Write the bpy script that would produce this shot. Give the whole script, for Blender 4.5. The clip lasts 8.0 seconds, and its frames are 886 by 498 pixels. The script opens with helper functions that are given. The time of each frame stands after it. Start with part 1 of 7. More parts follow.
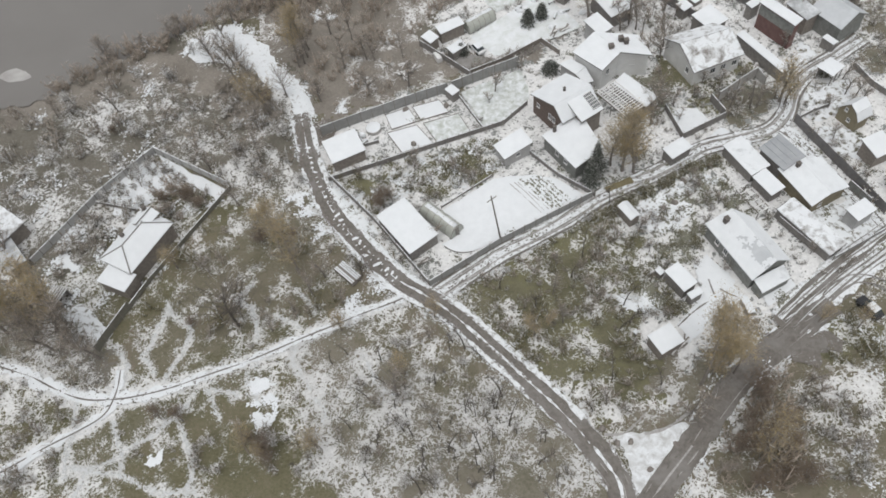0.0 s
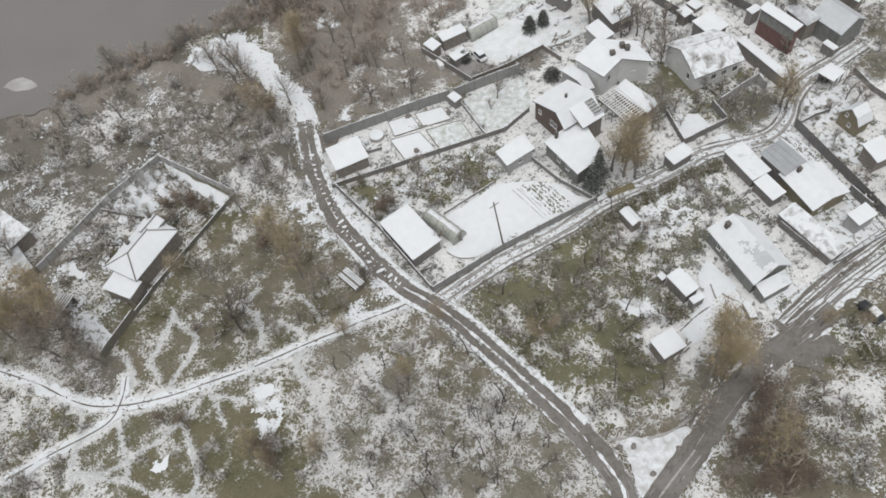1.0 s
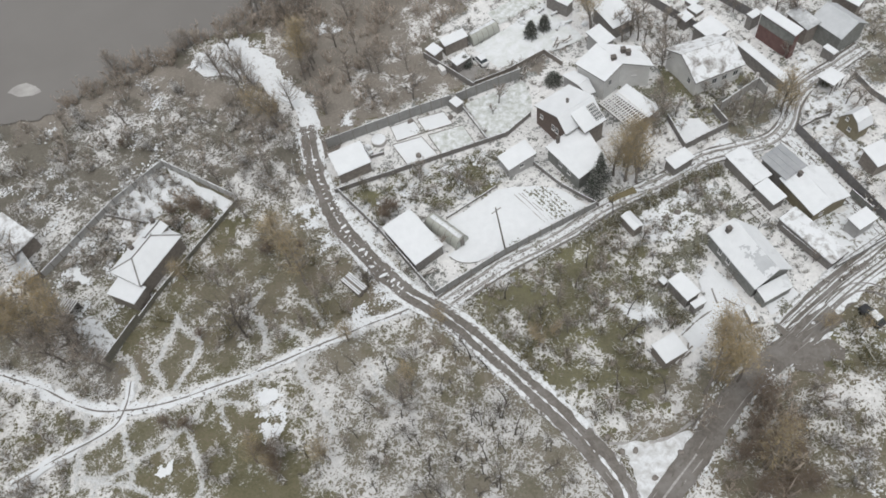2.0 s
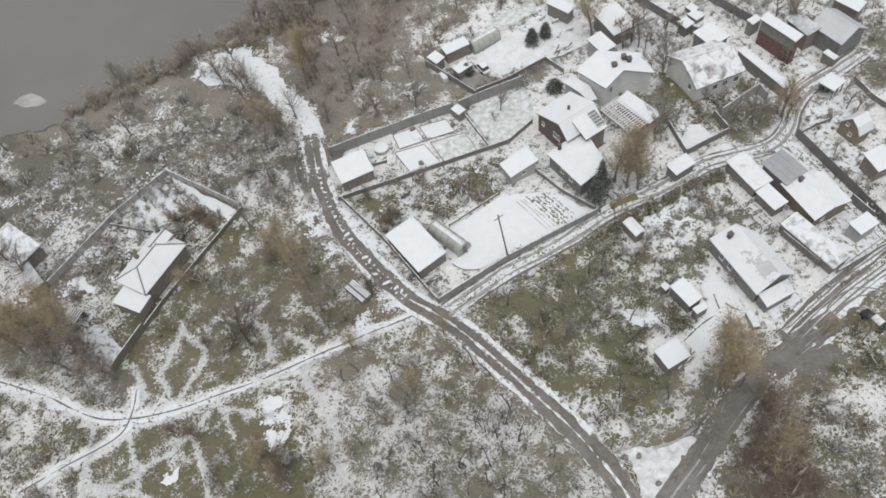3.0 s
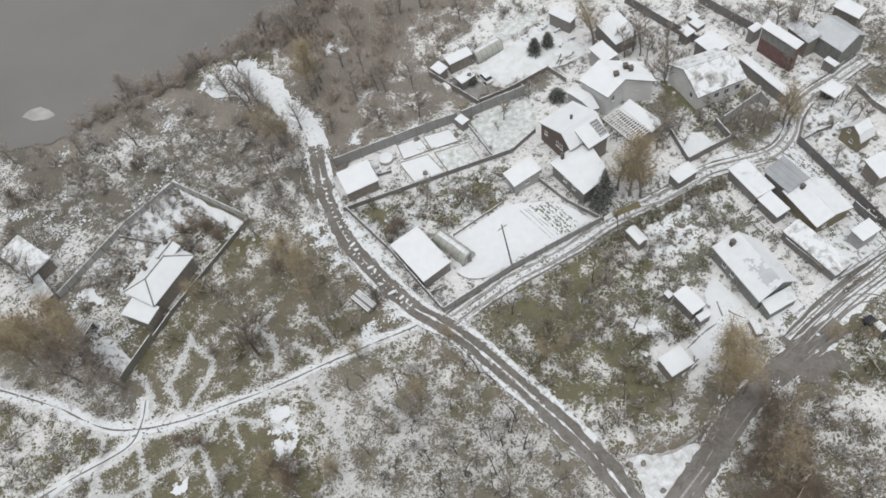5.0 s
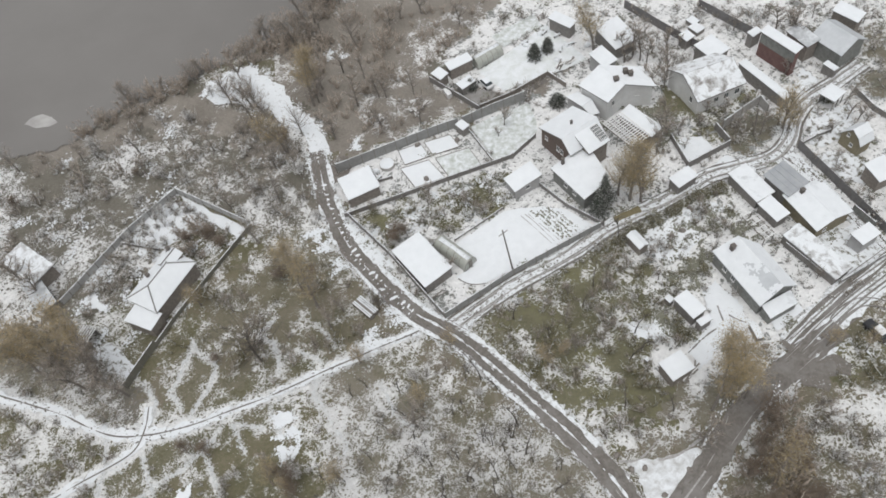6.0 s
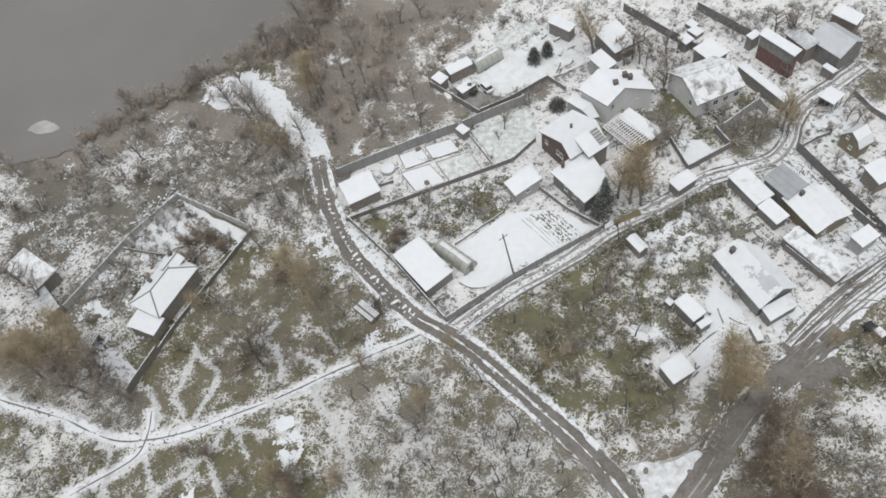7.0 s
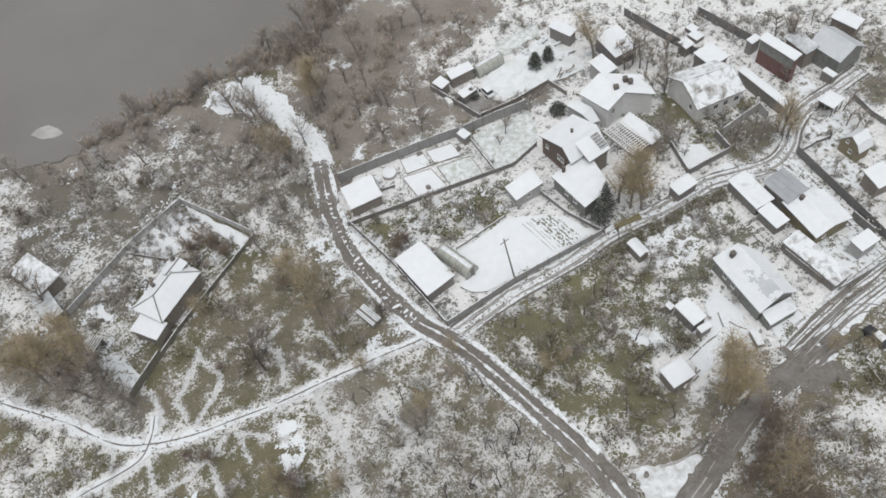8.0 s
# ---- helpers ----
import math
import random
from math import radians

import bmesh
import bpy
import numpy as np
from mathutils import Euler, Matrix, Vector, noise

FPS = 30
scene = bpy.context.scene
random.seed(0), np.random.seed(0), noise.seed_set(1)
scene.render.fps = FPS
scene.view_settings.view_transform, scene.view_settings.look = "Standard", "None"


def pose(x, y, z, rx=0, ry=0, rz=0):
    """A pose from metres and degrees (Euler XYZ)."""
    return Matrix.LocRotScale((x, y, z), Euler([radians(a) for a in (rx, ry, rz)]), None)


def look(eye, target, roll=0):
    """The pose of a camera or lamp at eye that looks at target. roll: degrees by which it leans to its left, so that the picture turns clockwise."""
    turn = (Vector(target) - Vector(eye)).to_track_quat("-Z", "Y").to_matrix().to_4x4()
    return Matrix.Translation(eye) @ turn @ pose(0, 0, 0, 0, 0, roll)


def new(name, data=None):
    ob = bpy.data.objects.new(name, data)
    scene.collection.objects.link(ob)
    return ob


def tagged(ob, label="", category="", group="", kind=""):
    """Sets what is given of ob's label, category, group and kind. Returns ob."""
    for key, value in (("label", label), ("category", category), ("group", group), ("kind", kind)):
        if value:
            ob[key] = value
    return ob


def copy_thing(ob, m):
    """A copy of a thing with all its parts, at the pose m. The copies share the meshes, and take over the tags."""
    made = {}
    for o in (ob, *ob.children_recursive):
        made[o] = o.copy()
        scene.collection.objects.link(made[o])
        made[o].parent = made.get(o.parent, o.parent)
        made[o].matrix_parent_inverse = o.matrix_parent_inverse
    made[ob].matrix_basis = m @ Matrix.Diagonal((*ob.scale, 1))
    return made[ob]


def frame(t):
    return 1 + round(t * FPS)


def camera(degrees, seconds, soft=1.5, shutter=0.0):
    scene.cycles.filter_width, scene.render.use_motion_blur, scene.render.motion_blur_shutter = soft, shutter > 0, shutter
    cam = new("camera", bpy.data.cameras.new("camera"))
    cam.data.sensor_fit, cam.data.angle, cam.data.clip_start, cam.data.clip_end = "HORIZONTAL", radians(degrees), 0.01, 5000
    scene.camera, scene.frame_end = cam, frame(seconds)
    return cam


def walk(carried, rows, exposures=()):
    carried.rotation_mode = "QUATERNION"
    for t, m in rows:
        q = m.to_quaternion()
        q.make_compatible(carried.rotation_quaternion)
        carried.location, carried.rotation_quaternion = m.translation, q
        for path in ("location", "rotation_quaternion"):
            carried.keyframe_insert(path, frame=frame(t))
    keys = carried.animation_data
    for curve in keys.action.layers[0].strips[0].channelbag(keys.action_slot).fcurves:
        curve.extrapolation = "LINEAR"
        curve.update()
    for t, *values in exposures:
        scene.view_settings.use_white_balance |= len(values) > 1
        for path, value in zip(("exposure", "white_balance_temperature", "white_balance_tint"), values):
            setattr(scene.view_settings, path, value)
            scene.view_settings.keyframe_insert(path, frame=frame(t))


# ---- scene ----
cam = camera(60.0, 8.0, soft=1.68)
PATH = [
    (0, (-0.427, 0.363, 108.877), (0.723, 55.212, 25.269), -9.429),
    (0.5, (-0.368, 0.154, 109.159), (0.560, 55.348, 25.775), -9.580),
    (1, (-0.365, 0.033, 109.625), (0.492, 55.502, 26.424), -9.921),
    (1.5, (-0.424, 0.326, 110.097), (0.370, 55.735, 26.855), -10.001),
    (3, (-0.235, 0.183, 111.381), (0.144, 56.332, 28.633), -10.809),
    (3.5, (-0.071, 0.095, 111.617), (0.105, 56.480, 29.029), -11.089),
    (4, (0.000, 0.000, 112.000), (0.000, 56.641, 29.587), -11.300),
    (4.5, (0.064, 0.112, 112.480), (-0.027, 56.800, 30.100), -11.533),
    (4.7, (0.090, 0.154, 112.649), (-0.076, 56.845, 30.272), -11.649),
    (6, (0.307, 0.388, 113.597), (-0.070, 57.370, 31.421), -12.164),
    (6.5, (0.527, 0.391, 113.880), (-0.109, 57.597, 31.861), -12.461),
    (7, (0.631, 0.369, 114.228), (0.030, 57.581, 32.212), -12.608),
    (7.5, (0.724, 0.349, 114.532), (0.061, 57.632, 32.567), -12.600),
    (8, (0.884, 0.446, 115.037), (0.054, 57.835, 33.148), -12.880),
]
walk(cam, [(t, look(eye, target, roll)) for t, eye, target, roll in PATH], exposures=[(0.0, 0.02, 6500, 9), (8.0, 0.06, 6450, 9)])

# ---- world and light: a bright overcast winter sky ----
world = bpy.data.worlds.new("overcast_sky")
scene.world = world
world.use_nodes = True
wn, wl = world.node_tree.nodes, world.node_tree.links
sky = wn.new("ShaderNodeTexSky")
sky.sky_type, sky.sun_disc = "NISHITA", False
sky.sun_elevation, sky.sun_rotation = radians(78), radians(200)
sky.dust_density, sky.air_density = 4.0, 1.0
pale = wn.new("ShaderNodeHueSaturation")
pale.inputs["Saturation"].default_value = 0.12
wl.new(sky.outputs[0], pale.inputs["Color"])
wl.new(pale.outputs[0], wn["Background"].inputs["Color"])
wn["Background"].inputs["Strength"].default_value = 0.155
sun = new("sun", bpy.data.lights.new("sun", "SUN"))
sun.data.energy, sun.data.angle, sun.data.color = 0.5, radians(60), (1.0, 0.97, 0.93)
sun.rotation_euler = (radians(12), 0, radians(-20))


# ---- materials ----
class Mat:
    """Small helper round a node tree."""

    def __init__(self, name, rough=0.9, metal=0.0):
        self.m = bpy.data.materials.new(name)
        self.m.use_nodes = True
        self.n, self.l = self.m.node_tree.nodes, self.m.node_tree.links
        self.b = self.n["Principled BSDF"]
        self.b.inputs["Roughness"].default_value, self.b.inputs["Metallic"].default_value = rough, metal
        self.b.inputs["Specular IOR Level"].default_value = 0.25
        self.pos = self.n.new("ShaderNodeNewGeometry")

    def noise(self, scale, detail=6, rough=0.6, warp=0.0, stretch=None):
        t = self.n.new("ShaderNodeTexNoise")
        t.inputs["Scale"].default_value, t.inputs["Detail"].default_value = scale, detail
        t.inputs["Roughness"].default_value, t.inputs["Distortion"].default_value = rough, warp
        src = self.pos.outputs["Position"]
        if stretch:
            mp = self.n.new("ShaderNodeMapping")
            mp.inputs["Rotation"].default_value = (0, 0, radians(stretch[0]))
            mp.inputs["Scale"].default_value = stretch[1:]
            self.l.new(src, mp.inputs["Vector"])
            src = mp.outputs[0]
        self.l.new(src, t.inputs["Vector"])
        return t.outputs["Fac"]

    def edge(self, scale, warp=0.6):
        """Distance to the edges of warped cells, for trodden nets and twigs."""
        w = self.n.new("ShaderNodeTexNoise")
        w.inputs["Scale"].default_value = scale * 2.5
        w.inputs["Detail"].default_value = 4
        self.l.new(self.pos.outputs["Position"], w.inputs["Vector"])
        add = self.n.new("ShaderNodeVectorMath")
        add.operation = "MULTIPLY_ADD"
        self.l.new(w.outputs["Color"], add.inputs[0])
        add.inputs[1].default_value = (warp / scale,) * 3
        self.l.new(self.pos.outputs["Position"], add.inputs[2])
        v = self.n.new("ShaderNodeTexVoronoi")
        v.feature = "DISTANCE_TO_EDGE"
        v.inputs["Scale"].default_value = scale
        self.l.new(add.outputs[0], v.inputs["Vector"])
        return v.outputs["Distance"]

    def ramp(self, fac, *stops, hard=False):
        r = self.n.new("ShaderNodeValToRGB")
        if hard:
            r.color_ramp.interpolation = "CONSTANT"
        e = r.color_ramp.elements
        while len(e) < len(stops):
            e.new(0.5)
        for k, (p, c) in zip(e, stops):
            k.position = p
            k.color = (c, c, c, 1) if isinstance(c, (int, float)) else (*c, 1)
        self.l.new(fac, r.inputs[0])
        return r.outputs["Color"]

    def mix(self, fac, a, b):
        x = self.n.new("ShaderNodeMix")
        x.data_type = "RGBA"
        for socket, v in ((x.inputs[0], fac), (x.inputs[6], a), (x.inputs[7], b)):
            if isinstance(v, (int, float)):
                socket.default_value = v
            elif isinstance(v, tuple):
                socket.default_value = (*v, 1)
            else:
                self.l.new(v, socket)
        return x.outputs[2]

    def math(self, op, a, b):
        x = self.n.new("ShaderNodeMath")
        x.operation = op
        for socket, v in ((x.inputs[0], a), (x.inputs[1], b)):
            if isinstance(v, (int, float)):
                socket.default_value = v
            else:
                self.l.new(v, socket)
        return x.outputs[0]

    def done(self, colour, bump=None, strength=0.3, distance=0.1):
        if isinstance(colour, tuple):
            self.b.inputs["Base Color"].default_value = (*colour, 1)
        else:
            self.l.new(colour, self.b.inputs["Base Color"])
        if bump is not None:
            k = self.n.new("ShaderNodeBump")
            k.inputs["Strength"].default_value, k.inputs["Distance"].default_value = strength, distance
            self.l.new(bump, k.inputs["Height"])
            self.l.new(k.outputs[0], self.b.inputs["Normal"])
        return self.m


SNOW_A, SNOW_B = (0.66, 0.682, 0.703), (0.715, 0.737, 0.758)


def two_tone(name, a, b, scale, rough=0.85, metal=0.0, bump=0.25, dirt=None, distance=0.03):
    m = Mat(name, rough, metal)
    f = m.noise(scale, 7)
    c = m.ramp(f, (0.3, a), (0.7, b))
    if dirt:
        c = m.mix(m.ramp(m.noise(scale * 0.13, 5), (0.45, 0.0), (0.7, 0.7)), c, dirt)
    return m.done(c, m.noise(scale * 4, 4), bump, distance)


def snow_over(name, under_a, under_b, cover, scale, soft=0.06, stretch=None, rough=0.85):
    """Snow that lies in patches on another surface; cover: the share that it hides."""
    m = Mat(name, rough)
    u = m.ramp(m.noise(2.3, 6), (0.3, under_a), (0.7, under_b))
    s = m.ramp(m.noise(0.7, 4), (0.3, SNOW_A), (0.7, SNOW_B))
    f = m.noise(scale, 9, 0.62, 0.4, stretch)
    mask = m.ramp(f, (max(0.0, 0.5 + (0.5 - cover) * 0.55 - soft), 0.0), (0.5 + (0.5 - cover) * 0.55 + soft, 1.0))
    return m.done(m.mix(mask, u, s), f, 0.4, 0.1)


snow_mat = two_tone("roof_snow", SNOW_A, SNOW_B, 0.5, 0.8, bump=0.1)
thin_snow = snow_over("thin_snow", (0.26, 0.27, 0.28), (0.36, 0.37, 0.38), 0.82, 0.4, 0.14)
clean_thin = snow_over("thin_roof_snow", (0.36, 0.37, 0.38), (0.46, 0.47, 0.48), 0.95, 0.4, 0.16)
dusted_sheet = snow_over("dusted_sheet", (0.33, 0.345, 0.36), (0.41, 0.42, 0.43), 0.35, 0.7, 0.2)
patchy_snow = snow_over("patchy_snow", (0.17, 0.16, 0.15), (0.27, 0.25, 0.23), 0.64, 0.55, 0.1)
yard_snow = snow_over("yard_snow", (0.10, 0.10, 0.06), (0.19, 0.17, 0.12), 0.93, 1.1, 0.12)
yard_clean = snow_over("clean_yard_snow", (0.2, 0.2, 0.16), (0.3, 0.29, 0.25), 1.1, 1.1, 0.12)
yard_pale = snow_over("pale_lawn_snow", (0.40, 0.43, 0.38), (0.52, 0.55, 0.50), 0.78, 0.35, 0.22)
yard_fork = snow_over("fork_snow", (0.26, 0.25, 0.23), (0.38, 0.37, 0.36), 0.64, 0.8, 0.2)
yard_green = snow_over("yard_snow_over_grass", (0.16, 0.19, 0.12), (0.27, 0.29, 0.21), 0.70, 0.9, 0.25)
yard_rough = snow_over("rough_snow", (0.09, 0.085, 0.05), (0.16, 0.14, 0.1), 0.62, 0.9, 0.06)
clearing_snow = snow_over("clearing_snow", (0.17, 0.155, 0.135), (0.27, 0.25, 0.225), 0.78, 1.0, 0.1)
trail_snow = snow_over("trodden_snow", (0.12, 0.12, 0.09), (0.19, 0.175, 0.14), 0.70, 1.3, 0.10)
path_snow = snow_over("path_snow", (0.17, 0.16, 0.13), (0.30, 0.29, 0.26), 0.88, 1.1, 0.12)
dull_snow = two_tone("thin_grey_snow", (0.36, 0.365, 0.345), (0.55, 0.555, 0.535), 1.8, 0.85, bump=0.2)
loose_snow = two_tone("grey_trodden_snow", (0.46, 0.47, 0.475), (0.66, 0.675, 0.685), 1.4, 0.85, bump=0.2)
wet_earth = two_tone("wet_gravel", (0.105, 0.094, 0.083), (0.18, 0.165, 0.15), 1.5, 0.65, bump=0.5, dirt=(0.25, 0.24, 0.23))
dark_earth = two_tone("rut_earth", (0.11, 0.10, 0.09), (0.22, 0.205, 0.19), 2.5, 0.7, bump=0.5)
mud_mix = snow_over("wet_mud_with_snow", (0.13, 0.118, 0.105), (0.19, 0.175, 0.16), 0.16, 1.2, 0.08)
slush = two_tone("grey_slush", (0.26, 0.25, 0.24), (0.42, 0.41, 0.40), 2.0, 0.7)
slush_mud = two_tone("trodden_mud", (0.13, 0.12, 0.11), (0.22, 0.205, 0.19), 1.3, 0.75, dirt=(0.36, 0.355, 0.35))
# Brick and red cladding are greyed, with haze mixed into their colour.
brick_red = two_tone("red_brown_brick", (0.125, 0.098, 0.086), (0.178, 0.142, 0.126), 3.0)
red_wall = two_tone("dark_red_cladding", (0.15, 0.092, 0.086), (0.20, 0.125, 0.116), 1.2)
yellow_wall = two_tone("yellow_plaster", (0.21, 0.185, 0.13), (0.27, 0.24, 0.17), 1.2)
grey_wall = two_tone("grey_plaster", (0.38, 0.38, 0.38), (0.48, 0.48, 0.475), 1.0, dirt=(0.3, 0.29, 0.28))
white_wall = two_tone("whitewashed_plaster", (0.68, 0.69, 0.69), (0.78, 0.785, 0.78), 1.0, dirt=(0.55, 0.54, 0.52))
# Dark walls, roof edges, board fences, chimneys and grey bark carry haze in their colour.
dark_wall = two_tone("dark_boards", (0.189, 0.178, 0.168), (0.280, 0.266, 0.252), 2.0)
brown_wall = two_tone("brown_boards", (0.196, 0.176, 0.155), (0.290, 0.261, 0.236), 2.0)
green_wall = two_tone("grey_green_boards", (0.182, 0.185, 0.175), (0.280, 0.287, 0.273), 1.5)
# On the grey-blue house this paleness puts haze into the bare roof's colour.
pale_sheet = two_tone("pale_grey_sheet", (0.44, 0.46, 0.48), (0.54, 0.56, 0.58), 0.6, 0.5, 0.1, 0.1)
metal_roof = two_tone("grey_sheet_roof", (0.30, 0.315, 0.33), (0.37, 0.38, 0.395), 0.6, 0.55, 0.1, 0.1)
roof_edge = two_tone("roof_edge_sheet", (0.182, 0.175, 0.168), (0.266, 0.259, 0.252), 1.5, 0.6)
fence_grey = two_tone("grey_fence_sheet", (0.25, 0.25, 0.245), (0.33, 0.33, 0.32), 0.9, 0.7, bump=0.15)
fence_pale = two_tone("pale_fence_sheet", (0.36, 0.36, 0.355), (0.46, 0.46, 0.45), 0.9, 0.7, bump=0.15)
fence_dark = two_tone("dark_fence_boards", (0.176, 0.167, 0.159), (0.257, 0.243, 0.230), 1.2)
fence_black = two_tone("dark_grey_boards", (0.167, 0.161, 0.161), (0.230, 0.224, 0.224), 1.2)
fence_green = two_tone("dark_green_fence_sheet", (0.144, 0.140, 0.115), (0.196, 0.190, 0.161), 0.9, 0.6)
garden_litter = two_tone("grey_green_garden_litter", (0.15, 0.15, 0.115), (0.21, 0.205, 0.165), 1.5)
wood_grey = two_tone("weathered_wood", (0.168, 0.156, 0.144), (0.288, 0.264, 0.240), 4.0)
frame_white = two_tone("white_paint", (0.62, 0.62, 0.62), (0.74, 0.74, 0.73), 3.0, 0.5)
concrete = two_tone("concrete", (0.350, 0.343, 0.329), (0.504, 0.490, 0.476), 1.2)
film_pc = two_tone("dull_polycarbonate", (0.33, 0.34, 0.31), (0.45, 0.46, 0.42), 0.8, 0.45, bump=0.05)
chimney_mat = two_tone("sooty_brick", (0.098, 0.088, 0.081), (0.169, 0.150, 0.137), 5.0)
car_paint = two_tone("white_car_paint", (0.62, 0.63, 0.64), (0.70, 0.70, 0.70), 3.0, 0.3, bump=0.02)
rubber = two_tone("black_rubber", (0.02, 0.02, 0.02), (0.04, 0.04, 0.04), 8.0, 0.8)
dark_bark = two_tone("dark_wet_bark", (0.075, 0.066, 0.058), (0.13, 0.116, 0.102), 5.0)
bark = two_tone("grey_bark", (0.169, 0.152, 0.138), (0.260, 0.237, 0.216), 5.0)
ochre_earth = two_tone("ochre_grass", (0.15, 0.13, 0.075), (0.21, 0.18, 0.11), 2.0)
glass = Mat("window_glass", 0.08)
glass.b.inputs["Specular IOR Level"].default_value = 0.6
glass = glass.done((0.05, 0.06, 0.065))
sand = two_tone("snowy_sandbank", (0.30, 0.29, 0.28), (0.42, 0.41, 0.40), 0.3)


def water_mat():
    m = Mat("grey_river_water", 0.35)
    # The grey base takes in the haze and sky sheen over the water.
    c = m.ramp(m.noise(0.02, 5), (0.3, (0.160, 0.151, 0.143)), (0.7, (0.198, 0.189, 0.180)))
    return m.done(c, m.noise(0.6, 5), 0.1, 0.05)


def island_mix(name, *stops, rough=0.9):
    """Every twig takes one of a few colours: bare, dry or under snow."""
    m = Mat(name, rough)
    c = m.ramp(m.pos.outputs["Random Per Island"], *stops, hard=True)
    return m.done(m.mix(m.ramp(m.noise(0.25, 4), (0.35, 0.0), (0.65, 0.3)), c, (0.17, 0.15, 0.125)))


SN, SG = (0.71, 0.71, 0.70), (0.44, 0.435, 0.42)
# Bare twig colours are lightened to include haze, the brown woodland ones most.
twig_grey = island_mix("grey_twigs", (0, (0.227, 0.197, 0.166)), (0.3, (0.335, 0.295, 0.250)), (0.64, SG), (0.82, SN))
twig_dark = island_mix("dark_twigs", (0, (0.30, 0.265, 0.228)), (0.45, (0.40, 0.358, 0.31)), (0.88, SG), (0.96, SN))
twig_laden = island_mix("snow_laden_twigs", (0, (0.33, 0.30, 0.265)), (0.28, SG), (0.48, (0.78, 0.78, 0.775)))
twig_olive = island_mix("olive_twigs", (0, (0.162, 0.149, 0.086)), (0.4, (0.250, 0.229, 0.145)), (0.78, SG), (0.88, SN))
twig_brown = island_mix("brown_twigs", (0, (0.345, 0.295, 0.248)), (0.45, (0.475, 0.41, 0.35)), (0.95, SG), (0.985, SN))
twig_snow = island_mix("snowy_twigs", (0, (0.187, 0.164, 0.137)), (0.34, (0.348, 0.311, 0.267)), (0.52, SG), (0.72, SN))
twig_tree = island_mix("tree_twigs", (0, (0.297, 0.251, 0.208)), (0.45, (0.431, 0.374, 0.315)), (0.82, SG), (0.93, SN))
leaf_brown = island_mix("dry_brown_leaves", (0, (0.165, 0.125, 0.092)), (0.35, (0.225, 0.172, 0.128)), (0.7, (0.195, 0.158, 0.124)), (0.96, SG))
leaf_ochre = island_mix("ochre_leaves", (0, (0.34, 0.275, 0.175)), (0.25, (0.44, 0.345, 0.18)), (0.6, (0.37, 0.31, 0.225)), (0.92, SG))
needles = island_mix("fir_needles", (0, (0.075, 0.09, 0.075)), (0.5, (0.12, 0.14, 0.115)), (0.74, SG), (0.96, SN))


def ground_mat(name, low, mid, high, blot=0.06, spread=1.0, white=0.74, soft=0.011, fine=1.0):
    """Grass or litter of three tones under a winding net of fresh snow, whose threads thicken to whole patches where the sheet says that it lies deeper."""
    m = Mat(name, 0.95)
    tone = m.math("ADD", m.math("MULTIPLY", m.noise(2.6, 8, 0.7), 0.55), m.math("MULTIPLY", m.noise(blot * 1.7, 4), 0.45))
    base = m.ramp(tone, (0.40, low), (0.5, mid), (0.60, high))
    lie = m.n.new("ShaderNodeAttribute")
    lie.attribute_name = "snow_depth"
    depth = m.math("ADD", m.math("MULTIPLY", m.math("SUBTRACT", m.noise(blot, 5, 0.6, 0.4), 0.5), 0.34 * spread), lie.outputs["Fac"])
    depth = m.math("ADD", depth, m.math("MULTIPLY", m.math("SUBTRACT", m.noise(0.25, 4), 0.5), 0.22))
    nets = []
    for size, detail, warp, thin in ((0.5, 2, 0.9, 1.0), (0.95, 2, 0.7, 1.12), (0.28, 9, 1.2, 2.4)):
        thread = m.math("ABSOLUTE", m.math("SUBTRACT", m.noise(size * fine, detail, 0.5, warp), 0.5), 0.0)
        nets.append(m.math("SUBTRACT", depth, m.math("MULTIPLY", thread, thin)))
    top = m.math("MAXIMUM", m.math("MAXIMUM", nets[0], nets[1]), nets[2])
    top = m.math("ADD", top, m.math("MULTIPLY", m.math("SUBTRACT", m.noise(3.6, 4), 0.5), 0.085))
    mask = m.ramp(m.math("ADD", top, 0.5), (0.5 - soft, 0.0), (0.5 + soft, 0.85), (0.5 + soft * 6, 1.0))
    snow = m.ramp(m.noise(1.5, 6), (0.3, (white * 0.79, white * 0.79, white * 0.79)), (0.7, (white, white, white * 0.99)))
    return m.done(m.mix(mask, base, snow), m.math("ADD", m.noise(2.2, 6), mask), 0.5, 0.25)


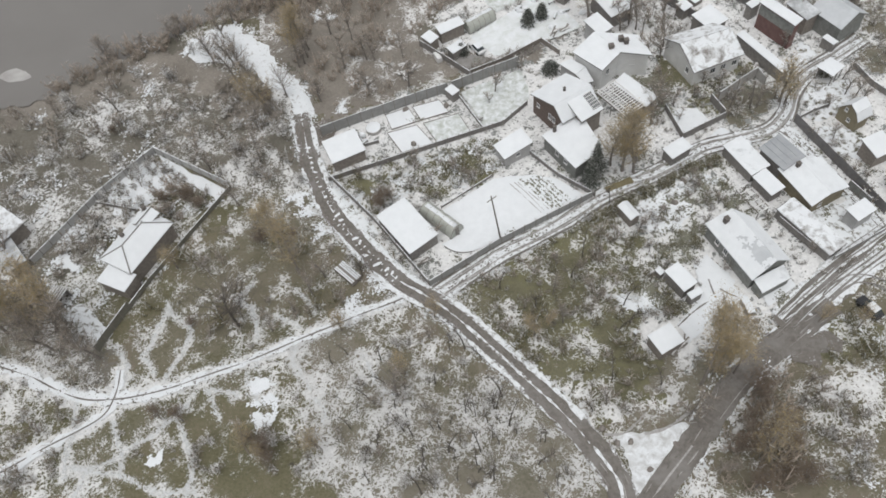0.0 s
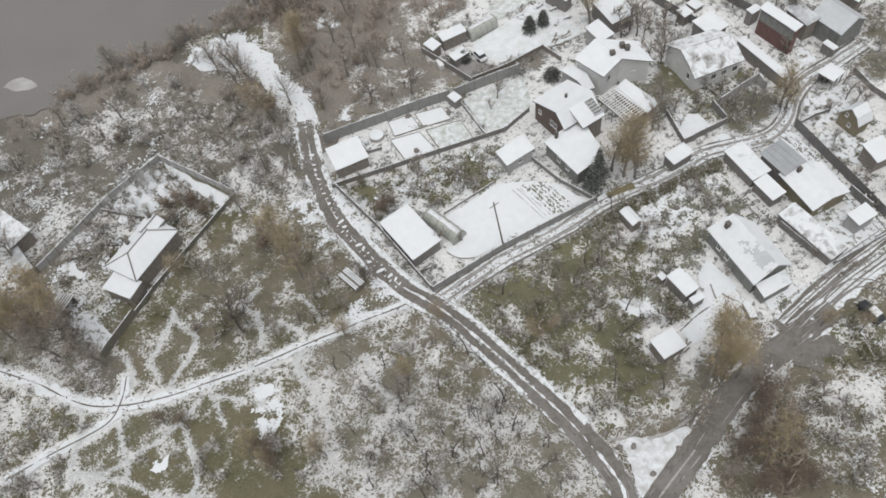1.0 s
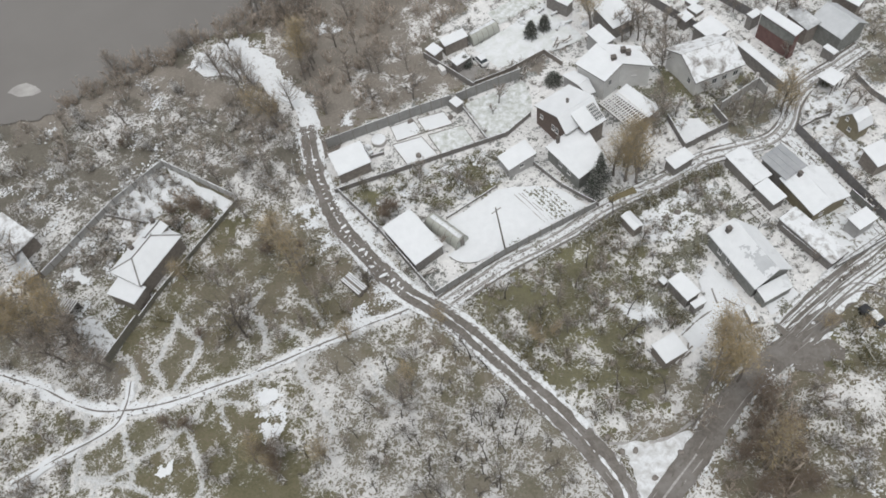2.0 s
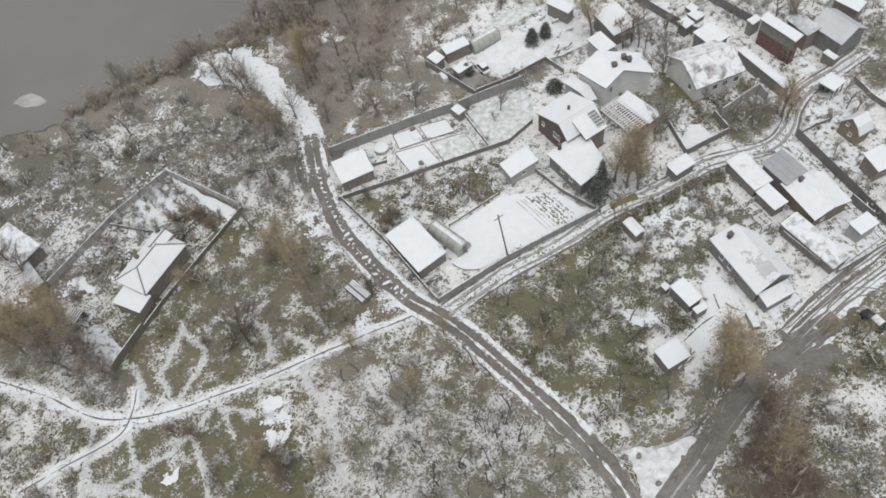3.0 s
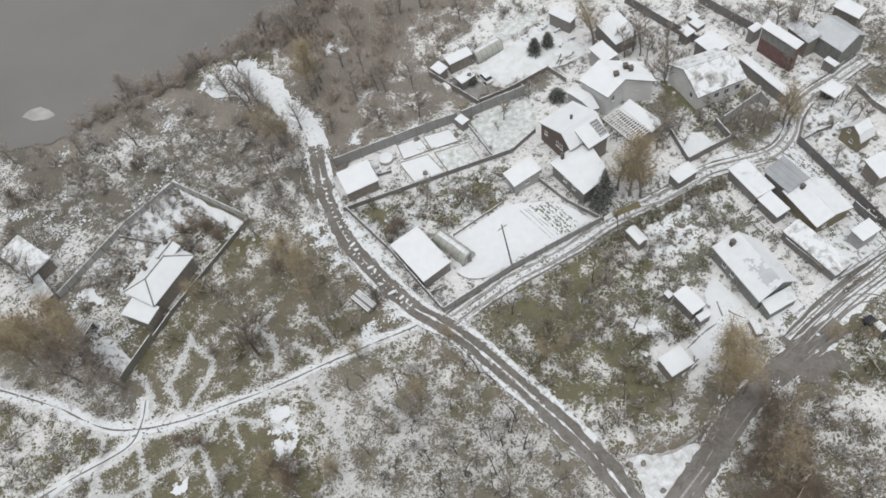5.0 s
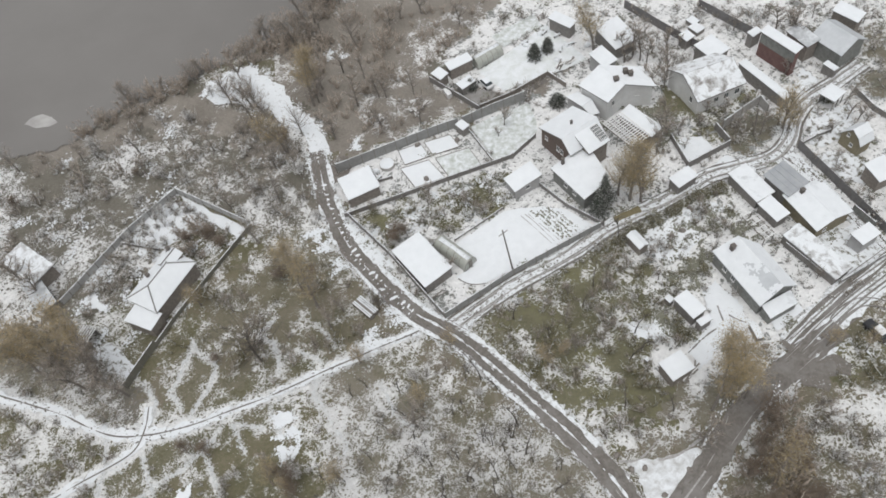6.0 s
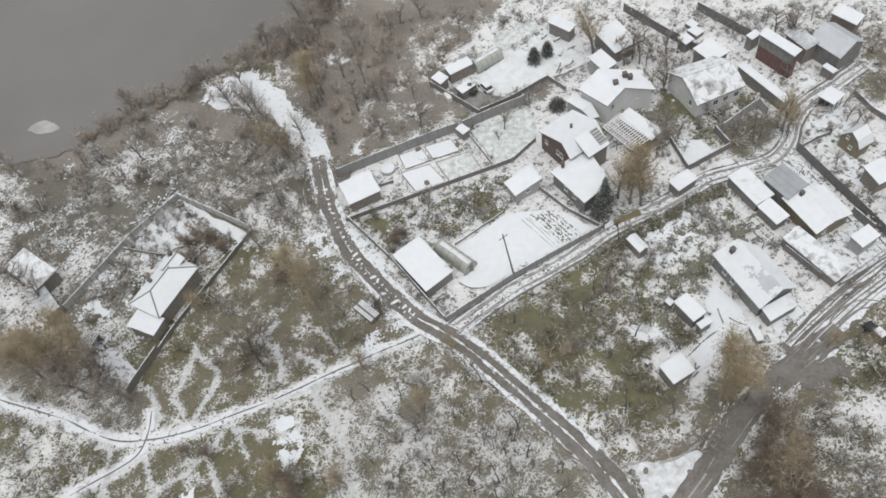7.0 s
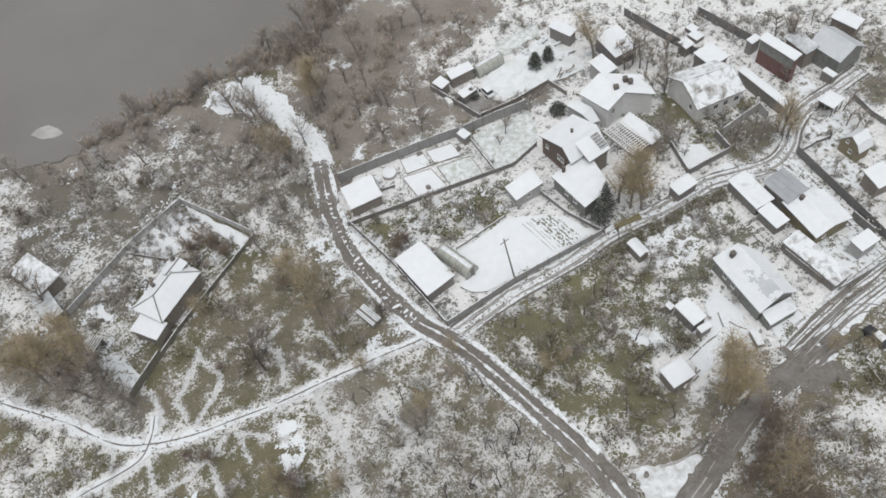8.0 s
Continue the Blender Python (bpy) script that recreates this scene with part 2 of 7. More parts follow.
OLIVE, TAN, DUN = (0.118, 0.109, 0.074), (0.160, 0.146, 0.106), (0.175, 0.150, 0.118)
GROUNDS = [
    ground_mat("snow_dusted_grass", OLIVE, TAN, DUN, 0.07, 0.75, fine=1.3),
    ground_mat("olive_meadow", (0.102, 0.097, 0.058), (0.140, 0.130, 0.082), (0.170, 0.145, 0.108), fine=1.5),
    ground_mat("snowy_slope", (0.130, 0.122, 0.088), (0.182, 0.168, 0.134), (0.206, 0.184, 0.150), 0.07, 0.9, 0.64, 0.011, 1.5),
    ground_mat("grey_green_scrub_floor", (0.104, 0.101, 0.060), (0.142, 0.134, 0.090), (0.162, 0.156, 0.086), 0.08),
    # Tones raised so that the haze over the woods sits in the litter.
    ground_mat("leaf_litter", (0.168, 0.150, 0.130), (0.216, 0.196, 0.172), (0.258, 0.234, 0.206)),
    ground_mat("woodland_floor", (0.112, 0.104, 0.084), (0.148, 0.138, 0.116), (0.186, 0.170, 0.146), 0.07, 1.2, fine=1.2),
    ground_mat("village_snow", (0.15, 0.156, 0.138), (0.235, 0.24, 0.232), (0.31, 0.316, 0.316), 0.12, 0.9, 0.77),
    ground_mat("pale_grass_bank", (0.135, 0.124, 0.094), (0.178, 0.164, 0.130), (0.205, 0.184, 0.152), 0.07, 0.75, 0.66),
    ground_mat("meadow_by_the_path", (0.106, 0.101, 0.062), (0.142, 0.133, 0.090), (0.170, 0.152, 0.112), 0.1, 0.5, 0.75, fine=1.4),
]
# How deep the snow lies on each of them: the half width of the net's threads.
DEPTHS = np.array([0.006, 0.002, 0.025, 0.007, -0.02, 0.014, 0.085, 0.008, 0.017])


# ---- building helpers ----
def link(name, bm, material, smooth=False):
    me = bpy.data.meshes.new(name)
    bm.normal_update()
    bm.to_mesh(me)
    bm.free()
    for mm in material if isinstance(material, (list, tuple)) else [material]:
        me.materials.append(mm)
    if smooth:
        for p in me.polygons:
            p.use_smooth = True
    return new(name, me)


def part(name, bm, material, parent, label="", smooth=False):
    ob = link(name, bm, material, smooth)
    ob.parent = parent
    return tagged(ob, label)


def empty(name, x, y, z=0.0, ang=0.0):
    ob = new(name)
    ob.empty_display_size = 0.3
    ob.matrix_basis = pose(x, y, z, 0, 0, ang)
    return ob


def box(bm, x0, x1, y0, y1, z0, z1):
    v = [bm.verts.new((x, y, z)) for z in (z0, z1) for x, y in ((x0, y0), (x1, y0), (x1, y1), (x0, y1))]
    for f in ((3, 2, 1, 0), (4, 5, 6, 7), (0, 1, 5, 4), (1, 2, 6, 5), (2, 3, 7, 6), (3, 0, 4, 7)):
        bm.faces.new([v[k] for k in f])
    return bm


def boxes(*rows):
    bm = bmesh.new()
    for r in rows:
        box(bm, *r)
    return bm


def prism(bm, pts, down):
    """A closed slab under a polygon of 3D points."""
    top = [bm.verts.new(p) for p in pts]
    low = [bm.verts.new((p[0], p[1], p[2] - down)) for p in pts]
    bm.faces.new(top)
    bm.faces.new(low[::-1])
    n = len(pts)
    for k in range(n):
        bm.faces.new((top[k], low[k], low[(k + 1) % n], top[(k + 1) % n]))
    return bm


def tube(bm, p, q, r0, r1, sides=6):
    p, q = Vector(p), Vector(q)
    d = (q - p).normalized()
    a = d.orthogonal().normalized()
    b = d.cross(a)
    rings = [[bm.verts.new(c + r * (math.cos(t) * a + math.sin(t) * b)) for t in [2 * math.pi * k / sides for k in range(sides)]] for c, r in ((p, r0), (q, r1))]
    for k in range(sides):
        j = (k + 1) % sides
        bm.faces.new((rings[0][k], rings[0][j], rings[1][j], rings[1][k]))
    bm.faces.new(rings[1])
    bm.faces.new(rings[0][::-1])
    return bm


def snow_sheet(bm, quad, thick, seed, edge=0.22, step=0.6, bare=None):
    """Uneven lying snow on a four-cornered plane (a triangle repeats a corner); its rim is worn back."""
    a, b, c, d = [Vector(p) for p in quad]
    nu = max(2, min(100 if bare else 24, int(max((b - a).length, (c - d).length) / step)))
    nv = max(2, min(100 if bare else 24, int(max((d - a).length, (c - b).length) / step)))
    middle = (a + b + c + d) / 4
    rows = []
    for i in range(nu + 1):
        row = []
        for j in range(nv + 1):
            u, v = i / nu, j / nv
            p = (a * (1 - u) + b * u) * (1 - v) + (d * (1 - u) + c * u) * v
            rim = i in (0, nu) or j in (0, nv)
            k = noise.noise(p * 1.1 + Vector((seed * 7.3, 0, seed)))
            if rim:
                off = (middle - p)
                p = p + off.normalized() * min(edge * (0.4 + k), off.length * 0.5)
            row.append((p, thick * (1.0 + 0.3 * k) * (0.9 if rim else 1.0)))
        rows.append(row)
    top = [[bm.verts.new(p + Vector((0, 0, h + 0.02))) for p, h in row] for row in rows]
    for i in range(nu):
        for j in range(nv):
            u, v = (i + 0.5) / nu, (j + 0.5) / nv
            w = 0.22 * noise.noise(Vector((i * 0.08, j * 0.08, seed))) + 0.12 * noise.noise(Vector((i * 0.3, j * 0.3, seed)))
            if bare and bare[0] < u + w < bare[1] and bare[2] < v - w < bare[3]:
                continue
            bm.faces.new((top[i][j], top[i + 1][j], top[i + 1][j + 1], top[i][j + 1]))
    ring = [(i, 0) for i in range(nu)] + [(nu, j) for j in range(nv)] + [(i, nv) for i in range(nu, 0, -1)] + [(0, j) for j in range(nv, 0, -1)]
    low = [bm.verts.new(rows[i][j][0] + Vector((0, 0, 0.006))) for i, j in ring]
    for k, (i, j) in enumerate(ring):
        i2, j2 = ring[(k + 1) % len(ring)]
        bm.faces.new((low[k], low[(k + 1) % len(ring)], top[i2][j2], top[i][j]))
    return bm


def roof_planes(kind, L, W, z, rise):
    x, y, t = L / 2, W / 2, z + rise
    s, e, n, w = (-x, -y), (x, -y), (x, y), (-x, y)
    if kind == "flat":
        return [[(*s, z), (*e, z + rise * 0.3), (*n, z + rise), (*w, z + rise * 0.7)]] if rise else [[(*s, z), (*e, z), (*n, z), (*w, z)]]
    if kind == "mono_x":
        return [[(*s, z), (*e, t), (*n, t), (*w, z)]]
    if kind == "mono_y":
        return [[(*s, z), (*e, z), (*n, t), (*w, t)]]
    if kind == "gable_x":
        return [[(*s, z), (*e, z), (x, 0, t), (-x, 0, t)], [(-x, 0, t), (x, 0, t), (*n, z), (*w, z)]]
    if kind == "gable_y":
        return [[(*s, z), (0, -y, t), (0, y, t), (*w, z)], [(0, -y, t), (*e, z), (*n, z), (0, y, t)]]
    if L >= W:
        k = L / 2 - W / 2 * 0.9
        a, b = (-k, 0, t), (k, 0, t)
        return [[(*s, z), (*e, z), b, a], [a, b, (*n, z), (*w, z)], [(*w, z), (*s, z), a, a], [(*e, z), (*n, z), b, b]]
    k = W / 2 - L / 2 * 0.9
    a, b = (0, -k, t), (0, k, t)
    return [[(*w, z), (*s, z), a, b], [(*e, z), (*n, z), b, a], [(*s, z), (*e, z), a, a], [(*n, z), (*w, z), b, b]]


SEED = [0]


def window(parent, face, u, zc, w, h, X, Y, shutters=frame_white):
    """A framed window on the wall y = -Y ("e") or x = -X ("w"), u metres from the wall's middle."""
    def turn(bm):
        if face == "w":
            bmesh.ops.transform(bm, matrix=Matrix.Rotation(radians(-90), 4, "Z"), verts=bm.verts)
        return bm
    d = -(Y if face == "e" else X)
    f = 0.09
    bm = bmesh.new()
    rings = [[bm.verts.new((u + sx * (w / 2 - k), y, zc + sz * (h / 2 - k))) for sx, sz in ((-1, -1), (1, -1), (1, 1), (-1, 1))] for y, k in ((d - 0.06, 0), (d - 0.06, f), (d + 0.02, f), (d + 0.02, 0))]
    for a, c in zip(rings, rings[1:] + rings[:1]):
        for q in range(4):
            bm.faces.new((a[q], a[(q + 1) % 4], c[(q + 1) % 4], c[q]))
    win = part("window", turn(bm), shutters, parent, "painted window frame with a sill")
    part("mullion", turn(boxes((u - 0.03, u + 0.03, d - 0.05, d + 0.02, zc - h / 2 + f, zc + h / 2 - f))), shutters, win)
    part("sill", turn(boxes((u - w / 2 - 0.06, u + w / 2 + 0.06, d - 0.16, d - 0.062, zc - h / 2 - 0.05, zc - h / 2))), shutters, win)
    part("pane", turn(boxes((u - w / 2 + f, u + w / 2 - f, d - 0.02, d + 0.01, zc - h / 2 + f, zc + h / 2 - f))), glass, win)


def house(name, label, category, cx, cy, ang, L, W, z, roof="flat", rise=0.3, wall=dark_wall, over=0.35, snow=snow_mat, sheet=None, windows=(), chimneys=(), door=None, group="", seams=0, thick=0.10, bare=None, posts=False):
    SEED[0] += 1
    ob = tagged(empty(name, cx, cy, 0, ang), label, category, group)
    X, Y = L / 2 - over, W / 2 - over
    slab = 0.12
    drop = rise * over / max(0.5, (W / 2 if roof == "gable_x" else L / 2)) if roof.startswith(("gable", "hip")) else 0.0
    top = z - slab + drop
    bm = bmesh.new()
    if roof == "gable_x":
        v = [(-X, -Y), (X, -Y), (X, Y), (-X, Y)]
        box(bm, -X, X, -Y, Y, -0.35, top)
        for sx in (-1, 1):
            t = [bm.verts.new(p) for p in ((sx * X, -Y, top), (sx * X, Y, top), (sx * X, 0, z - slab + rise), (sx * (X - 0.2), -Y, top), (sx * (X - 0.2), Y, top), (sx * (X - 0.2), 0, z - slab + rise))]
            for f in ((0, 1, 2), (5, 4, 3), (0, 2, 5, 3), (1, 4, 5, 2)):
                bm.faces.new([t[k] for k in f])
    elif roof == "gable_y":
        box(bm, -X, X, -Y, Y, -0.35, top)
        for sy in (-1, 1):
            t = [bm.verts.new(p) for p in ((-X, sy * Y, top), (X, sy * Y, top), (0, sy * Y, z - slab + rise), (-X, sy * (Y - 0.2), top), (X, sy * (Y - 0.2), top), (0, sy * (Y - 0.2), z - slab + rise))]
            for f in ((0, 1, 2), (5, 4, 3), (0, 2, 5, 3), (1, 4, 5, 2)):
                bm.faces.new([t[k] for k in f])
    elif roof in ("mono_x", "mono_y", "flat"):
        def zt(x, y):
            if roof == "mono_x":
                return z - slab + rise * (x / L + 0.5)
            if roof == "mono_y":
                return z - slab + rise * (y / W + 0.5)
            return z - slab + rise * (0.3 * (x / L + 0.5) + 0.7 * (y / W + 0.5))
        c = [(-X, -Y), (X, -Y), (X, Y), (-X, Y)]
        lo, hi = [bm.verts.new((*p, -0.35)) for p in c], [bm.verts.new((*p, zt(*p))) for p in c]
        bm.faces.new(hi)
        bm.faces.new(lo[::-1])
        for k in range(4):
            bm.faces.new((lo[k], lo[(k + 1) % 4], hi[(k + 1) % 4], hi[k]))
    else:
        box(bm, -X, X, -Y, Y, -0.35, top)
    if posts:
        bm.free()
        bm = boxes((-X, X, Y - 0.1, Y, -0.35, z - slab), (X - 0.1, X, -Y * 0.2, Y - 0.1, -0.35, z - slab))
        for x in (-X + 0.08, 0.0, X - 0.08):
            part("post", boxes((x - 0.07, x + 0.07, -Y - 0.07, -Y + 0.07, -0.2, z - slab)), wood_grey, ob)
    part("wall", bm, wall, ob)
    planes = roof_planes(roof, L, W, z, rise)
    bm = bmesh.new()
    for p in planes:
        q = [p[k] for k in range(4) if k == 0 or p[k] != p[k - 1]]
        prism(bm, q, slab)
    rf = part("roof", bm, sheet or roof_edge, ob)
    if snow:
        bm = bmesh.new()
        for k, p in enumerate(planes):
            snow_sheet(bm, p, thick, SEED[0] + 0.37 * k, edge=0.22 if snow is patchy_snow else 0.05, step=0.15 if bare else 0.6, bare=bare if k == 0 else None)
        part("snow_cover", bm, snow, rf, "fresh snow lying on the roof")
    if seams:
        bm = bmesh.new()
        for p in planes[:1]:
            a, b, c, d = [Vector(q) for q in p]
            for k in range(1, seams):
                t = k / seams
                tube(bm, a.lerp(b, t) + Vector((0, 0, 0.03)), d.lerp(c, t) + Vector((0, 0, 0.03)), 0.03, 0.03, 4)
        part("seam", bm, sheet or roof_edge, rf)
    for face, u, zc, w, h in windows:
        window(ob, face, u, zc, w, h, X, Y)
    for x, y, zb, w, h in chimneys:
        ch = part("chimney", boxes((x - w / 2, x + w / 2, y - w / 2, y + w / 2, zb - 0.6, zb + h), (x - w / 2 - 0.06, x + w / 2 + 0.06, y - w / 2 - 0.06, y + w / 2 + 0.06, zb + h, zb + h + 0.1)), chimney_mat, ob, "sooty brick chimney")
    if door:
        face, u, w, h = door
        d = -(Y if face == "e" else X) - 0.03
        bm = boxes((u - w / 2, u + w / 2, d - 0.03, d + 0.04, 0, h))
        if face == "w":
            bmesh.ops.rotate(bm, matrix=Matrix.Rotation(radians(-90), 3, "Z"), verts=bm.verts)
        part("door", bm, wood_grey, ob, "weathered plank door")
    return ob


def wall_window(parent, a, b, u, zc, w, h):
    """A framed window u metres along the wall from a to b, which is seen with a on the left."""
    m = pose(a[0], a[1], 0, 0, 0, math.degrees(math.atan2(b[1] - a[1], b[0] - a[0])))

    def put(bm):
        bmesh.ops.transform(bm, matrix=m, verts=bm.verts)
        return bm
    f = 0.09
    win = part("window", put(boxes((u - w / 2, u + w / 2, -0.06, 0.02, zc - h / 2, zc - h / 2 + f), (u - w / 2, u + w / 2, -0.06, 0.02, zc + h / 2 - f, zc + h / 2), (u - w / 2, u - w / 2 + f, -0.06, 0.02, zc - h / 2 + f, zc + h / 2 - f), (u + w / 2 - f, u + w / 2, -0.06, 0.02, zc - h / 2 + f, zc + h / 2 - f))), frame_white, parent, "painted window frame with a sill")
    part("mullion", put(boxes((u - 0.03, u + 0.03, -0.05, 0.01, zc - h / 2 + f, zc + h / 2 - f))), frame_white, win)
    part("sill", put(boxes((u - w / 2 - 0.06, u + w / 2 + 0.06, -0.16, -0.062, zc - h / 2 - 0.05, zc - h / 2))), frame_white, win)
    part("pane", put(boxes((u - w / 2 + f, u + w / 2 - f, -0.02, 0.015, zc - h / 2 + f, zc + h / 2 - f))), glass, win)


def roofed(name, label, category, cx, cy, ang, planes, wall=dark_wall, over=0.35, snow=snow_mat, sheet=None, thick=0.1, bare=None, chimneys=(), windows=()):
    """A building under sloping roof planes, each given by its corners in the building's own frame; walls stand under the planes, set back but where two planes meet."""
    SEED[0] += 1
    ob = tagged(empty(name, cx, cy, 0, ang), label, category)
    slab = 0.14
    quads = []
    for p in planes:
        area = sum(a[0] * b[1] - b[0] * a[1] for a, b in zip(p, p[1:] + p[:1]))
        quads.append(p if area > 0 else [p[0]] + p[:0:-1])

    def shared(a, b, me):
        return any(q is not me and a in q and b in q for q in quads)
    body, cover, lying = bmesh.new(), bmesh.new(), bmesh.new()
    for k, p in enumerate(quads):
        n = len(p)
        lines = []
        for a, b in zip(p, p[1:] + p[:1]):
            d = Vector((b[0] - a[0], b[1] - a[1], 0)).normalized()
            o = Vector((a[0], a[1], 0)) + Vector((-d.y, d.x, 0)) * (0.0 if shared(a, b, p) else over)
            lines.append((o, d))
        a, b, c = [Vector(q) for q in p[:3]]
        nor = (b - a).cross(c - a)
        foot = []
        for (o1, d1), (o2, d2) in zip(lines[-1:] + lines[:-1], lines):
            t = (o2 - o1).cross(d2).z / d1.cross(d2).z
            q = o1 + d1 * t
            foot.append((q.x, q.y, a.z - (nor.x * (q.x - a.x) + nor.y * (q.y - a.y)) / nor.z - slab))
        top, low = [body.verts.new(q) for q in foot], [body.verts.new((q[0], q[1], -0.35)) for q in foot]
        body.faces.new(top)
        body.faces.new(low[::-1])
        for i in range(n):
            body.faces.new((low[i], low[(i + 1) % n], top[(i + 1) % n], top[i]))
        prism(cover, p, slab)
        if snow:
            snow_sheet(lying, p if n == 4 else p + p[-1:], thick, SEED[0] + 0.37 * k, edge=0.22 if snow is patchy_snow else 0.06, step=0.1 if bare and k == 0 else 0.6, bare=bare if k == 0 else None)
    part("wall", body, wall, ob)
    rf = part("roof", cover, sheet or roof_edge, ob)
    if snow:
        part("snow_cover", lying, snow, rf, "fresh snow lying on the roof")
    else:
        lying.free()
    for x, y, zb, w, h in chimneys:
        part("chimney", boxes((x - w / 2, x + w / 2, y - w / 2, y + w / 2, zb - 0.6, zb + h), (x - w / 2 - 0.06, x + w / 2 + 0.06, y - w / 2 - 0.06, y + w / 2 + 0.06, zb + h, zb + h + 0.1)), chimney_mat, ob, "sooty brick chimney")
    for row in windows:
        wall_window(ob, *row)
    return ob


def along(pts, step):
    """Points every step metres on a smooth line through pts, with the heading."""
    p = [Vector((*q, 0)) for q in pts]
    fine = []
    for i in range(len(p) - 1):
        a, b, c, d = p[max(i - 1, 0)], p[i], p[i + 1], p[min(i + 2, len(p) - 1)]
        n = max(2, int((c - b).length / 0.4))
        for k in range(n):
            t = k / n
            fine.append(0.5 * ((2 * b) + (c - a) * t + (2 * a - 5 * b + 4 * c - d) * t * t + (3 * b - a - 3 * c + d) * t ** 3))
    fine.append(p[-1])
    out, left = [fine[0]], step
    for a, b in zip(fine, fine[1:]):
        gap = (b - a).length
        while left <= gap and gap > 0:
            out.append(a.lerp(b, left / gap))
            left += step
        left -= gap
    return [(q, (out[min(i + 1, len(out) - 1)] - out[max(i - 1, 0)]).normalized()) for i, q in enumerate(out)]


def ribbon(bm, line, left, right, z, seed, ragged=0.25, cuts=6):
    """A strip between two offsets from a line, with ragged sides and a slightly uneven top."""
    rows = []
    for k, (p, d) in enumerate(line):
        side = Vector((-d.y, d.x, 0))
        a = left + ragged * noise.noise(Vector((p.x * 0.6, p.y * 0.6, seed)))
        b = right + ragged * noise.noise(Vector((p.x * 0.6, p.y * 0.6, seed + 9)))
        row = []
        for j in range(cuts + 1):
            q = p + side * (a + (b - a) * j / cuts)
            row.append(bm.verts.new((q.x, q.y, z + (0.0 if j in (0, cuts) else 0.03 * noise.noise(q * 0.8)))))
        rows.append(row)
    for r, s in zip(rows, rows[1:]):
        for j in range(cuts):
            bm.faces.new((r[j], s[j], s[j + 1], r[j + 1]))
    return bm


def patch(bm, pts, z, seed, ragged=0.5):
    """A lying sheet with a ragged outline through pts."""
    p = [Vector((*q, 0)) for q in pts]
    rim = []
    for a, b in zip(p, p[1:] + p[:1]):
        n = max(1, int((b - a).length / 0.7))
        rim += [a.lerp(b, k / n) for k in range(n)]
    middle = sum(rim, Vector()) / len(rim)
    verts = []
    for q in rim:
        k = noise.noise(Vector((q.x * 0.45, q.y * 0.45, seed))) + 0.6 * noise.noise(Vector((q.x * 1.6, q.y * 1.6, seed)))
        q = q + (q - middle).normalized() * ragged * k
        verts.append(bm.verts.new((q.x, q.y, z)))
    edges = [bm.edges.new((verts[k], verts[(k + 1) % len(verts)])) for k in range(len(verts))]
    bmesh.ops.triangle_fill(bm, use_beauty=True, use_dissolve=False, edges=edges)
    for f in bm.faces:
        f.normal_update()
        if f.normal.z < 0:
            f.normal_flip()
    return bm


def fence(label, pts, height, material, panel=2.4, rail=True, post=wood_grey, snow=True):
    """A panel fence: posts, sheets or boards between them, and a thin cap of snow."""
    ob = tagged(empty("fence", *pts[0]), label, "fence")
    ox, oy = pts[0]
    for a, b in zip(pts, pts[1:]):
        a, b = Vector((a[0] - ox, a[1] - oy, 0)), Vector((b[0] - ox, b[1] - oy, 0))
        n = max(1, round((b - a).length / panel))
        yaw = math.atan2((b - a).y, (b - a).x)
        run = (b - a).length / n
        key = (round(run, 3), height, material.name)
        if key not in MESHES:
            k = max(6, int(run / 0.3)) * 2
            w = bmesh.new()
            edge = [(0.03 + (run - 0.06) * q / k, 0.03 * (1 if q % 2 else -1)) for q in range(k + 1)]
            front = [[w.verts.new((x, y - 0.015, z)) for x, y in edge] for z in (0.06, height)]
            back = [[w.verts.new((x, y + 0.015, z)) for x, y in edge] for z in (0.06, height)]
            for q in range(k):
                w.faces.new((front[0][q], front[0][q + 1], front[1][q + 1], front[1][q]))
                w.faces.new((back[0][q + 1], back[0][q], back[1][q], back[1][q + 1]))
                w.faces.new((front[1][q], front[1][q + 1], back[1][q + 1], back[1][q]))
            o = link("panel", w, material)
            MESHES[key] = o.data
            bpy.data.objects.remove(o)
        pk = ("post", height, post.name)
        if pk not in MESHES:
            o = link("post", boxes((-0.06, 0.06, -0.06, 0.06, -0.2, height + 0.06), (-0.08, 0.08, -0.08, 0.08, height + 0.06, height + 0.1)), post)
            MESHES[pk] = o.data
            bpy.data.objects.remove(o)
        for k in range(n):
            q = a.lerp(b, k / n)
            for nm, me in (("panel", MESHES[key]), ("post", MESHES[pk])):
                o = new(nm, me)
                o.parent = ob
                o.matrix_basis = Matrix.Translation(q) @ Matrix.Rotation(yaw + random.uniform(-0.01, 0.01), 4, "Z") @ Matrix.Rotation(random.uniform(-0.02, 0.02), 4, "X")
    if snow:
        bm = bmesh.new()
        for n, (a, b) in enumerate(zip(pts, pts[1:])):
            line = along([(a[0] - ox, a[1] - oy), ((a[0] + b[0]) / 2 - ox, (a[1] + b[1]) / 2 - oy), (b[0] - ox, b[1] - oy)], 0.5)
            ribbon(bm, line, 0.07, -0.07, height + 0.035, 90 + n, 0.06, 2)
        part("snow_cap", bm, snow_mat, ob, "thin line of snow along the top")
    o = new("post", MESHES[pk])
    o.parent = ob
    o.matrix_basis = Matrix.Translation(Vector((pts[-1][0] - ox, pts[-1][1] - oy, 0)))
    return ob


MESHES = {}

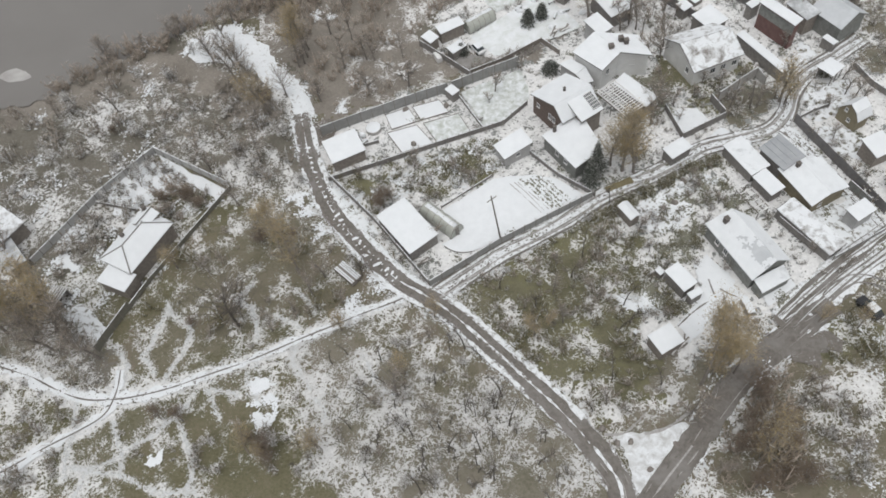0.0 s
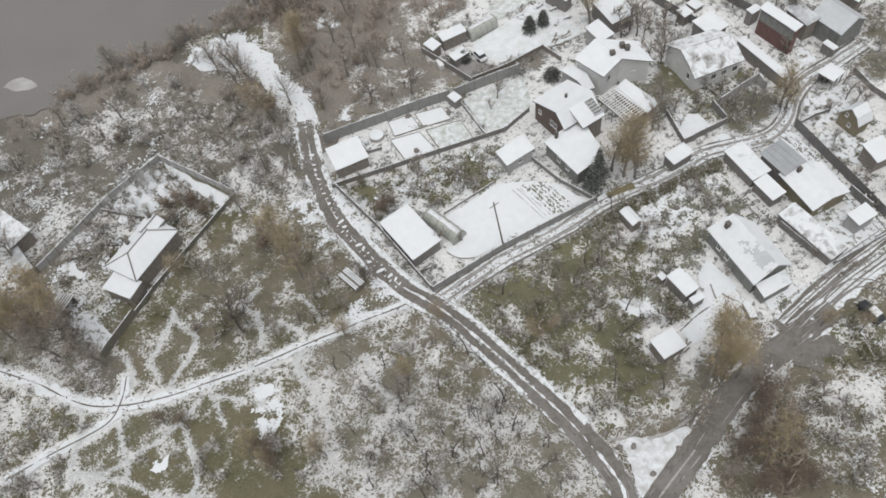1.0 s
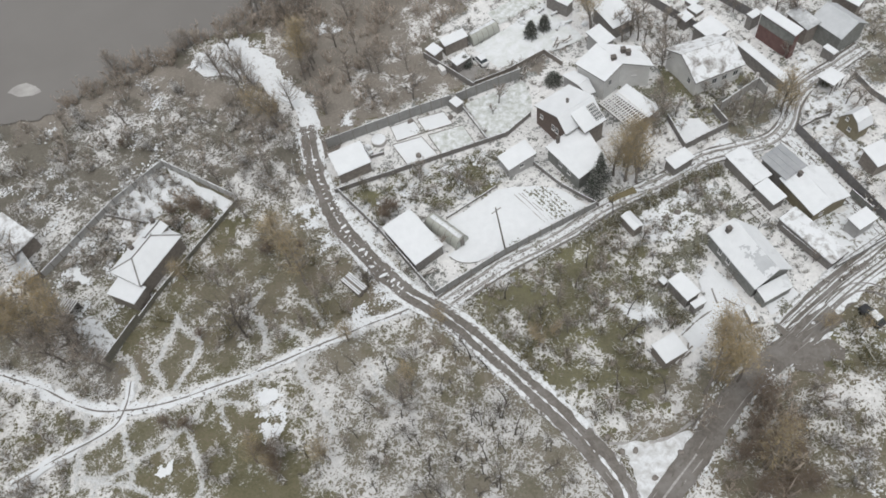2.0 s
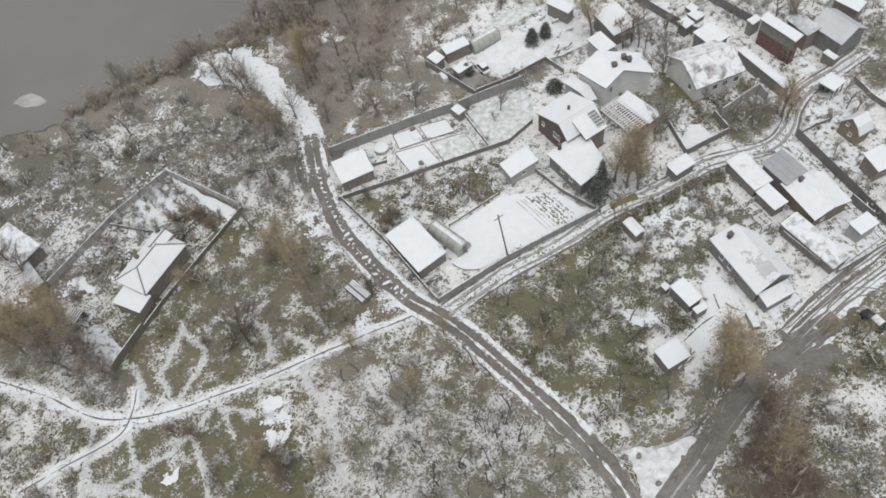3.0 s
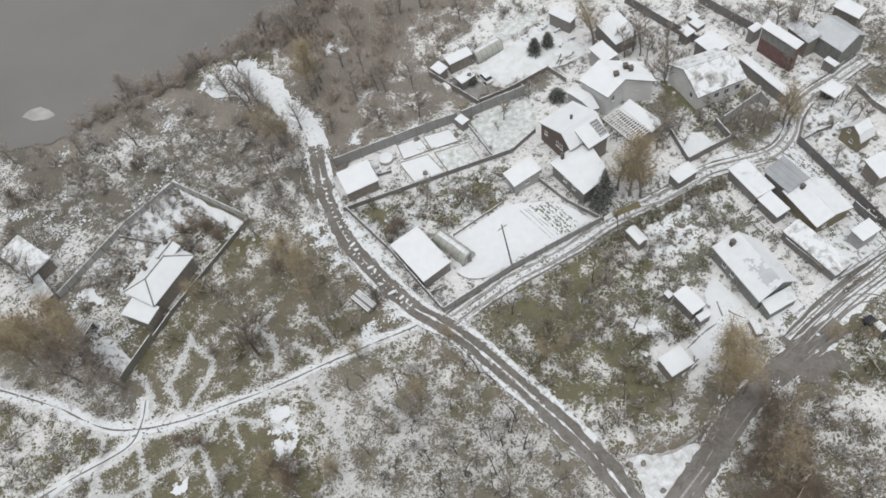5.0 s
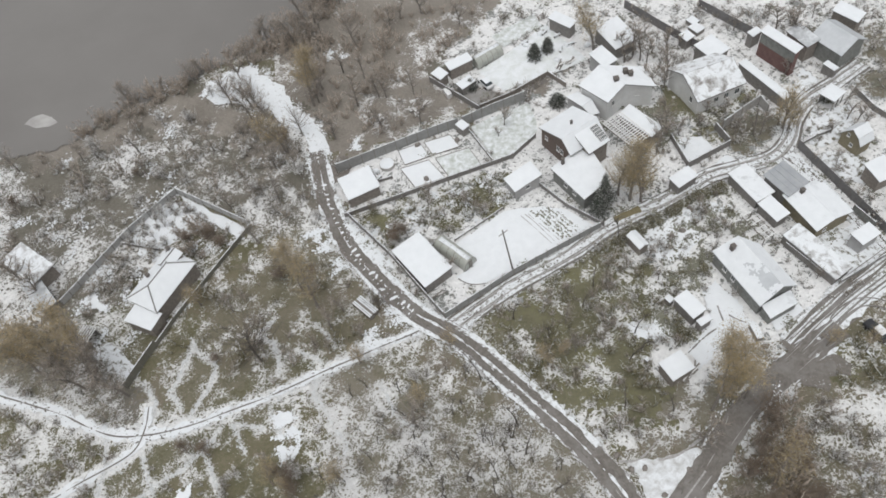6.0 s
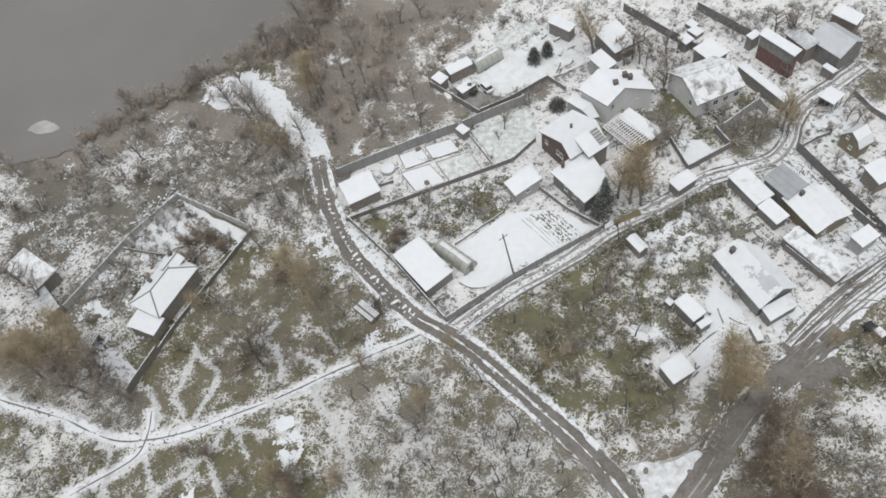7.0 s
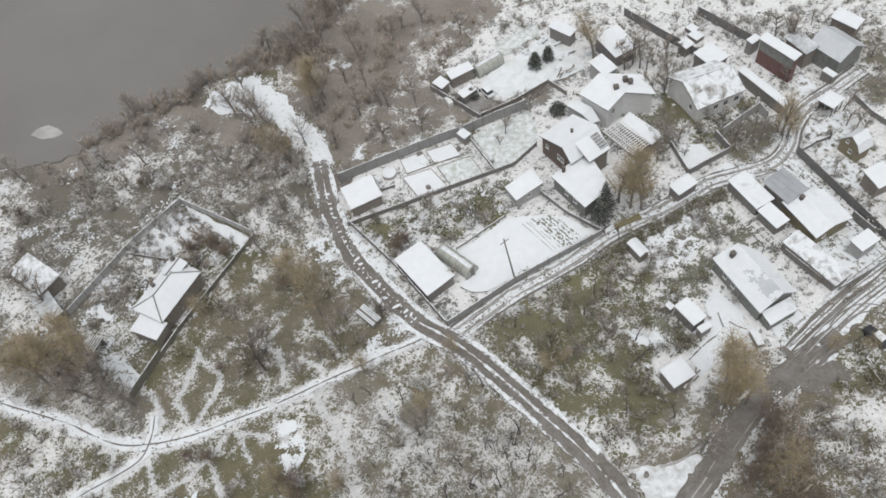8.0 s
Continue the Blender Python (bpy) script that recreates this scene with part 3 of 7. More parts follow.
# ---- ground, river, roads ----
def within(x, y, poly):
    hit = False
    for (x0, y0), (x1, y1) in zip(poly, poly[1:] + poly[:1]):
        if (y0 > y) != (y1 > y) and x < (x1 - x0) * (y - y0) / (y1 - y0) + x0:
            hit = not hit
    return hit


# Stretches of ground with a cover of their own: the floor of each and its outline.
# The olive strip outside the estate's green fence paints in a ditch's shade.
COVERS = [(4, [(-6.4, 145.0), (13.3, 139.3), (9.2, 131.3), (4.5, 124.7), (2.4, 120.4), (3.6, 115.4), (-0.4, 112.8), (-9.8, 111.3)]), (3, [(77.5, 104.2), (80.4, 101.8), (85.7, 103.6), (88.0, 101.4), (85.2, 97.8), (82.1, 100.6), (77.0, 99.1)]), (7, [(92.6, 111.1), (99.2, 112.7), (87.9, 89.8), (85.0, 95.0)]), (5, [(-59.4, 97.9), (-52.2, 92.7), (-54.0, 88.1), (-59.7, 83.9), (-66.5, 80.1), (-70.3, 84.0), (-63.8, 92.1)]), (3, [(46.8, 103.7), (50.6, 108.0), (51.9, 103.5), (55.2, 99.5), (53.3, 94.9), (54.6, 88.8), (51.8, 89.2), (49.6, 96.7), (46.3, 98.5)]), (3, [(54.9, 99.3), (65.0, 101.7), (64.7, 97.6), (55.6, 93.4), (54.7, 96.3)]), (7, [(55.4, 91.7), (64.3, 96.9), (65.9, 90.6), (63.0, 87.7), (56.0, 86.2)]), (5, [(0.2, 139.7), (10.4, 136.9), (7.7, 124.8), (4.3, 120.8), (0.5, 121.1)]), (4, [(-37.9, 121.3), (-32.6, 121.6), (-27.5, 115.5), (-25.0, 107.9), (-27.5, 105.9), (-31.7, 109.5), (-36.7, 112.3)]), (3, [(29.2, 73.6), (40.6, 77.9), (49.7, 80.9), (53.6, 81.0), (53.6, 79.0), (48.2, 78.2), (41.0, 75.4), (29.5, 71.2)]), (1, [(-36.7, 91.3), (-34.1, 88.7), (-43.2, 77.5), (-51.0, 67.4), (-54.6, 64.8), (-56.5, 65.9), (-46.3, 81.1)]), (0, [(-14.0, 61.8), (-7.5, 64.7), (-0.2, 54.8), (4.7, 47.5), (-1.6, 46.4), (-9.5, 52.8), (-14.6, 55.8)]), (8, [(1.4, 64.5), (5.7, 61.9), (9.7, 56.8), (7.8, 54.2), (4.1, 58.5)]), (7, [(28.3, 44.2), (35.7, 45.5), (41.0, 41.1), (35.3, 38.2), (30.4, 33.9), (25.1, 34.1), (20.9, 35.3), (23.5, 37.0), (27.2, 38.0)]), (8, [(-73.2, 64.1), (-67.7, 61.5), (-63.6, 57.8), (-55.5, 59.3), (-42.7, 59.5), (-31.6, 63.4), (-21.3, 63.8), (-18.6, 61.5), (-28.5, 57.8), (-34.5, 53.9), (-40.7, 50.9), (-45.9, 48.2), (-51.4, 46.1), (-54.2, 43.2), (-59.0, 40.6), (-68.3, 41.6), (-70.6, 45.4), (-71.1, 48.6), (-66.2, 50.3), (-62.6, 53.3), (-63.4, 56.3), (-68.4, 59.7)]), (2, [(-7.9, 65.4), (-17.3, 60.4), (-20.5, 55.0), (-22.2, 49.6), (-18.3, 44.2), (-16.1, 40.3), (-19.4, 32.6), (20.0, 25.3), (17.4, 33.0), (11.7, 43.8), (4.0, 53.0), (-2.9, 61.1)]), (4, [(-9.1, 109.6), (8.1, 111.2), (9.5, 112.8), (6.9, 118.1), (4.4, 121.3), (4.2, 125.4), (-2.0, 122.1), (-13.2, 115.1), (-17.2, 107.5)]), (4, [(9.4, 112.5), (18.4, 111.5), (27.9, 113.1), (33.7, 118.2), (32.3, 119.6), (25.1, 116.4), (18.9, 114.3), (14.7, 116.4), (7.4, 117.7)]), (4, [(-84.3, 130.6), (-74.4, 128.1), (-63.9, 130.5), (-54.4, 134.1), (-44.6, 133.7), (-42.1, 128.3), (-36.1, 125.0), (-29.1, 119.1), (-24.9, 110.9), (-25.0, 107.9), (-32.8, 112.1), (-38.4, 115.0), (-47.9, 123.9), (-59.8, 124.4), (-68.8, 121.0), (-82.4, 118.8)]), (2, [(-96.1, 80.3), (-74.4, 73.8), (-63.5, 65.9), (-55.1, 57.0), (-60.8, 57.2), (-68.9, 62.2), (-94.7, 74.3)]), (3, [(-15.4, 90.7), (-2.3, 92.1), (13.2, 93.8), (14.4, 86.5), (2.4, 81.6), (-4.4, 84.6), (-9.1, 81.2)]), (6, [(38.0, 72.8), (48.8, 77.7), (53.5, 71.4), (54.8, 65.0), (48.1, 70.2), (39.6, 62.8)]), (8, [(-58.9, 98.1), (-49.9, 105.6), (-35.1, 93.3), (-57.3, 64.2), (-70.7, 84.3)]), (6, [(-21.1, 102.8), (-16.4, 104.6), (-0.0, 107.6), (7.9, 108.1), (12.6, 110.2), (4.3, 122.0), (6.0, 127.4), (22.8, 140.5), (35.2, 149.1), (118.4, 121.9), (82.5, 57.1), (60.2, 53.5), (44.6, 46.8), (31.7, 42.8), (28.2, 48.4), (34.2, 64.1), (29.8, 72.3), (27.9, 75.9), (9.8, 67.6), (-1.6, 63.5), (-9.7, 75.8), (-17.7, 89.2)]), (3, [(-0.7, 63.3), (27.9, 75.9), (36.0, 69.6), (33.3, 55.5), (27.9, 47.5), (32.2, 41.8), (20.1, 36.2)]), (2, [(-26.0, 58.3), (-7.0, 63.0), (-1.3, 60.1), (15.9, 33.6), (17.9, 23.6), (-22.7, 31.4), (-25.2, 42.8)]), (1, [(-93.4, 68.7), (-67.9, 61.7), (-54.1, 55.3), (-31.8, 56.5), (-24.2, 57.9), (-24.4, 42.7), (-21.9, 31.3), (-87.6, 43.9)]), (0, [(-55.4, 60.5), (-53.8, 66.5), (-35.9, 92.4), (-22.1, 87.6), (-8.2, 65.0), (-24.0, 59.9), (-39.2, 56.6)]), (0, [(50.4, 39.7), (54.0, 38.1), (56.4, 29.6), (52.0, 20.8), (42.8, 22.6), (45.3, 31.9)]), (3, [(52.0, 43.2), (57.2, 47.0), (65.2, 47.2), (60.0, 36.8), (54.4, 38.9)]), (0, [(22.4, 22.8), (43.3, 41.3), (53.6, 44.8), (80.3, 53.2), (59.5, 15.6)]), (5, [(-97.3, 85.3), (-69.8, 85.1), (-54.6, 63.5), (-55.1, 56.5), (-67.9, 62.2), (-93.6, 69.8)]), (5, [(-108.2, 132.3), (-48.1, 138.6), (-22.2, 122.2), (-20.1, 101.1), (-21.0, 88.7), (-35.9, 93.1), (-70.8, 84.7), (-97.3, 85.3)]), (4, [(-24.6, 121.2), (-33.9, 142.0), (-7.9, 170.2), (34.5, 151.6), (21.6, 140.9), (6.0, 127.4), (0.7, 108.5), (-17.4, 105.6)])]


def inside(p, poly):
    poly = np.array(poly)
    x, y = p.T
    hit = np.zeros(len(p), bool)
    for (x0, y0), (x1, y1) in zip(poly, np.roll(poly, -1, 0)):
        c = (y0 > y) != (y1 > y)
        hit ^= c & (x < (x1 - x0) * (y - y0) / (y1 - y0 + 1e-12) + x0)
    return hit


def ground(lines, hollows):
    """One sheet of ground; lines: (points, half width, how deep the snow lies along them); hollows: (outline, depth)."""
    xs = np.concatenate([[-3000, -1200, -500, -250, -170], np.arange(-120, 121, 0.6), [170, 250, 500, 1200, 3000]])
    ys = np.concatenate([[-2500, -900, -300, -80, -20], np.arange(5, 185, 0.6), [230, 300, 500, 1200, 3500]])
    nx, ny = len(xs), len(ys)
    p = np.stack(np.meshgrid(xs, ys, indexing="ij"), -1).reshape(-1, 2)
    near = (abs(p[:, 0]) < 125) & (p[:, 1] > 0) & (p[:, 1] < 190)
    wob = np.array([[4.0 * noise.noise(Vector((x * 0.25, y * 0.25, k))) + 2.5 * noise.noise(Vector((x * 0.8, y * 0.8, k + 1))) for k in (8, 18)] if ok else (0, 0) for (x, y), ok in zip(p, near)])
    z = [-0.16 - 0.14 * noise.noise(Vector((x * 0.13, y * 0.13, 3))) for x, y in p]
    cover = np.zeros(len(p), int)
    for k, poly in reversed(COVERS):
        cover[inside(p + wob, poly)] = k
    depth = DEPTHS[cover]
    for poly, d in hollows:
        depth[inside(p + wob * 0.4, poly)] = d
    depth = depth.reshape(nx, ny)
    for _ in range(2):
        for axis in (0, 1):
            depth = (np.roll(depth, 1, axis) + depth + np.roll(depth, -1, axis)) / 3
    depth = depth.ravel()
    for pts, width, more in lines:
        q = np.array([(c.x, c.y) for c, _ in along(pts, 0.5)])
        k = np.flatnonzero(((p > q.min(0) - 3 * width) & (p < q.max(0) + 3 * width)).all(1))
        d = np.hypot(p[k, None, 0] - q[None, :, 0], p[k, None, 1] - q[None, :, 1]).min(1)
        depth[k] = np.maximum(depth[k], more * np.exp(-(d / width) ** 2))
    i = (np.arange(nx - 1)[:, None] * ny + np.arange(ny - 1)).reshape(-1)
    me = bpy.data.meshes.new("ground")
    me.from_pydata(np.c_[p, z].tolist(), [], np.stack([i, i + ny, i + ny + 1, i + 1], 1).tolist())
    me.polygons.foreach_set("material_index", cover[i].astype(np.int32))
    me.polygons.foreach_set("use_smooth", np.ones(len(i), bool))
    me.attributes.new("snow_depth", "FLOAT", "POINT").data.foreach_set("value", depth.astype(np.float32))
    for g in GROUNDS:
        me.materials.append(g)
    return tagged(new("ground", me), "brown and olive grassland dusted with patchy fresh snow", "ground", kind="structure")


SHORE = [(-95.9, 127.0), (-83.3, 125.6), (-75.9, 125.3), (-70.7, 128.1), (-63.1, 133.8), (-51.8, 136.0), (-41.7, 141.4), (-32.6, 143.6), (-23.2, 147.7), (-17.4, 155.3), (-11.2, 164.3)]
bm = bmesh.new()
patch(bm, SHORE + [(60, 420), (40, 900), (-700, 900), (-700, 120), (-160, 128)], 0.03, 1.0, 1.2)
tagged(link("water", bm, water_mat()), "calm grey river under winter haze", "river", kind="structure")
tagged(link("sandbank", patch(bmesh.new(), [(-85.7, 135.3), (-84.1, 137.1), (-81.8, 137.5), (-79.0, 135.4), (-78.0, 133.7), (-79.7, 132.8), (-82.8, 133.4)], 0.06, 2.0), sand), "pale snowy sandbank in the river", "sandbank", kind="structure")

ROAD, LANE, RIGHT = [(-21.4, 109.0), (-21.2, 106.6), (-20.6, 99.7), (-19.2, 90.9), (-16.2, 82.3), (-11.9, 74.5), (-6.9, 66.9), (-1.1, 61.2), (4.9, 53.0), (10.3, 45.1), (15.2, 37.2), (17.8, 31.6), (19.0, 27.7), (18.0, 22.8)], [(-1.2, 63.2), (10.0, 68.5), (20.9, 72.4), (30.1, 76.6), (41.4, 79.8), (49.7, 82.8), (55.2, 83.4), (62.8, 84.2), (67.0, 87.4), (70.0, 91.7), (74.4, 95.8), (81.4, 98.9), (88.3, 102.2)], [(20.0, 22.7), (23.8, 26.0), (27.1, 28.8), (30.6, 31.5), (35.1, 35.6), (39.1, 38.9), (43.1, 41.3), (47.5, 43.6), (53.2, 46.5), (58.6, 48.9)]
SIDE, LANE_B, PATH_A, PATH_B = [(40.8, 40.4), (46.6, 42.8), (51.0, 42.9), (55.2, 42.5)], [(64.4, 84.2), (66.4, 80.5), (68.7, 72.0), (70.7, 65.6), (72.0, 60.8)], [(-6.9, 63.8), (-15.3, 62.0), (-24.1, 59.7), (-32.6, 57.5), (-39.2, 56.4), (-48.5, 55.0), (-55.0, 55.4), (-60.7, 57.1), (-68.9, 62.2), (-78.4, 67.2), (-84.9, 70.6)], [(-53.4, 60.1), (-54.1, 55.8), (-56.2, 52.4), (-63.6, 49.5), (-71.3, 46.3)]


def ruts(pts, offsets, width, z, material, name, label, seed, bias=0.5, pitch=0.25):
    """Wheel ruts or snow ridges along a road, which swell, thin out and end as the ground wears through."""
    bm = bmesh.new()
    line = along(pts, 0.4)
    for n, off in enumerate(offsets):
        run = []
        for p, d in line:
            k = noise.noise(Vector((p.x * pitch, p.y * pitch, seed + 5 * n))) + 0.6 * noise.noise(Vector((p.x * pitch * 4, p.y * pitch * 4, seed + 5 * n))) + bias
            k = max(0.0, min(1.0, k))
            run.append((p, d, width * k * k * (3 - 2 * k), 0.25 * noise.noise(Vector((p.x * 0.15, p.y * 0.15, seed + n)))))
        prev = None
        for p, d, w, wob in run:
            side = Vector((-d.y, d.x, 0))
            row = None
            if w > 0.02:
                row = [bm.verts.new(p + side * (off + wob + w * u) + Vector((0, 0, z + 0.004 * n))) for u in (-0.5, 0, 0.5)]
                if prev:
                    for a in (0, 1):
                        bm.faces.new((prev[a], row[a], row[a + 1], prev[a + 1]))
            prev = row
    for f in bm.faces:
        f.normal_update()
        if f.normal.z < 0:
            f.normal_flip()
    tagged(link(name, bm, material, True), label, "track", kind="stuff")


def yard(pts, label, material, seed, ragged=0.5, z=0.015):
    tagged(link("snow_field", patch(bmesh.new(), pts, z, seed, ragged), material), label, "snow", kind="structure")


def track(name, label, pts, width, z, material, seed, ragged=0.3):
    return tagged(link(name, ribbon(bmesh.new(), along(pts, 0.7), width / 2, -width / 2, z, seed, ragged), material, True), label, "road", kind="structure")


road_mud = snow_over("muddy_gravel", (0.125, 0.11, 0.098), (0.20, 0.182, 0.166), 0.2, 1.3, 0.06)
road_mix = snow_over("snowy_gravel", (0.12, 0.107, 0.095), (0.20, 0.183, 0.166), 0.48, 1.6, 0.08)
track("road", "wet gravel village road with snowy ruts", ROAD, 4.0, 0.04, road_mix, 3.0, 0.5)
track("road", "muddy bed of the village road", ROAD[:8], 3.2, 0.05, road_mud, 3.5, 0.7)
yard([(-21.2, 105.0), (-18.4, 106.2), (-15.1, 105.9), (-13.5, 103.4), (-16.6, 100.4), (-18.8, 99.5), (-20.4, 100.8)], "bare wet mud where the road ends at a shed", road_mud, 64, 0.8, 0.058)
ruts(ROAD, (0.78, -0.8), 1.15, 0.07, wet_earth, "wheel_rut", "dark wet wheel ruts in the gravel road", 41.0, 0.85, 0.15)
ruts(ROAD[5:9], (0.1, -0.3, 0.4), 1.5, 0.074, wet_earth, "mud", "broad wet mud where the lane joins", 43.0, 0.35, 0.12)
track("road", "narrow village lane with trodden snow and ruts", LANE, 3.2, 0.03, trail_snow, 4.0)
EAST = [(50.5, 47.0), (56.0, 50.3), (62.1, 53.6), (71.7, 58.0), (78.8, 60.9)]
track("road", "snowy road with many wheel tracks", EAST, 6.0, 0.042, trail_snow, 5.5, 0.8)
ruts(EAST, (1.9, 0.5), 0.75, 0.08, wet_earth, "wheel_rut", "muddy wheel tracks in the snow", 27.0, 0.75, 0.06)
ruts(EAST, (-0.1, -0.75, 1.2, -1.5, -2.2, 2.7), 0.34, 0.088, slush_mud, "wheel_rut", "thin muddy wheel tracks in the snow", 27.5, 0.5, 0.06)
ruts(EAST, (0.15, -1.1, 1.55, 2.3), 0.2, 0.098, loose_snow, "snow_ridge", "thin ridges of snow between wheel tracks", 28.0, 0.4, 0.08)
ruts([(57.0, 48.4), (60.0, 50.6), (63.6, 51.6), (66.6, 50.4), (67.6, 47.8)], (0.0, 1.3), 0.3, 0.06, slush_mud, "wheel_rut", "curved wheel tracks turning off the road", 29.0, 0.7, 0.1)
track("road", "wet dark earth road through the trees", RIGHT, 3.8, 0.05, wet_earth, 5.0, 0.45)
track("road", "muddy branch of the earth road", SIDE, 2.2, 0.045, wet_earth, 6.0, 0.5)
track("road", "snowy lane along a dark fence", LANE_B, 2.6, 0.035, trail_snow, 7.0)
track("path", "snow-covered footpath over the meadow", PATH_A[:5], 1.2, 0.02, path_snow, 8.0, 0.9)
track("path", "broad snow-covered footpath over the meadow", PATH_A[4:], 1.8, 0.022, path_snow, 8.0, 1.1)
track("path", "snow-covered footpath over the meadow", PATH_B, 1.5, 0.028, path_snow, 9.0, 1.1)


track("road", "dark wet gravel where the road nears the fork", ROAD[9:], 3.4, 0.077, wet_earth, 33.0, 0.6)
ruts(ROAD[11:], (-1.5, -0.7, 0.5, 1.3), 0.2, 0.1, slush, "snow_ridge", "thin curved lines of snow between wheel tracks", 34.0, 0.3, 0.1)
ruts(ROAD, (0.0,), 0.35, 0.085, trail_snow, "snow_ridge", "broken ridge of snow between the wheel ruts", 11.0, 0.25, 0.35)
ruts(ROAD[6:], (0.05,), 0.6, 0.092, trail_snow, "snow_ridge", "broken ridge of snow between the wheel ruts", 31.0, 0.4, 0.3)
ruts(ROAD, (0.85, -0.9), 0.5, 0.08, dark_earth, "wheel_rut", "worn wheel ruts in the gravel road", 21.0, 0.4)
ruts(ROAD[:11], (1.85,), 1.0, 0.088, trail_snow, "snow_bank", "bright snow along the edge of the road", 12.0, 0.75)
ruts(ROAD[:10], (-1.8,), 0.8, 0.088, trail_snow, "snow_bank", "bright snow along the edge of the road", 12.5, 0.45)
ruts(LANE, (0.75, -0.75), 0.5, 0.07, slush, "wheel_rut", "grey slush in the wheel tracks of the lane", 13.0, 0.7, 0.12)
ruts(LANE, (0.95, -0.55, 0.5, -1.0), 0.2, 0.086, dark_earth, "wheel_rut", "thin dark lines of mud in the wheel tracks", 23.0, 0.45, 0.15)
ruts(LANE, (1.6, -1.6), 0.45, 0.07, dark_earth, "wheel_rut", "muddy edge of the snowy lane", 14.0, 0.6, 0.15)
ruts(LANE_B, (0.5, -0.5), 0.35, 0.08, dark_earth, "wheel_rut", "dark wheel ruts in the snowy lane", 15.0, 0.5)
ruts(RIGHT, (0.2, -1.2, 1.4), 0.22, 0.10, slush, "snow_ridge", "thin snow left between the wheel ruts", 16.0, 0.05, 0.12)
ruts(RIGHT[:4], (0.15, -0.95), 0.32, 0.102, slush, "snow_ridge", "snow left between the wheel ruts", 36.0, 0.45, 0.2)
ruts(RIGHT, (0.9, -0.8, 1.7), 0.4, 0.095, dark_earth, "wheel_rut", "worn ruts in the earth road", 26.0, 0.3)
ruts(RIGHT, (2.15, -2.1), 0.7, 0.09, trail_snow, "snow_bank", "snow along the edges of the earth road", 17.0, 0.15)
ruts(PATH_A, (0.0,), 0.27, 0.06, dark_earth, "trodden_line", "narrow trodden line in the snowy path", 18.0, 0.9)
ruts(PATH_B, (0.0,), 0.26, 0.065, dark_earth, "trodden_line", "narrow trodden line in the snowy path", 19.0, 0.9)

ruts([(24.5, 34.3), (27.1, 34.5), (29.5, 35.3), (32.1, 36.6)], (0.0,), 0.5, 0.06, slush, "wheel_rut", "curved wheel tracks in the snow of the fork", 51.0, 0.7, 0.2)
ruts([(18.8, 35.3), (21.5, 35.0), (23.8, 36.2), (25.7, 37.5)], (0.0,), 0.5, 0.062, slush, "wheel_rut", "curved wheel tracks in the snow of the fork", 52.0, 0.7, 0.2)
TRAILS = ([(-46.4, 71.3), (-46.0, 69.8), (-47.6, 66.7), (-48.6, 63.8), (-50.0, 62.0)],
          [(-46.0, 69.8), (-44.4, 67.6), (-42.1, 65.0), (-43.2, 61.6), (-45.4, 58.5), (-46.3, 57.0)],
          [(-50.0, 62.0), (-48.7, 59.9), (-47.7, 58.3)],
          [(-54.6, 64.8), (-52.8, 61.5), (-52.4, 59.9), (-53.1, 57.6), (-54.3, 55.9)],
          [(-60.3, 56.6), (-60.2, 53.3), (-60.2, 50.5), (-60.8, 47.9), (-61.0, 45.4), (-60.8, 43.6)],
          [(-41.2, 53.8), (-42.5, 52.2), (-44.2, 50.6), (-47.6, 48.1), (-51.4, 46.6), (-53.5, 45.2), (-56.9, 44.6), (-59.9, 45.1)],
          [(-44.0, 50.6), (-43.1, 47.7), (-42.3, 45.3), (-41.6, 43.0), (-41.5, 40.4), (-42.2, 38.6), (-42.1, 36.8)],
          [(-60.0, 45.6), (-56.8, 44.1), (-52.0, 42.6), (-48.9, 40.5), (-45.5, 38.9), (-41.7, 38.4), (-40.1, 37.2)],
          [(-54.0, 51.6), (-53.3, 48.8), (-52.3, 46.3), (-52.3, 43.3)],
          [(-57.7, 44.3), (-58.1, 42.2), (-59.4, 40.4)],
          [(-39.4, 53.9), (-36.3, 53.0), (-34.1, 51.7)],
          [(-39.0, 53.4), (-38.2, 50.9), (-37.2, 48.3)],
          [(-33.1, 55.6), (-32.3, 52.5), (-31.4, 50.9)],
          [(-25.7, 60.1), (-25.3, 58.5), (-25.7, 56.0), (-24.2, 53.3), (-23.1, 50.7)],
          [(-31.2, 72.2), (-34.3, 69.3), (-32.0, 67.2), (-31.1, 63.3), (-31.2, 61.2)],
          [(-24.3, 68.9), (-22.5, 66.3), (-21.5, 63.9)],
          [(-27.8, 64.7), (-24.6, 62.5), (-24.2, 61.3)],
          [(-22.7, 49.2), (-21.1, 46.6), (-21.7, 44.9)],
          [(25.9, 57.1), (30.9, 55.5), (32.3, 51.3)],
          [(-14.6, 55.8), (-12.6, 49.5), (-10.2, 47.2)])
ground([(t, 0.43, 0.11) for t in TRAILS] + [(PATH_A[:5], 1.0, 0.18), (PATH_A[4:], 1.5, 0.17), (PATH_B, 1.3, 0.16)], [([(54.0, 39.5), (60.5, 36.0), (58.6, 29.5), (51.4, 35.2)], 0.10)])


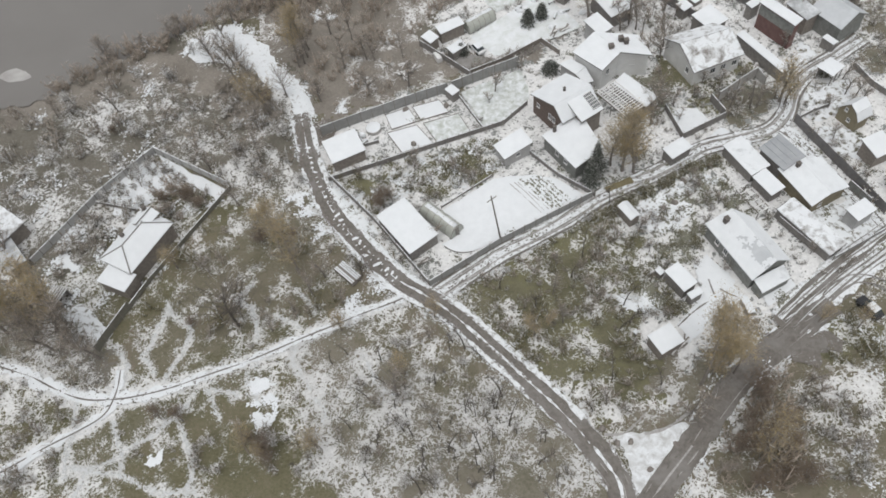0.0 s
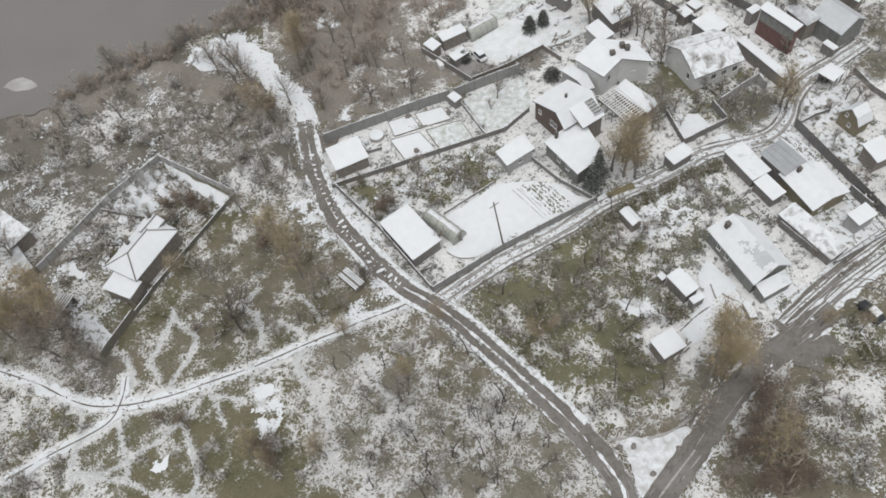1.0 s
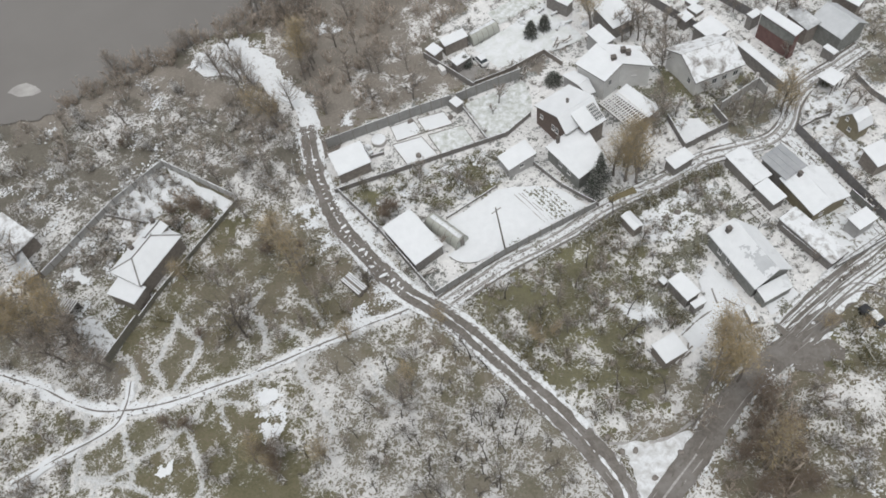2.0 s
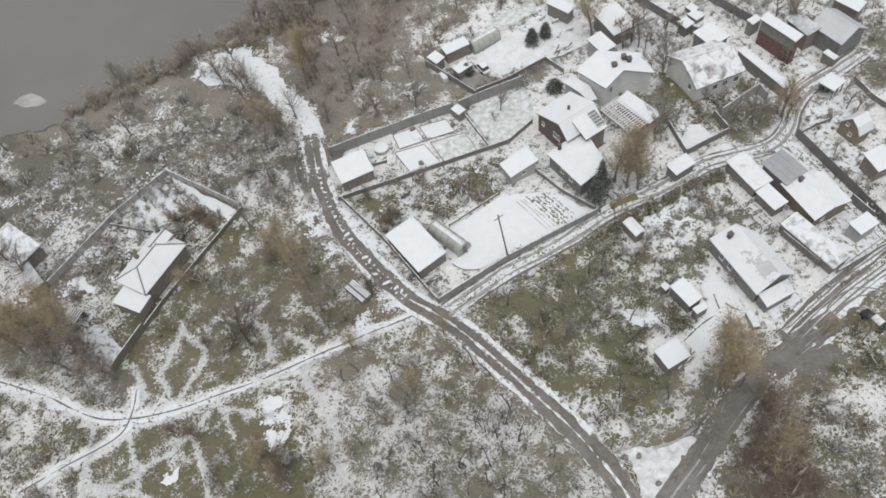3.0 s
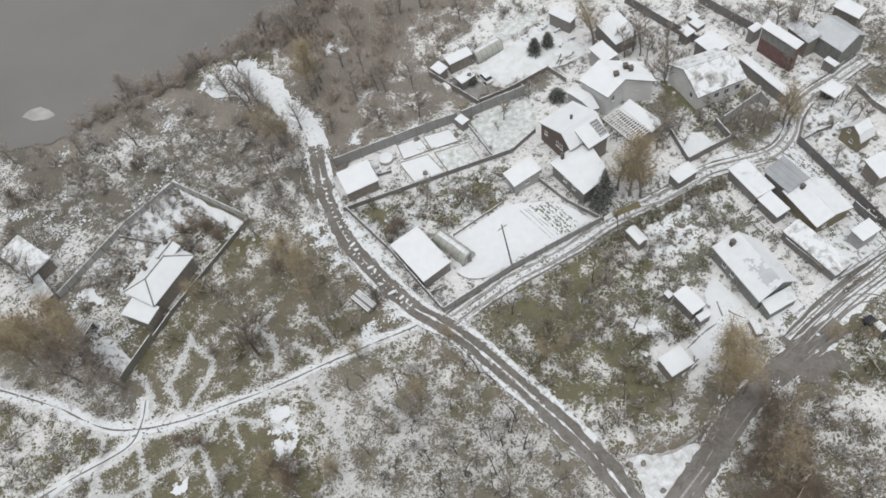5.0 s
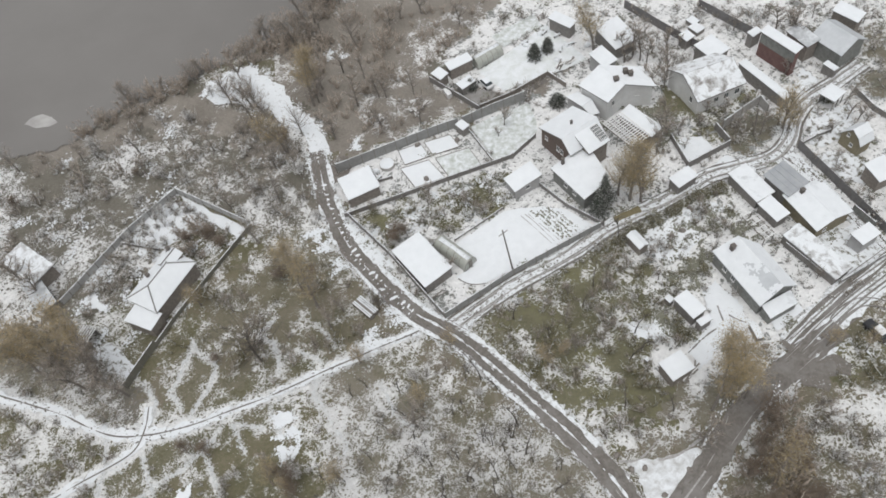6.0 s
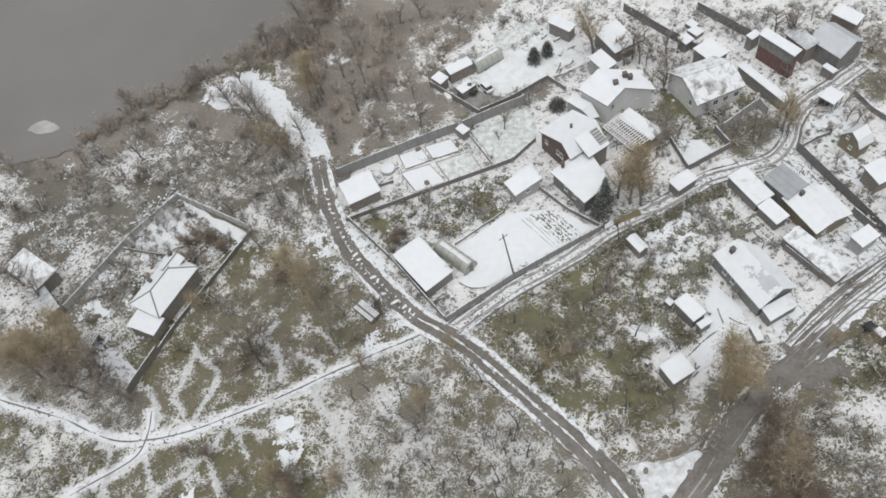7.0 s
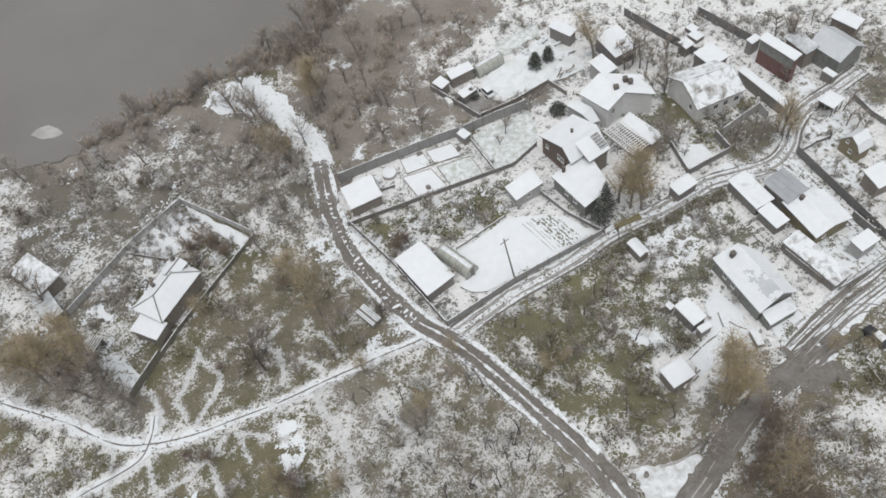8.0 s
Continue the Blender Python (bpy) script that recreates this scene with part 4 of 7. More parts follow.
def raw_mesh(name, v, f, material):
    me = bpy.data.meshes.new(name)
    me.vertices.add(len(v))
    me.vertices.foreach_set("co", np.ascontiguousarray(v, np.float32).ravel())
    me.loops.add(f.size)
    me.loops.foreach_set("vertex_index", f.astype(np.int32).ravel())
    me.polygons.add(len(f))
    me.polygons.foreach_set("loop_start", np.arange(0, f.size, 3, dtype=np.int32))
    me.polygons.foreach_set("loop_total", np.full(len(f), 3, np.int32))
    me.update()
    me.materials.append(material)
    return me


FLECK = np.random.default_rng(21)


def flecks(p, size, z, label, material, name="snow_flecks", heading=None, category="snow"):
    """Small ragged scraps of snow (or bare earth) that lie at the points p; heading: the way they are drawn out."""
    n = len(p)
    if not n:
        return
    k = 9
    a = np.linspace(0, 2 * np.pi, k, endpoint=False)[None] + FLECK.uniform(-0.3, 0.3, (n, k))
    s = size * np.minimum(FLECK.lognormal(0, 0.42, n), 2.2)
    r = s[:, None] * FLECK.uniform(0.5, 1.0, (n, k))
    yaw = FLECK.uniform(0, np.pi, n) if heading is None else heading + FLECK.normal(0, 0.35, n)
    u, w = r * np.cos(a) * FLECK.uniform(1.0, 2.0, (n, 1)), r * np.sin(a) * 0.8
    x = p[:, :1] + u * np.cos(yaw)[:, None] - w * np.sin(yaw)[:, None]
    y = p[:, 1:2] + u * np.sin(yaw)[:, None] + w * np.cos(yaw)[:, None]
    zz = np.repeat((z + FLECK.uniform(0, 0.02, n))[:, None], k, 1)
    rim = np.stack([x, y, zz - 0.015], -1)
    mid = np.concatenate([p, (z + 0.03 + FLECK.uniform(0, 0.02, n))[:, None]], 1)[:, None]
    v = np.concatenate([mid, rim], 1).reshape(-1, 3)
    i = np.arange(n)[:, None] * (k + 1)
    f = np.concatenate([i + [0, 1 + q, 1 + (q + 1) % k] for q in range(k)])
    tagged(new(name, raw_mesh(name, v, f, material)), label, category, kind="stuff")


def beside(pts, per, offset, spread, step=0.5):
    """Random places along a line, offset to its side with a spread, and the line's heading at each."""
    line = along(pts, step)
    p, d = np.array([[q.x, q.y] for q, _ in line]), np.array([[e.x, e.y] for _, e in line])
    k = FLECK.integers(len(p), size=int(per * len(p) * step))
    o = offset + FLECK.normal(0, spread, len(k))
    q = p[k] + d[k] * FLECK.uniform(-step, step, (len(k), 1)) + np.stack([-d[k, 1], d[k, 0]], 1) * o[:, None]
    return q, np.arctan2(d[k, 1], d[k, 0])


for t in TRAILS:
    q, a = beside(t, 15, 0.0, 0.22)
    flecks(q, 0.11, 0.0, "faint snow-filled trail through the grass", loose_snow, "snow_trail", a)
    q, a = beside(t, 14, 0.0, 0.6)
    flecks(q, 0.07, 0.0, "scraps of snow beside a trail", dull_snow, "snow_flecks")
for pts, per, off, spread, size in ((PATH_A, 26, 0.0, 0.8, 0.10), (PATH_A, 14, 0.0, 1.8, 0.08), (PATH_B, 20, 0.0, 0.7, 0.10), (PATH_B, 12, 0.0, 1.4, 0.08), (ROAD[:11], 16, 2.0, 0.5, 0.15), (ROAD[:10], 12, -2.0, 0.5, 0.14),
                                    (RIGHT, 9, 2.4, 0.6, 0.14), (RIGHT, 9, -2.4, 0.6, 0.14), (LANE, 9, 1.8, 0.5, 0.14), (LANE, 9, -1.8, 0.5, 0.14)):
    q, a = beside(pts, per, off, spread)
    flecks(q, size, 0.0, "scraps of snow along a track", loose_snow, "snow_flecks", a)
for pts, per, off, spread in ((LANE, 10, 0.0, 0.9), (PATH_A, 4, 0.0, 0.8), (LANE_B, 8, 0, 0.8), (EAST, 3, 0, 1.8)):
    q, a = beside(pts, per, off, spread)
    flecks(q, 0.12, 0.06, "scraps of bare earth in the trodden snow", dark_earth, "earth_flecks", a, "earth")


LAWNS = [[(-117.2, 171.1), (-53.0, 164.3), (-19.7, 162.6), (-25.0, 152.4), (-33.8, 147.5), (-43.0, 143.8), (-51.9, 138.2), (-63.9, 135.8), (-70.2, 129.6), (-74.8, 126.3), (-80.7, 124.6), (-107.4, 129.1)], [(-44.4, 131.8), (-41.0, 137.4), (-36.1, 138.3), (-31.2, 135.1), (-27.1, 129.6), (-24.9, 122.7), (-21.6, 118.8), (-19.1, 111.8), (-18.3, 107.6), (-22.2, 107.5), (-23.7, 115.3), (-28.0, 119.1), (-30.8, 124.2), (-34.9, 126.6), (-38.5, 128.2), (-42.1, 128.8)], [(-47.0, 134.6), (-40.4, 140.9), (-32.0, 138.8), (-30.3, 125.4), (-31.7, 119.8), (-45.0, 125.2)], [(42.0, 41.4), (46.8, 46.1), (51.0, 48.2), (55.4, 50.9), (60.2, 51.4), (61.6, 49.6), (58.0, 47.8), (55.6, 45.3), (56.5, 41.7), (51.4, 40.1), (47.6, 41.3), (43.2, 41.1)], [(34.4, 50.1), (37.9, 52.9), (40.2, 56.0), (40.4, 59.5), (43.3, 62.0), (45.0, 57.1), (46.1, 51.5), (43.6, 49.0), (39.1, 49.2), (35.4, 47.0)], [(2.1, 79.7), (12.2, 84.6), (15.4, 84.6), (19.6, 83.8), (23.4, 82.1), (26.9, 77.6), (21.7, 75.8), (11.3, 71.9), (5.4, 70.1), (2.6, 71.0), (1.1, 72.8), (4.4, 74.1)], [(10.2, 107.0), (23.0, 110.3), (22.9, 102.4), (18.1, 98.4), (13.3, 96.7)], [(14.4, 121.8), (22.4, 126.2), (31.8, 132.2), (37.6, 118.9), (30.6, 117.1), (24.8, 115.4), (19.0, 115.0)], [(-5.0, 104.6), (-0.4, 105.5), (0.9, 101.5), (-4.2, 100.6)], [(0.4, 105.4), (5.8, 106.0), (7.1, 102.4), (1.6, 101.6)], [(-5.2, 99.9), (0.6, 100.6), (3.0, 95.4), (-3.0, 94.4)], [(1.9, 100.7), (8.8, 101.6), (10.3, 96.7), (3.8, 95.2)], [(46.3, 93.0), (52.0, 92.2), (53.2, 88.9), (47.3, 86.5)], [(19.6, 132.1), (30.3, 136.6), (30.9, 132.1), (21.2, 127.8)], [(-33.0, 53.6), (-30.5, 54.0), (-29.0, 52.2), (-27.8, 49.6), (-28.5, 47.1), (-30.6, 45.7), (-32.1, 47.6), (-33.6, 49.1), (-32.7, 51.3)], [(-48.4, 44.1), (-47.0, 45.2), (-45.1, 44.0), (-45.4, 42.3), (-47.5, 42.4)]]


def ladder(pts, step, offset):
    """Bars of snow left across the road between lumps of mud."""
    line = along(pts, step)
    q = np.array([[p.x - d.y * offset, p.y + d.x * offset] for p, d in line]) + FLECK.normal(0, 0.08, (len(line), 2))
    a = np.array([math.atan2(d.y, d.x) + math.pi / 2 for _, d in line])
    flecks(q, 0.24, 0.095, "bars of snow left across the muddy road", snow_mat, "snow_bars", a)


ladder(ROAD[2:7], 1.25, 0.15)
ladder(ROAD[4:7], 1.4, -0.7)


def clusters(poly, count, each, spread, size, label, material=snow_mat):
    """Snow caught in clumps of low growth."""
    poly = np.array(poly)
    c = FLECK.uniform(poly.min(0), poly.max(0), (count * 3, 2))
    c = np.array([q for q in c if within(q[0], q[1], [tuple(e) for e in poly]) and not within(q[0], q[1], LAWNS[0]) and not (material != snow_mat and any(within(q[0], q[1], w) for w in LAWNS[:14]))][:count])
    turn = FLECK.uniform(0, np.pi, len(c))
    k = np.repeat(np.arange(len(c)), each)
    u, w = FLECK.normal(0, spread, len(k)), FLECK.normal(0, spread * 0.45, len(k))
    q = c[k] + np.stack([u * np.cos(turn[k]) - w * np.sin(turn[k]), u * np.sin(turn[k]) + w * np.cos(turn[k])], 1)
    flecks(q, size, 0.05, label, material)


clusters([(-108.2, 132.3), (-48.1, 138.6), (-22.2, 122.2), (-20.1, 101.1), (-21.0, 88.7), (-35.9, 93.1), (-70.8, 84.7), (-97.3, 85.3)], 50, 60, 1.5, 0.16, "clumps of snow on the woodland floor")
clusters([(-17.4, 135.8), (-14.6, 135.9), (-14.5, 138.1), (-17.2, 138.2)], 3, 60, 0.6, 0.16, "small patch of snow in the woods")
clusters([(-14.2, 133.8), (-11.4, 134.0), (-11.3, 136.2), (-14.0, 136.3)], 3, 60, 0.6, 0.16, "small patch of snow in the woods")
clusters([(-14.2, 107.5), (-11.4, 107.7), (-11.3, 109.9), (-14.0, 110.0)], 3, 60, 0.6, 0.16, "small patch of snow in the woods")
clusters([(22.4, 22.8), (43.3, 41.3), (53.6, 44.8), (80.3, 53.2), (59.5, 15.6)], 10, 46, 1.2, 0.13, "clumps of snow under the shrubs")
clusters([(-15.4, 90.7), (-2.3, 92.1), (13.2, 93.8), (14.4, 86.5), (2.4, 81.6), (-4.4, 84.6), (-9.1, 81.2)], 22, 50, 0.9, 0.14, "clumps of snow in the garden")
clusters([(-58.9, 98.1), (-49.9, 105.6), (-35.1, 93.3), (-57.3, 64.2), (-70.7, 84.3)], 14, 60, 1.2, 0.16, "clumps of snow inside the estate")
clusters([(-21.1, 102.8), (-16.4, 104.6), (-0.0, 107.6), (7.9, 108.1), (12.6, 110.2), (4.3, 122.0), (6.0, 127.4), (22.8, 140.5), (35.2, 149.1), (118.4, 121.9), (82.5, 57.1), (60.2, 53.5), (44.6, 46.8), (31.7, 42.8), (28.2, 48.4), (34.2, 64.1), (29.8, 72.3), (27.9, 75.9), (9.8, 67.6), (-1.6, 63.5), (-9.7, 75.8), (-17.7, 89.2)], 170, 40, 0.9, 0.14, "patches of grass and earth showing through the snow", garden_litter)


yard([(2.1, 79.7), (12.2, 84.6), (15.4, 84.6), (19.6, 83.8), (23.4, 82.1), (26.9, 77.6), (21.7, 75.8), (11.3, 71.9), (5.4, 70.1), (2.6, 71.0), (1.1, 72.8), (4.4, 74.1)], "smooth fresh snow over a fenced yard", yard_clean, 31, 0.25)
for k, q in enumerate(([(-5.0, 104.6), (-0.4, 105.5), (0.9, 101.5), (-4.2, 100.6)], [(0.4, 105.4), (5.8, 106.0), (7.1, 102.4), (1.6, 101.6)], [(-5.2, 99.9), (0.6, 100.6), (3.0, 95.4), (-3.0, 94.4)], [(1.9, 100.7), (8.8, 101.6), (10.3, 96.7), (3.8, 95.2)])):
    yard(q, "square garden bed under fresh snow", snow_mat if k < 3 else yard_green, 32 + k, 0.1, 0.05)
yard([(10.2, 107.0), (23.0, 110.3), (22.9, 102.4), (18.1, 98.4), (13.3, 96.7)], "thin snow over a green lawn", yard_green, 37)
yard([(14.4, 121.8), (22.4, 126.2), (31.8, 132.2), (37.6, 118.9), (30.6, 117.1), (24.8, 115.4), (19.0, 115.0)], "smooth snow over a large lawn", yard_pale, 38, 0.3)
yard([(19.6, 132.1), (30.3, 136.6), (30.9, 132.1), (21.2, 127.8)], "thin snow over a green lawn", yard_green, 39)
yard([(46.3, 93.0), (52.0, 92.2), (53.2, 88.9), (47.3, 86.5)], "trodden snow in a fenced yard", yard_snow, 40)
yard([(34.8, 73.6), (46.3, 77.7), (52.1, 75.5), (42.8, 73.4), (38.3, 67.8), (34.9, 69.2)], "patchy snow in a garden", yard_rough, 41, 1.0)
yard([(73.2, 93.0), (82.0, 92.6), (77.5, 85.2), (71.2, 84.1), (69.8, 85.9)], "snowy garden beside the lane", yard_rough, 42, 0.8)
yard([(68.8, 83.0), (74.6, 82.4), (77.4, 79.6), (77.2, 73.0), (72.4, 75.6)], "snowy garden beside the lane", yard_rough, 43, 0.8)
yard([(62.6, 66.1), (69.3, 66.8), (72.0, 60.8), (62.5, 56.5), (61.2, 58.8)], "trodden snow in a yard", yard_rough, 44, 0.6)
yard([(34.4, 50.1), (37.9, 52.9), (40.2, 56.0), (40.4, 59.5), (43.3, 62.0), (45.0, 57.1), (46.1, 51.5), (43.6, 49.0), (39.1, 49.2), (35.4, 47.0)], "trodden snow between sheds", yard_snow, 45, 1.1)
yard([(-17.4, 90.0), (-16.2, 88.8), (-10.3, 79.6), (-9.2, 76.9), (-12.4, 79.1), (-15.8, 84.1)], "rough snow on the verge of the road", yard_rough, 58, 0.4, 0.02)
clusters([(-17.4, 90.0), (-16.2, 88.8), (-10.3, 79.6), (-9.2, 76.9), (-12.4, 79.1), (-15.8, 84.1)], 12, 60, 0.7, 0.16, "bright snow on the verge of the road")
clusters([(-20.1, 64.1), (-14.8, 66.9), (-10.6, 68.6), (-7.4, 64.8), (-14.3, 62.2), (-19.1, 62.2)], 8, 60, 0.9, 0.16, "bright snow beside the stack of planks")
clusters([(-25.7, 89.0), (-22.5, 90.0), (-20.1, 86.5), (-18.4, 81.6), (-17.5, 77.6), (-19.1, 77.8), (-21.6, 83.6), (-23.5, 86.7)], 7, 60, 0.8, 0.17, "bright snow on the verge of the road")
clusters([(26.4, 55.8), (31.3, 56.5), (32.8, 54.0), (33.5, 50.8), (32.4, 50.7), (31.0, 54.1), (26.6, 54.9)], 9, 70, 0.7, 0.16, "streak of snow through the shrubs")
clusters([(-66.8, 84.6), (-64.6, 86.1), (-61.5, 81.9), (-63.2, 79.9), (-65.7, 81.4)], 6, 120, 0.7, 0.2, "bright snow under garden shrubs")
clusters([(-59.6, 96.6), (-56.6, 101.8), (-49.4, 103.5), (-45.3, 100.0), (-50.2, 96.0), (-51.7, 92.9), (-57.7, 93.5)], 22, 110, 0.8, 0.18, "snow-laden low growth inside the estate")
clusters([(-46.0, 133.4), (-40.4, 139.5), (-32.7, 137.8), (-32.3, 126.8), (-39.1, 128.8)], 22, 110, 1.0, 0.2, "snow-laden low growth by the clearing")
yard([(42.0, 41.4), (46.8, 46.1), (51.0, 48.2), (55.4, 50.9), (60.2, 51.4), (61.6, 49.6), (58.0, 47.8), (55.6, 45.3), (56.5, 41.7), (51.4, 40.1), (47.6, 41.3), (43.2, 41.1)], "broad wet mud where the roads meet", mud_mix, 59, 2.4, 0.03)
yard([(48.4, 53.3), (53.7, 56.6), (54.3, 53.0), (49.0, 50.4)], "trodden snow at the end of a house", yard_snow, 56, 0.4)
yard([(8.5, 117.0), (14.4, 116.6), (18.8, 114.0), (27.4, 116.3), (28.5, 115.0), (19.9, 112.0), (13.0, 110.7)], "trodden muddy drive between fences", slush_mud, 57, 0.6, 0.02)
yard([(-44.4, 131.8), (-41.0, 137.4), (-36.1, 138.3), (-31.2, 135.1), (-27.1, 129.6), (-24.9, 122.7), (-21.6, 118.8), (-19.1, 111.8), (-18.3, 107.6), (-22.2, 107.5), (-23.7, 115.3), (-28.0, 119.1), (-30.8, 124.2), (-34.9, 126.6), (-38.5, 128.2), (-42.1, 128.8)], "snowy clearing between bare trees", clearing_snow, 46, 1.2)
clusters([(-36.5, 139.4), (-32.1, 138.4), (-26.8, 132.4), (-24.4, 125.0), (-21.3, 120.3), (-17.7, 117.3), (-16.2, 106.4), (-17.5, 105.2), (-23.1, 106.6), (-25.5, 115.7), (-28.9, 119.1), (-33.6, 125.1), (-36.6, 129.0)], 14, 60, 1.0, 0.15, "bright snow round the clearing")
yard([(-58.1, 97.2), (-54.7, 102.3), (-48.8, 103.3), (-43.7, 97.5), (-46.8, 94.6), (-51.5, 93.4), (-52.8, 89.4), (-57.2, 92.3)], "patchy snow over low growth inside the estate", yard_rough, 65, 1.6, 0.012)
yard([(-49.4, 105.0), (-36.4, 93.6), (-37.9, 91.5), (-47.0, 100.5)], "snow along the inside of a wall", yard_snow, 47, 0.8)
yard([(-64.4, 72.7), (-61.6, 74.6), (-54.8, 66.7), (-58.1, 65.8)], "snow on a sloping drive", yard_rough, 48, 1.0)
yard([(19.9, 34.7), (22.1, 34.8), (24.5, 34.6), (27.8, 34.6), (30.8, 35.1), (31.2, 34.4), (28.0, 31.4), (24.2, 28.5), (21.6, 26.4), (21.1, 27.5), (21.1, 30.3), (20.6, 32.8)], "snow in the fork of two roads", yard_fork, 50, 0.9)
clusters([(-33.0, 53.6), (-30.5, 54.0), (-29.0, 52.2), (-27.8, 49.6), (-28.5, 47.1), (-30.6, 45.7), (-32.1, 47.6), (-33.6, 49.1), (-32.7, 51.3)], 20, 70, 0.55, 0.15, "small bright snow patch in the meadow")
clusters([(-48.4, 44.1), (-47.0, 45.2), (-45.1, 44.0), (-45.4, 42.3), (-47.5, 42.4)], 7, 50, 0.35, 0.16, "small bright snow patch in the meadow")
yard([(76.1, 97.7), (71.6, 97.4), (77.0, 104.7), (78.4, 100.2)], "snowy verge at the bend of the lane", yard_rough, 53, 0.8)
yard([(35.0, 72.0), (39.3, 74.7), (44.3, 74.8), (44.3, 71.1), (40.7, 67.2), (35.6, 67.7)], "smooth snow over a kitchen garden", yard_snow, 61, 0.9, 0.022)
yard([(63.9, 84.2), (66.9, 84.3), (68.5, 76.7), (66.3, 76.2), (65.0, 80.3)], "clean snow between a house and a dark fence", yard_clean, 62, 0.3, 0.055)
yard([(48.9, 83.2), (54.7, 86.9), (56.0, 84.8), (52.2, 83.8)], "clean snow in the corner of a lane", yard_clean, 63, 0.3, 0.048)


ROW_A, ROW_B = [(15.0, 82.9), (19.0, 75.3)], [(21.0, 83.2), (24.3, 77.2)]
for k in range(9):
    ends = [(a[0] + (c[0] - a[0]) * k / 8, a[1] + (c[1] - a[1]) * k / 8) for a, c in zip(ROW_A, ROW_B)]
    line = [ends[0], ((ends[0][0] + ends[1][0]) / 2, (ends[0][1] + ends[1][1]) / 2), ends[1]]
    if k < 3:
        ruts(line, (0.0,), 0.16, 0.035, slush, "furrow", "faint furrow under the snow of the yard", 60 + k, 0.6, 0.6)
    else:
        q, a = beside(line, 7, 0.0, 0.13)
        flecks(q, 0.13, 0.03, "row of dug soil and stalks showing through the snow", garden_litter, "soil_row", a, "soil")
ruts([(1.4, 72.4), (2.4, 71.3), (4.0, 70.5), (6.0, 70.2)], (0.0,), 0.16, 0.04, dark_earth, "trodden_line", "curved line in the snow of the yard", 71.0, 0.9, 0.3)
for line in ([(42.0, 56.9), (41.8, 53.5), (41.5, 50.7)], [(43.1, 55.0), (44.0, 53.9), (45.1, 53.0)], [(34.5, 49.8), (38.6, 52.2), (41.6, 53.6)]):
    ruts(line, (0.0,), 0.3, 0.045, slush_mud, "foot_track", "dark foot track in the trodden snow", 72.0, 0.7, 0.5)

# ---- houses and sheds ----
house("shed", "low dark shed with a flat snow-covered roof", "shed", -4.23, 76.12, 28.1, 6.08, 9.98, 2.5, "flat", 0.4, dark_wall, 0.25, door=("e", 0.5, 1.0, 2.0))
house("shed", "low dark shed with a flat snow-covered roof by the road", "shed", -13.37, 96.32, 15.6, 6.66, 5.82, 2.5, "flat", 0.3, brown_wall, 0.25)
house("cottage", "small grey cottage with a snowy lean-to roof", "house", 16.91, 89.40, 20.2, 6.02, 3.99, 2.4, "mono_x", 0.9, grey_wall, 0.35, windows=(("e", 0, 1.6, 0.9, 0.9),))
roofed("house", "brown brick house with a broad lopsided snowy gable roof", "house", 25.06, 92.77, 25, [[(0, 6.7, 4.6), (0, 0, 7.0), (8.4, 0, 7.0), (8.4, 6.8, 4.6)], [(0, 0, 7.0), (0, -2.6, 4.6), (8.4, -2.6, 4.6), (8.4, 0, 7.0)]], brick_red, 0.4, windows=(((0.4, 6.7), (0.4, -2.6), 1.9, 3.0, 0.8, 1.0), ((0.4, 6.7), (0.4, -2.6), 5.3, 2.9, 0.8, 1.3), ((0.4, 6.7), (0.4, -2.6), 6.4, 2.9, 0.8, 1.3)), chimneys=((4.2, 2.2, 6.2, 0.35, 0.9),))
wing = roofed("house_wing", "side wing with a snowy lean-to roof and a lattice skylight", "house", 25.06, 92.77, 25, [[(2.6, -0.3, 6.6), (2.6, -4.7, 5.0), (7.7, -4.7, 5.0), (7.7, -0.3, 6.6)]], brown_wall, 0.4)
rows = [(5.9 + 0.33 * k, 5.97 + 0.33 * k, -4.0, -1.0, 0, 0.1) for k in range(6)] + [(5.9, 7.62, -4.0 + 0.6 * k, -3.92 + 0.6 * k, 0.102, 0.2) for k in range(6)]
bm = boxes(*rows)
for v in bm.verts:
    v.co.z += 5.18 + (v.co.y + 4.7) * 0.364
light = part("skylight", bm, frame_white, wing, "lattice skylight frame")
bm = boxes((5.88, 7.64, -4.02, -0.98, -0.05, -0.004))
for v in bm.verts:
    v.co.z += 5.18 + (v.co.y + 4.7) * 0.364
part("pane", bm, glass, light)
roofed("house_annex", "grey annex with a broad snow-covered roof against the brick house", "house", 25.06, 92.77, 25, [[(-4.0, -11.2, 3.4), (2.4, -11.0, 3.9), (4.6, -1.7, 4.1), (-4.0, -1.7, 3.4)]], green_wall, 0.4, windows=(((-3.6, -1.7), (-3.6, -11.0), 4.0, 2.0, 0.9, 1.0), ((-3.6, -1.7), (-3.6, -11.0), 6.4, 2.0, 0.9, 1.0)), chimneys=((-1.7, -2.5, 3.8, 0.5, 1.3),))
roofed("carport", "carport with a snowy roof that bends down at one end", "carport", 29.67, 106.81, 32, [[(0, -4.3, 3.0), (2.4, -4.6, 3.5), (2.0, -1.2, 3.6), (-0.1, 0, 3.0)], [(0, -6.6, 2.2), (1.6, -7.4, 2.2), (2.4, -4.6, 3.5), (0, -4.3, 3.0)]], grey_wall, 0.2)
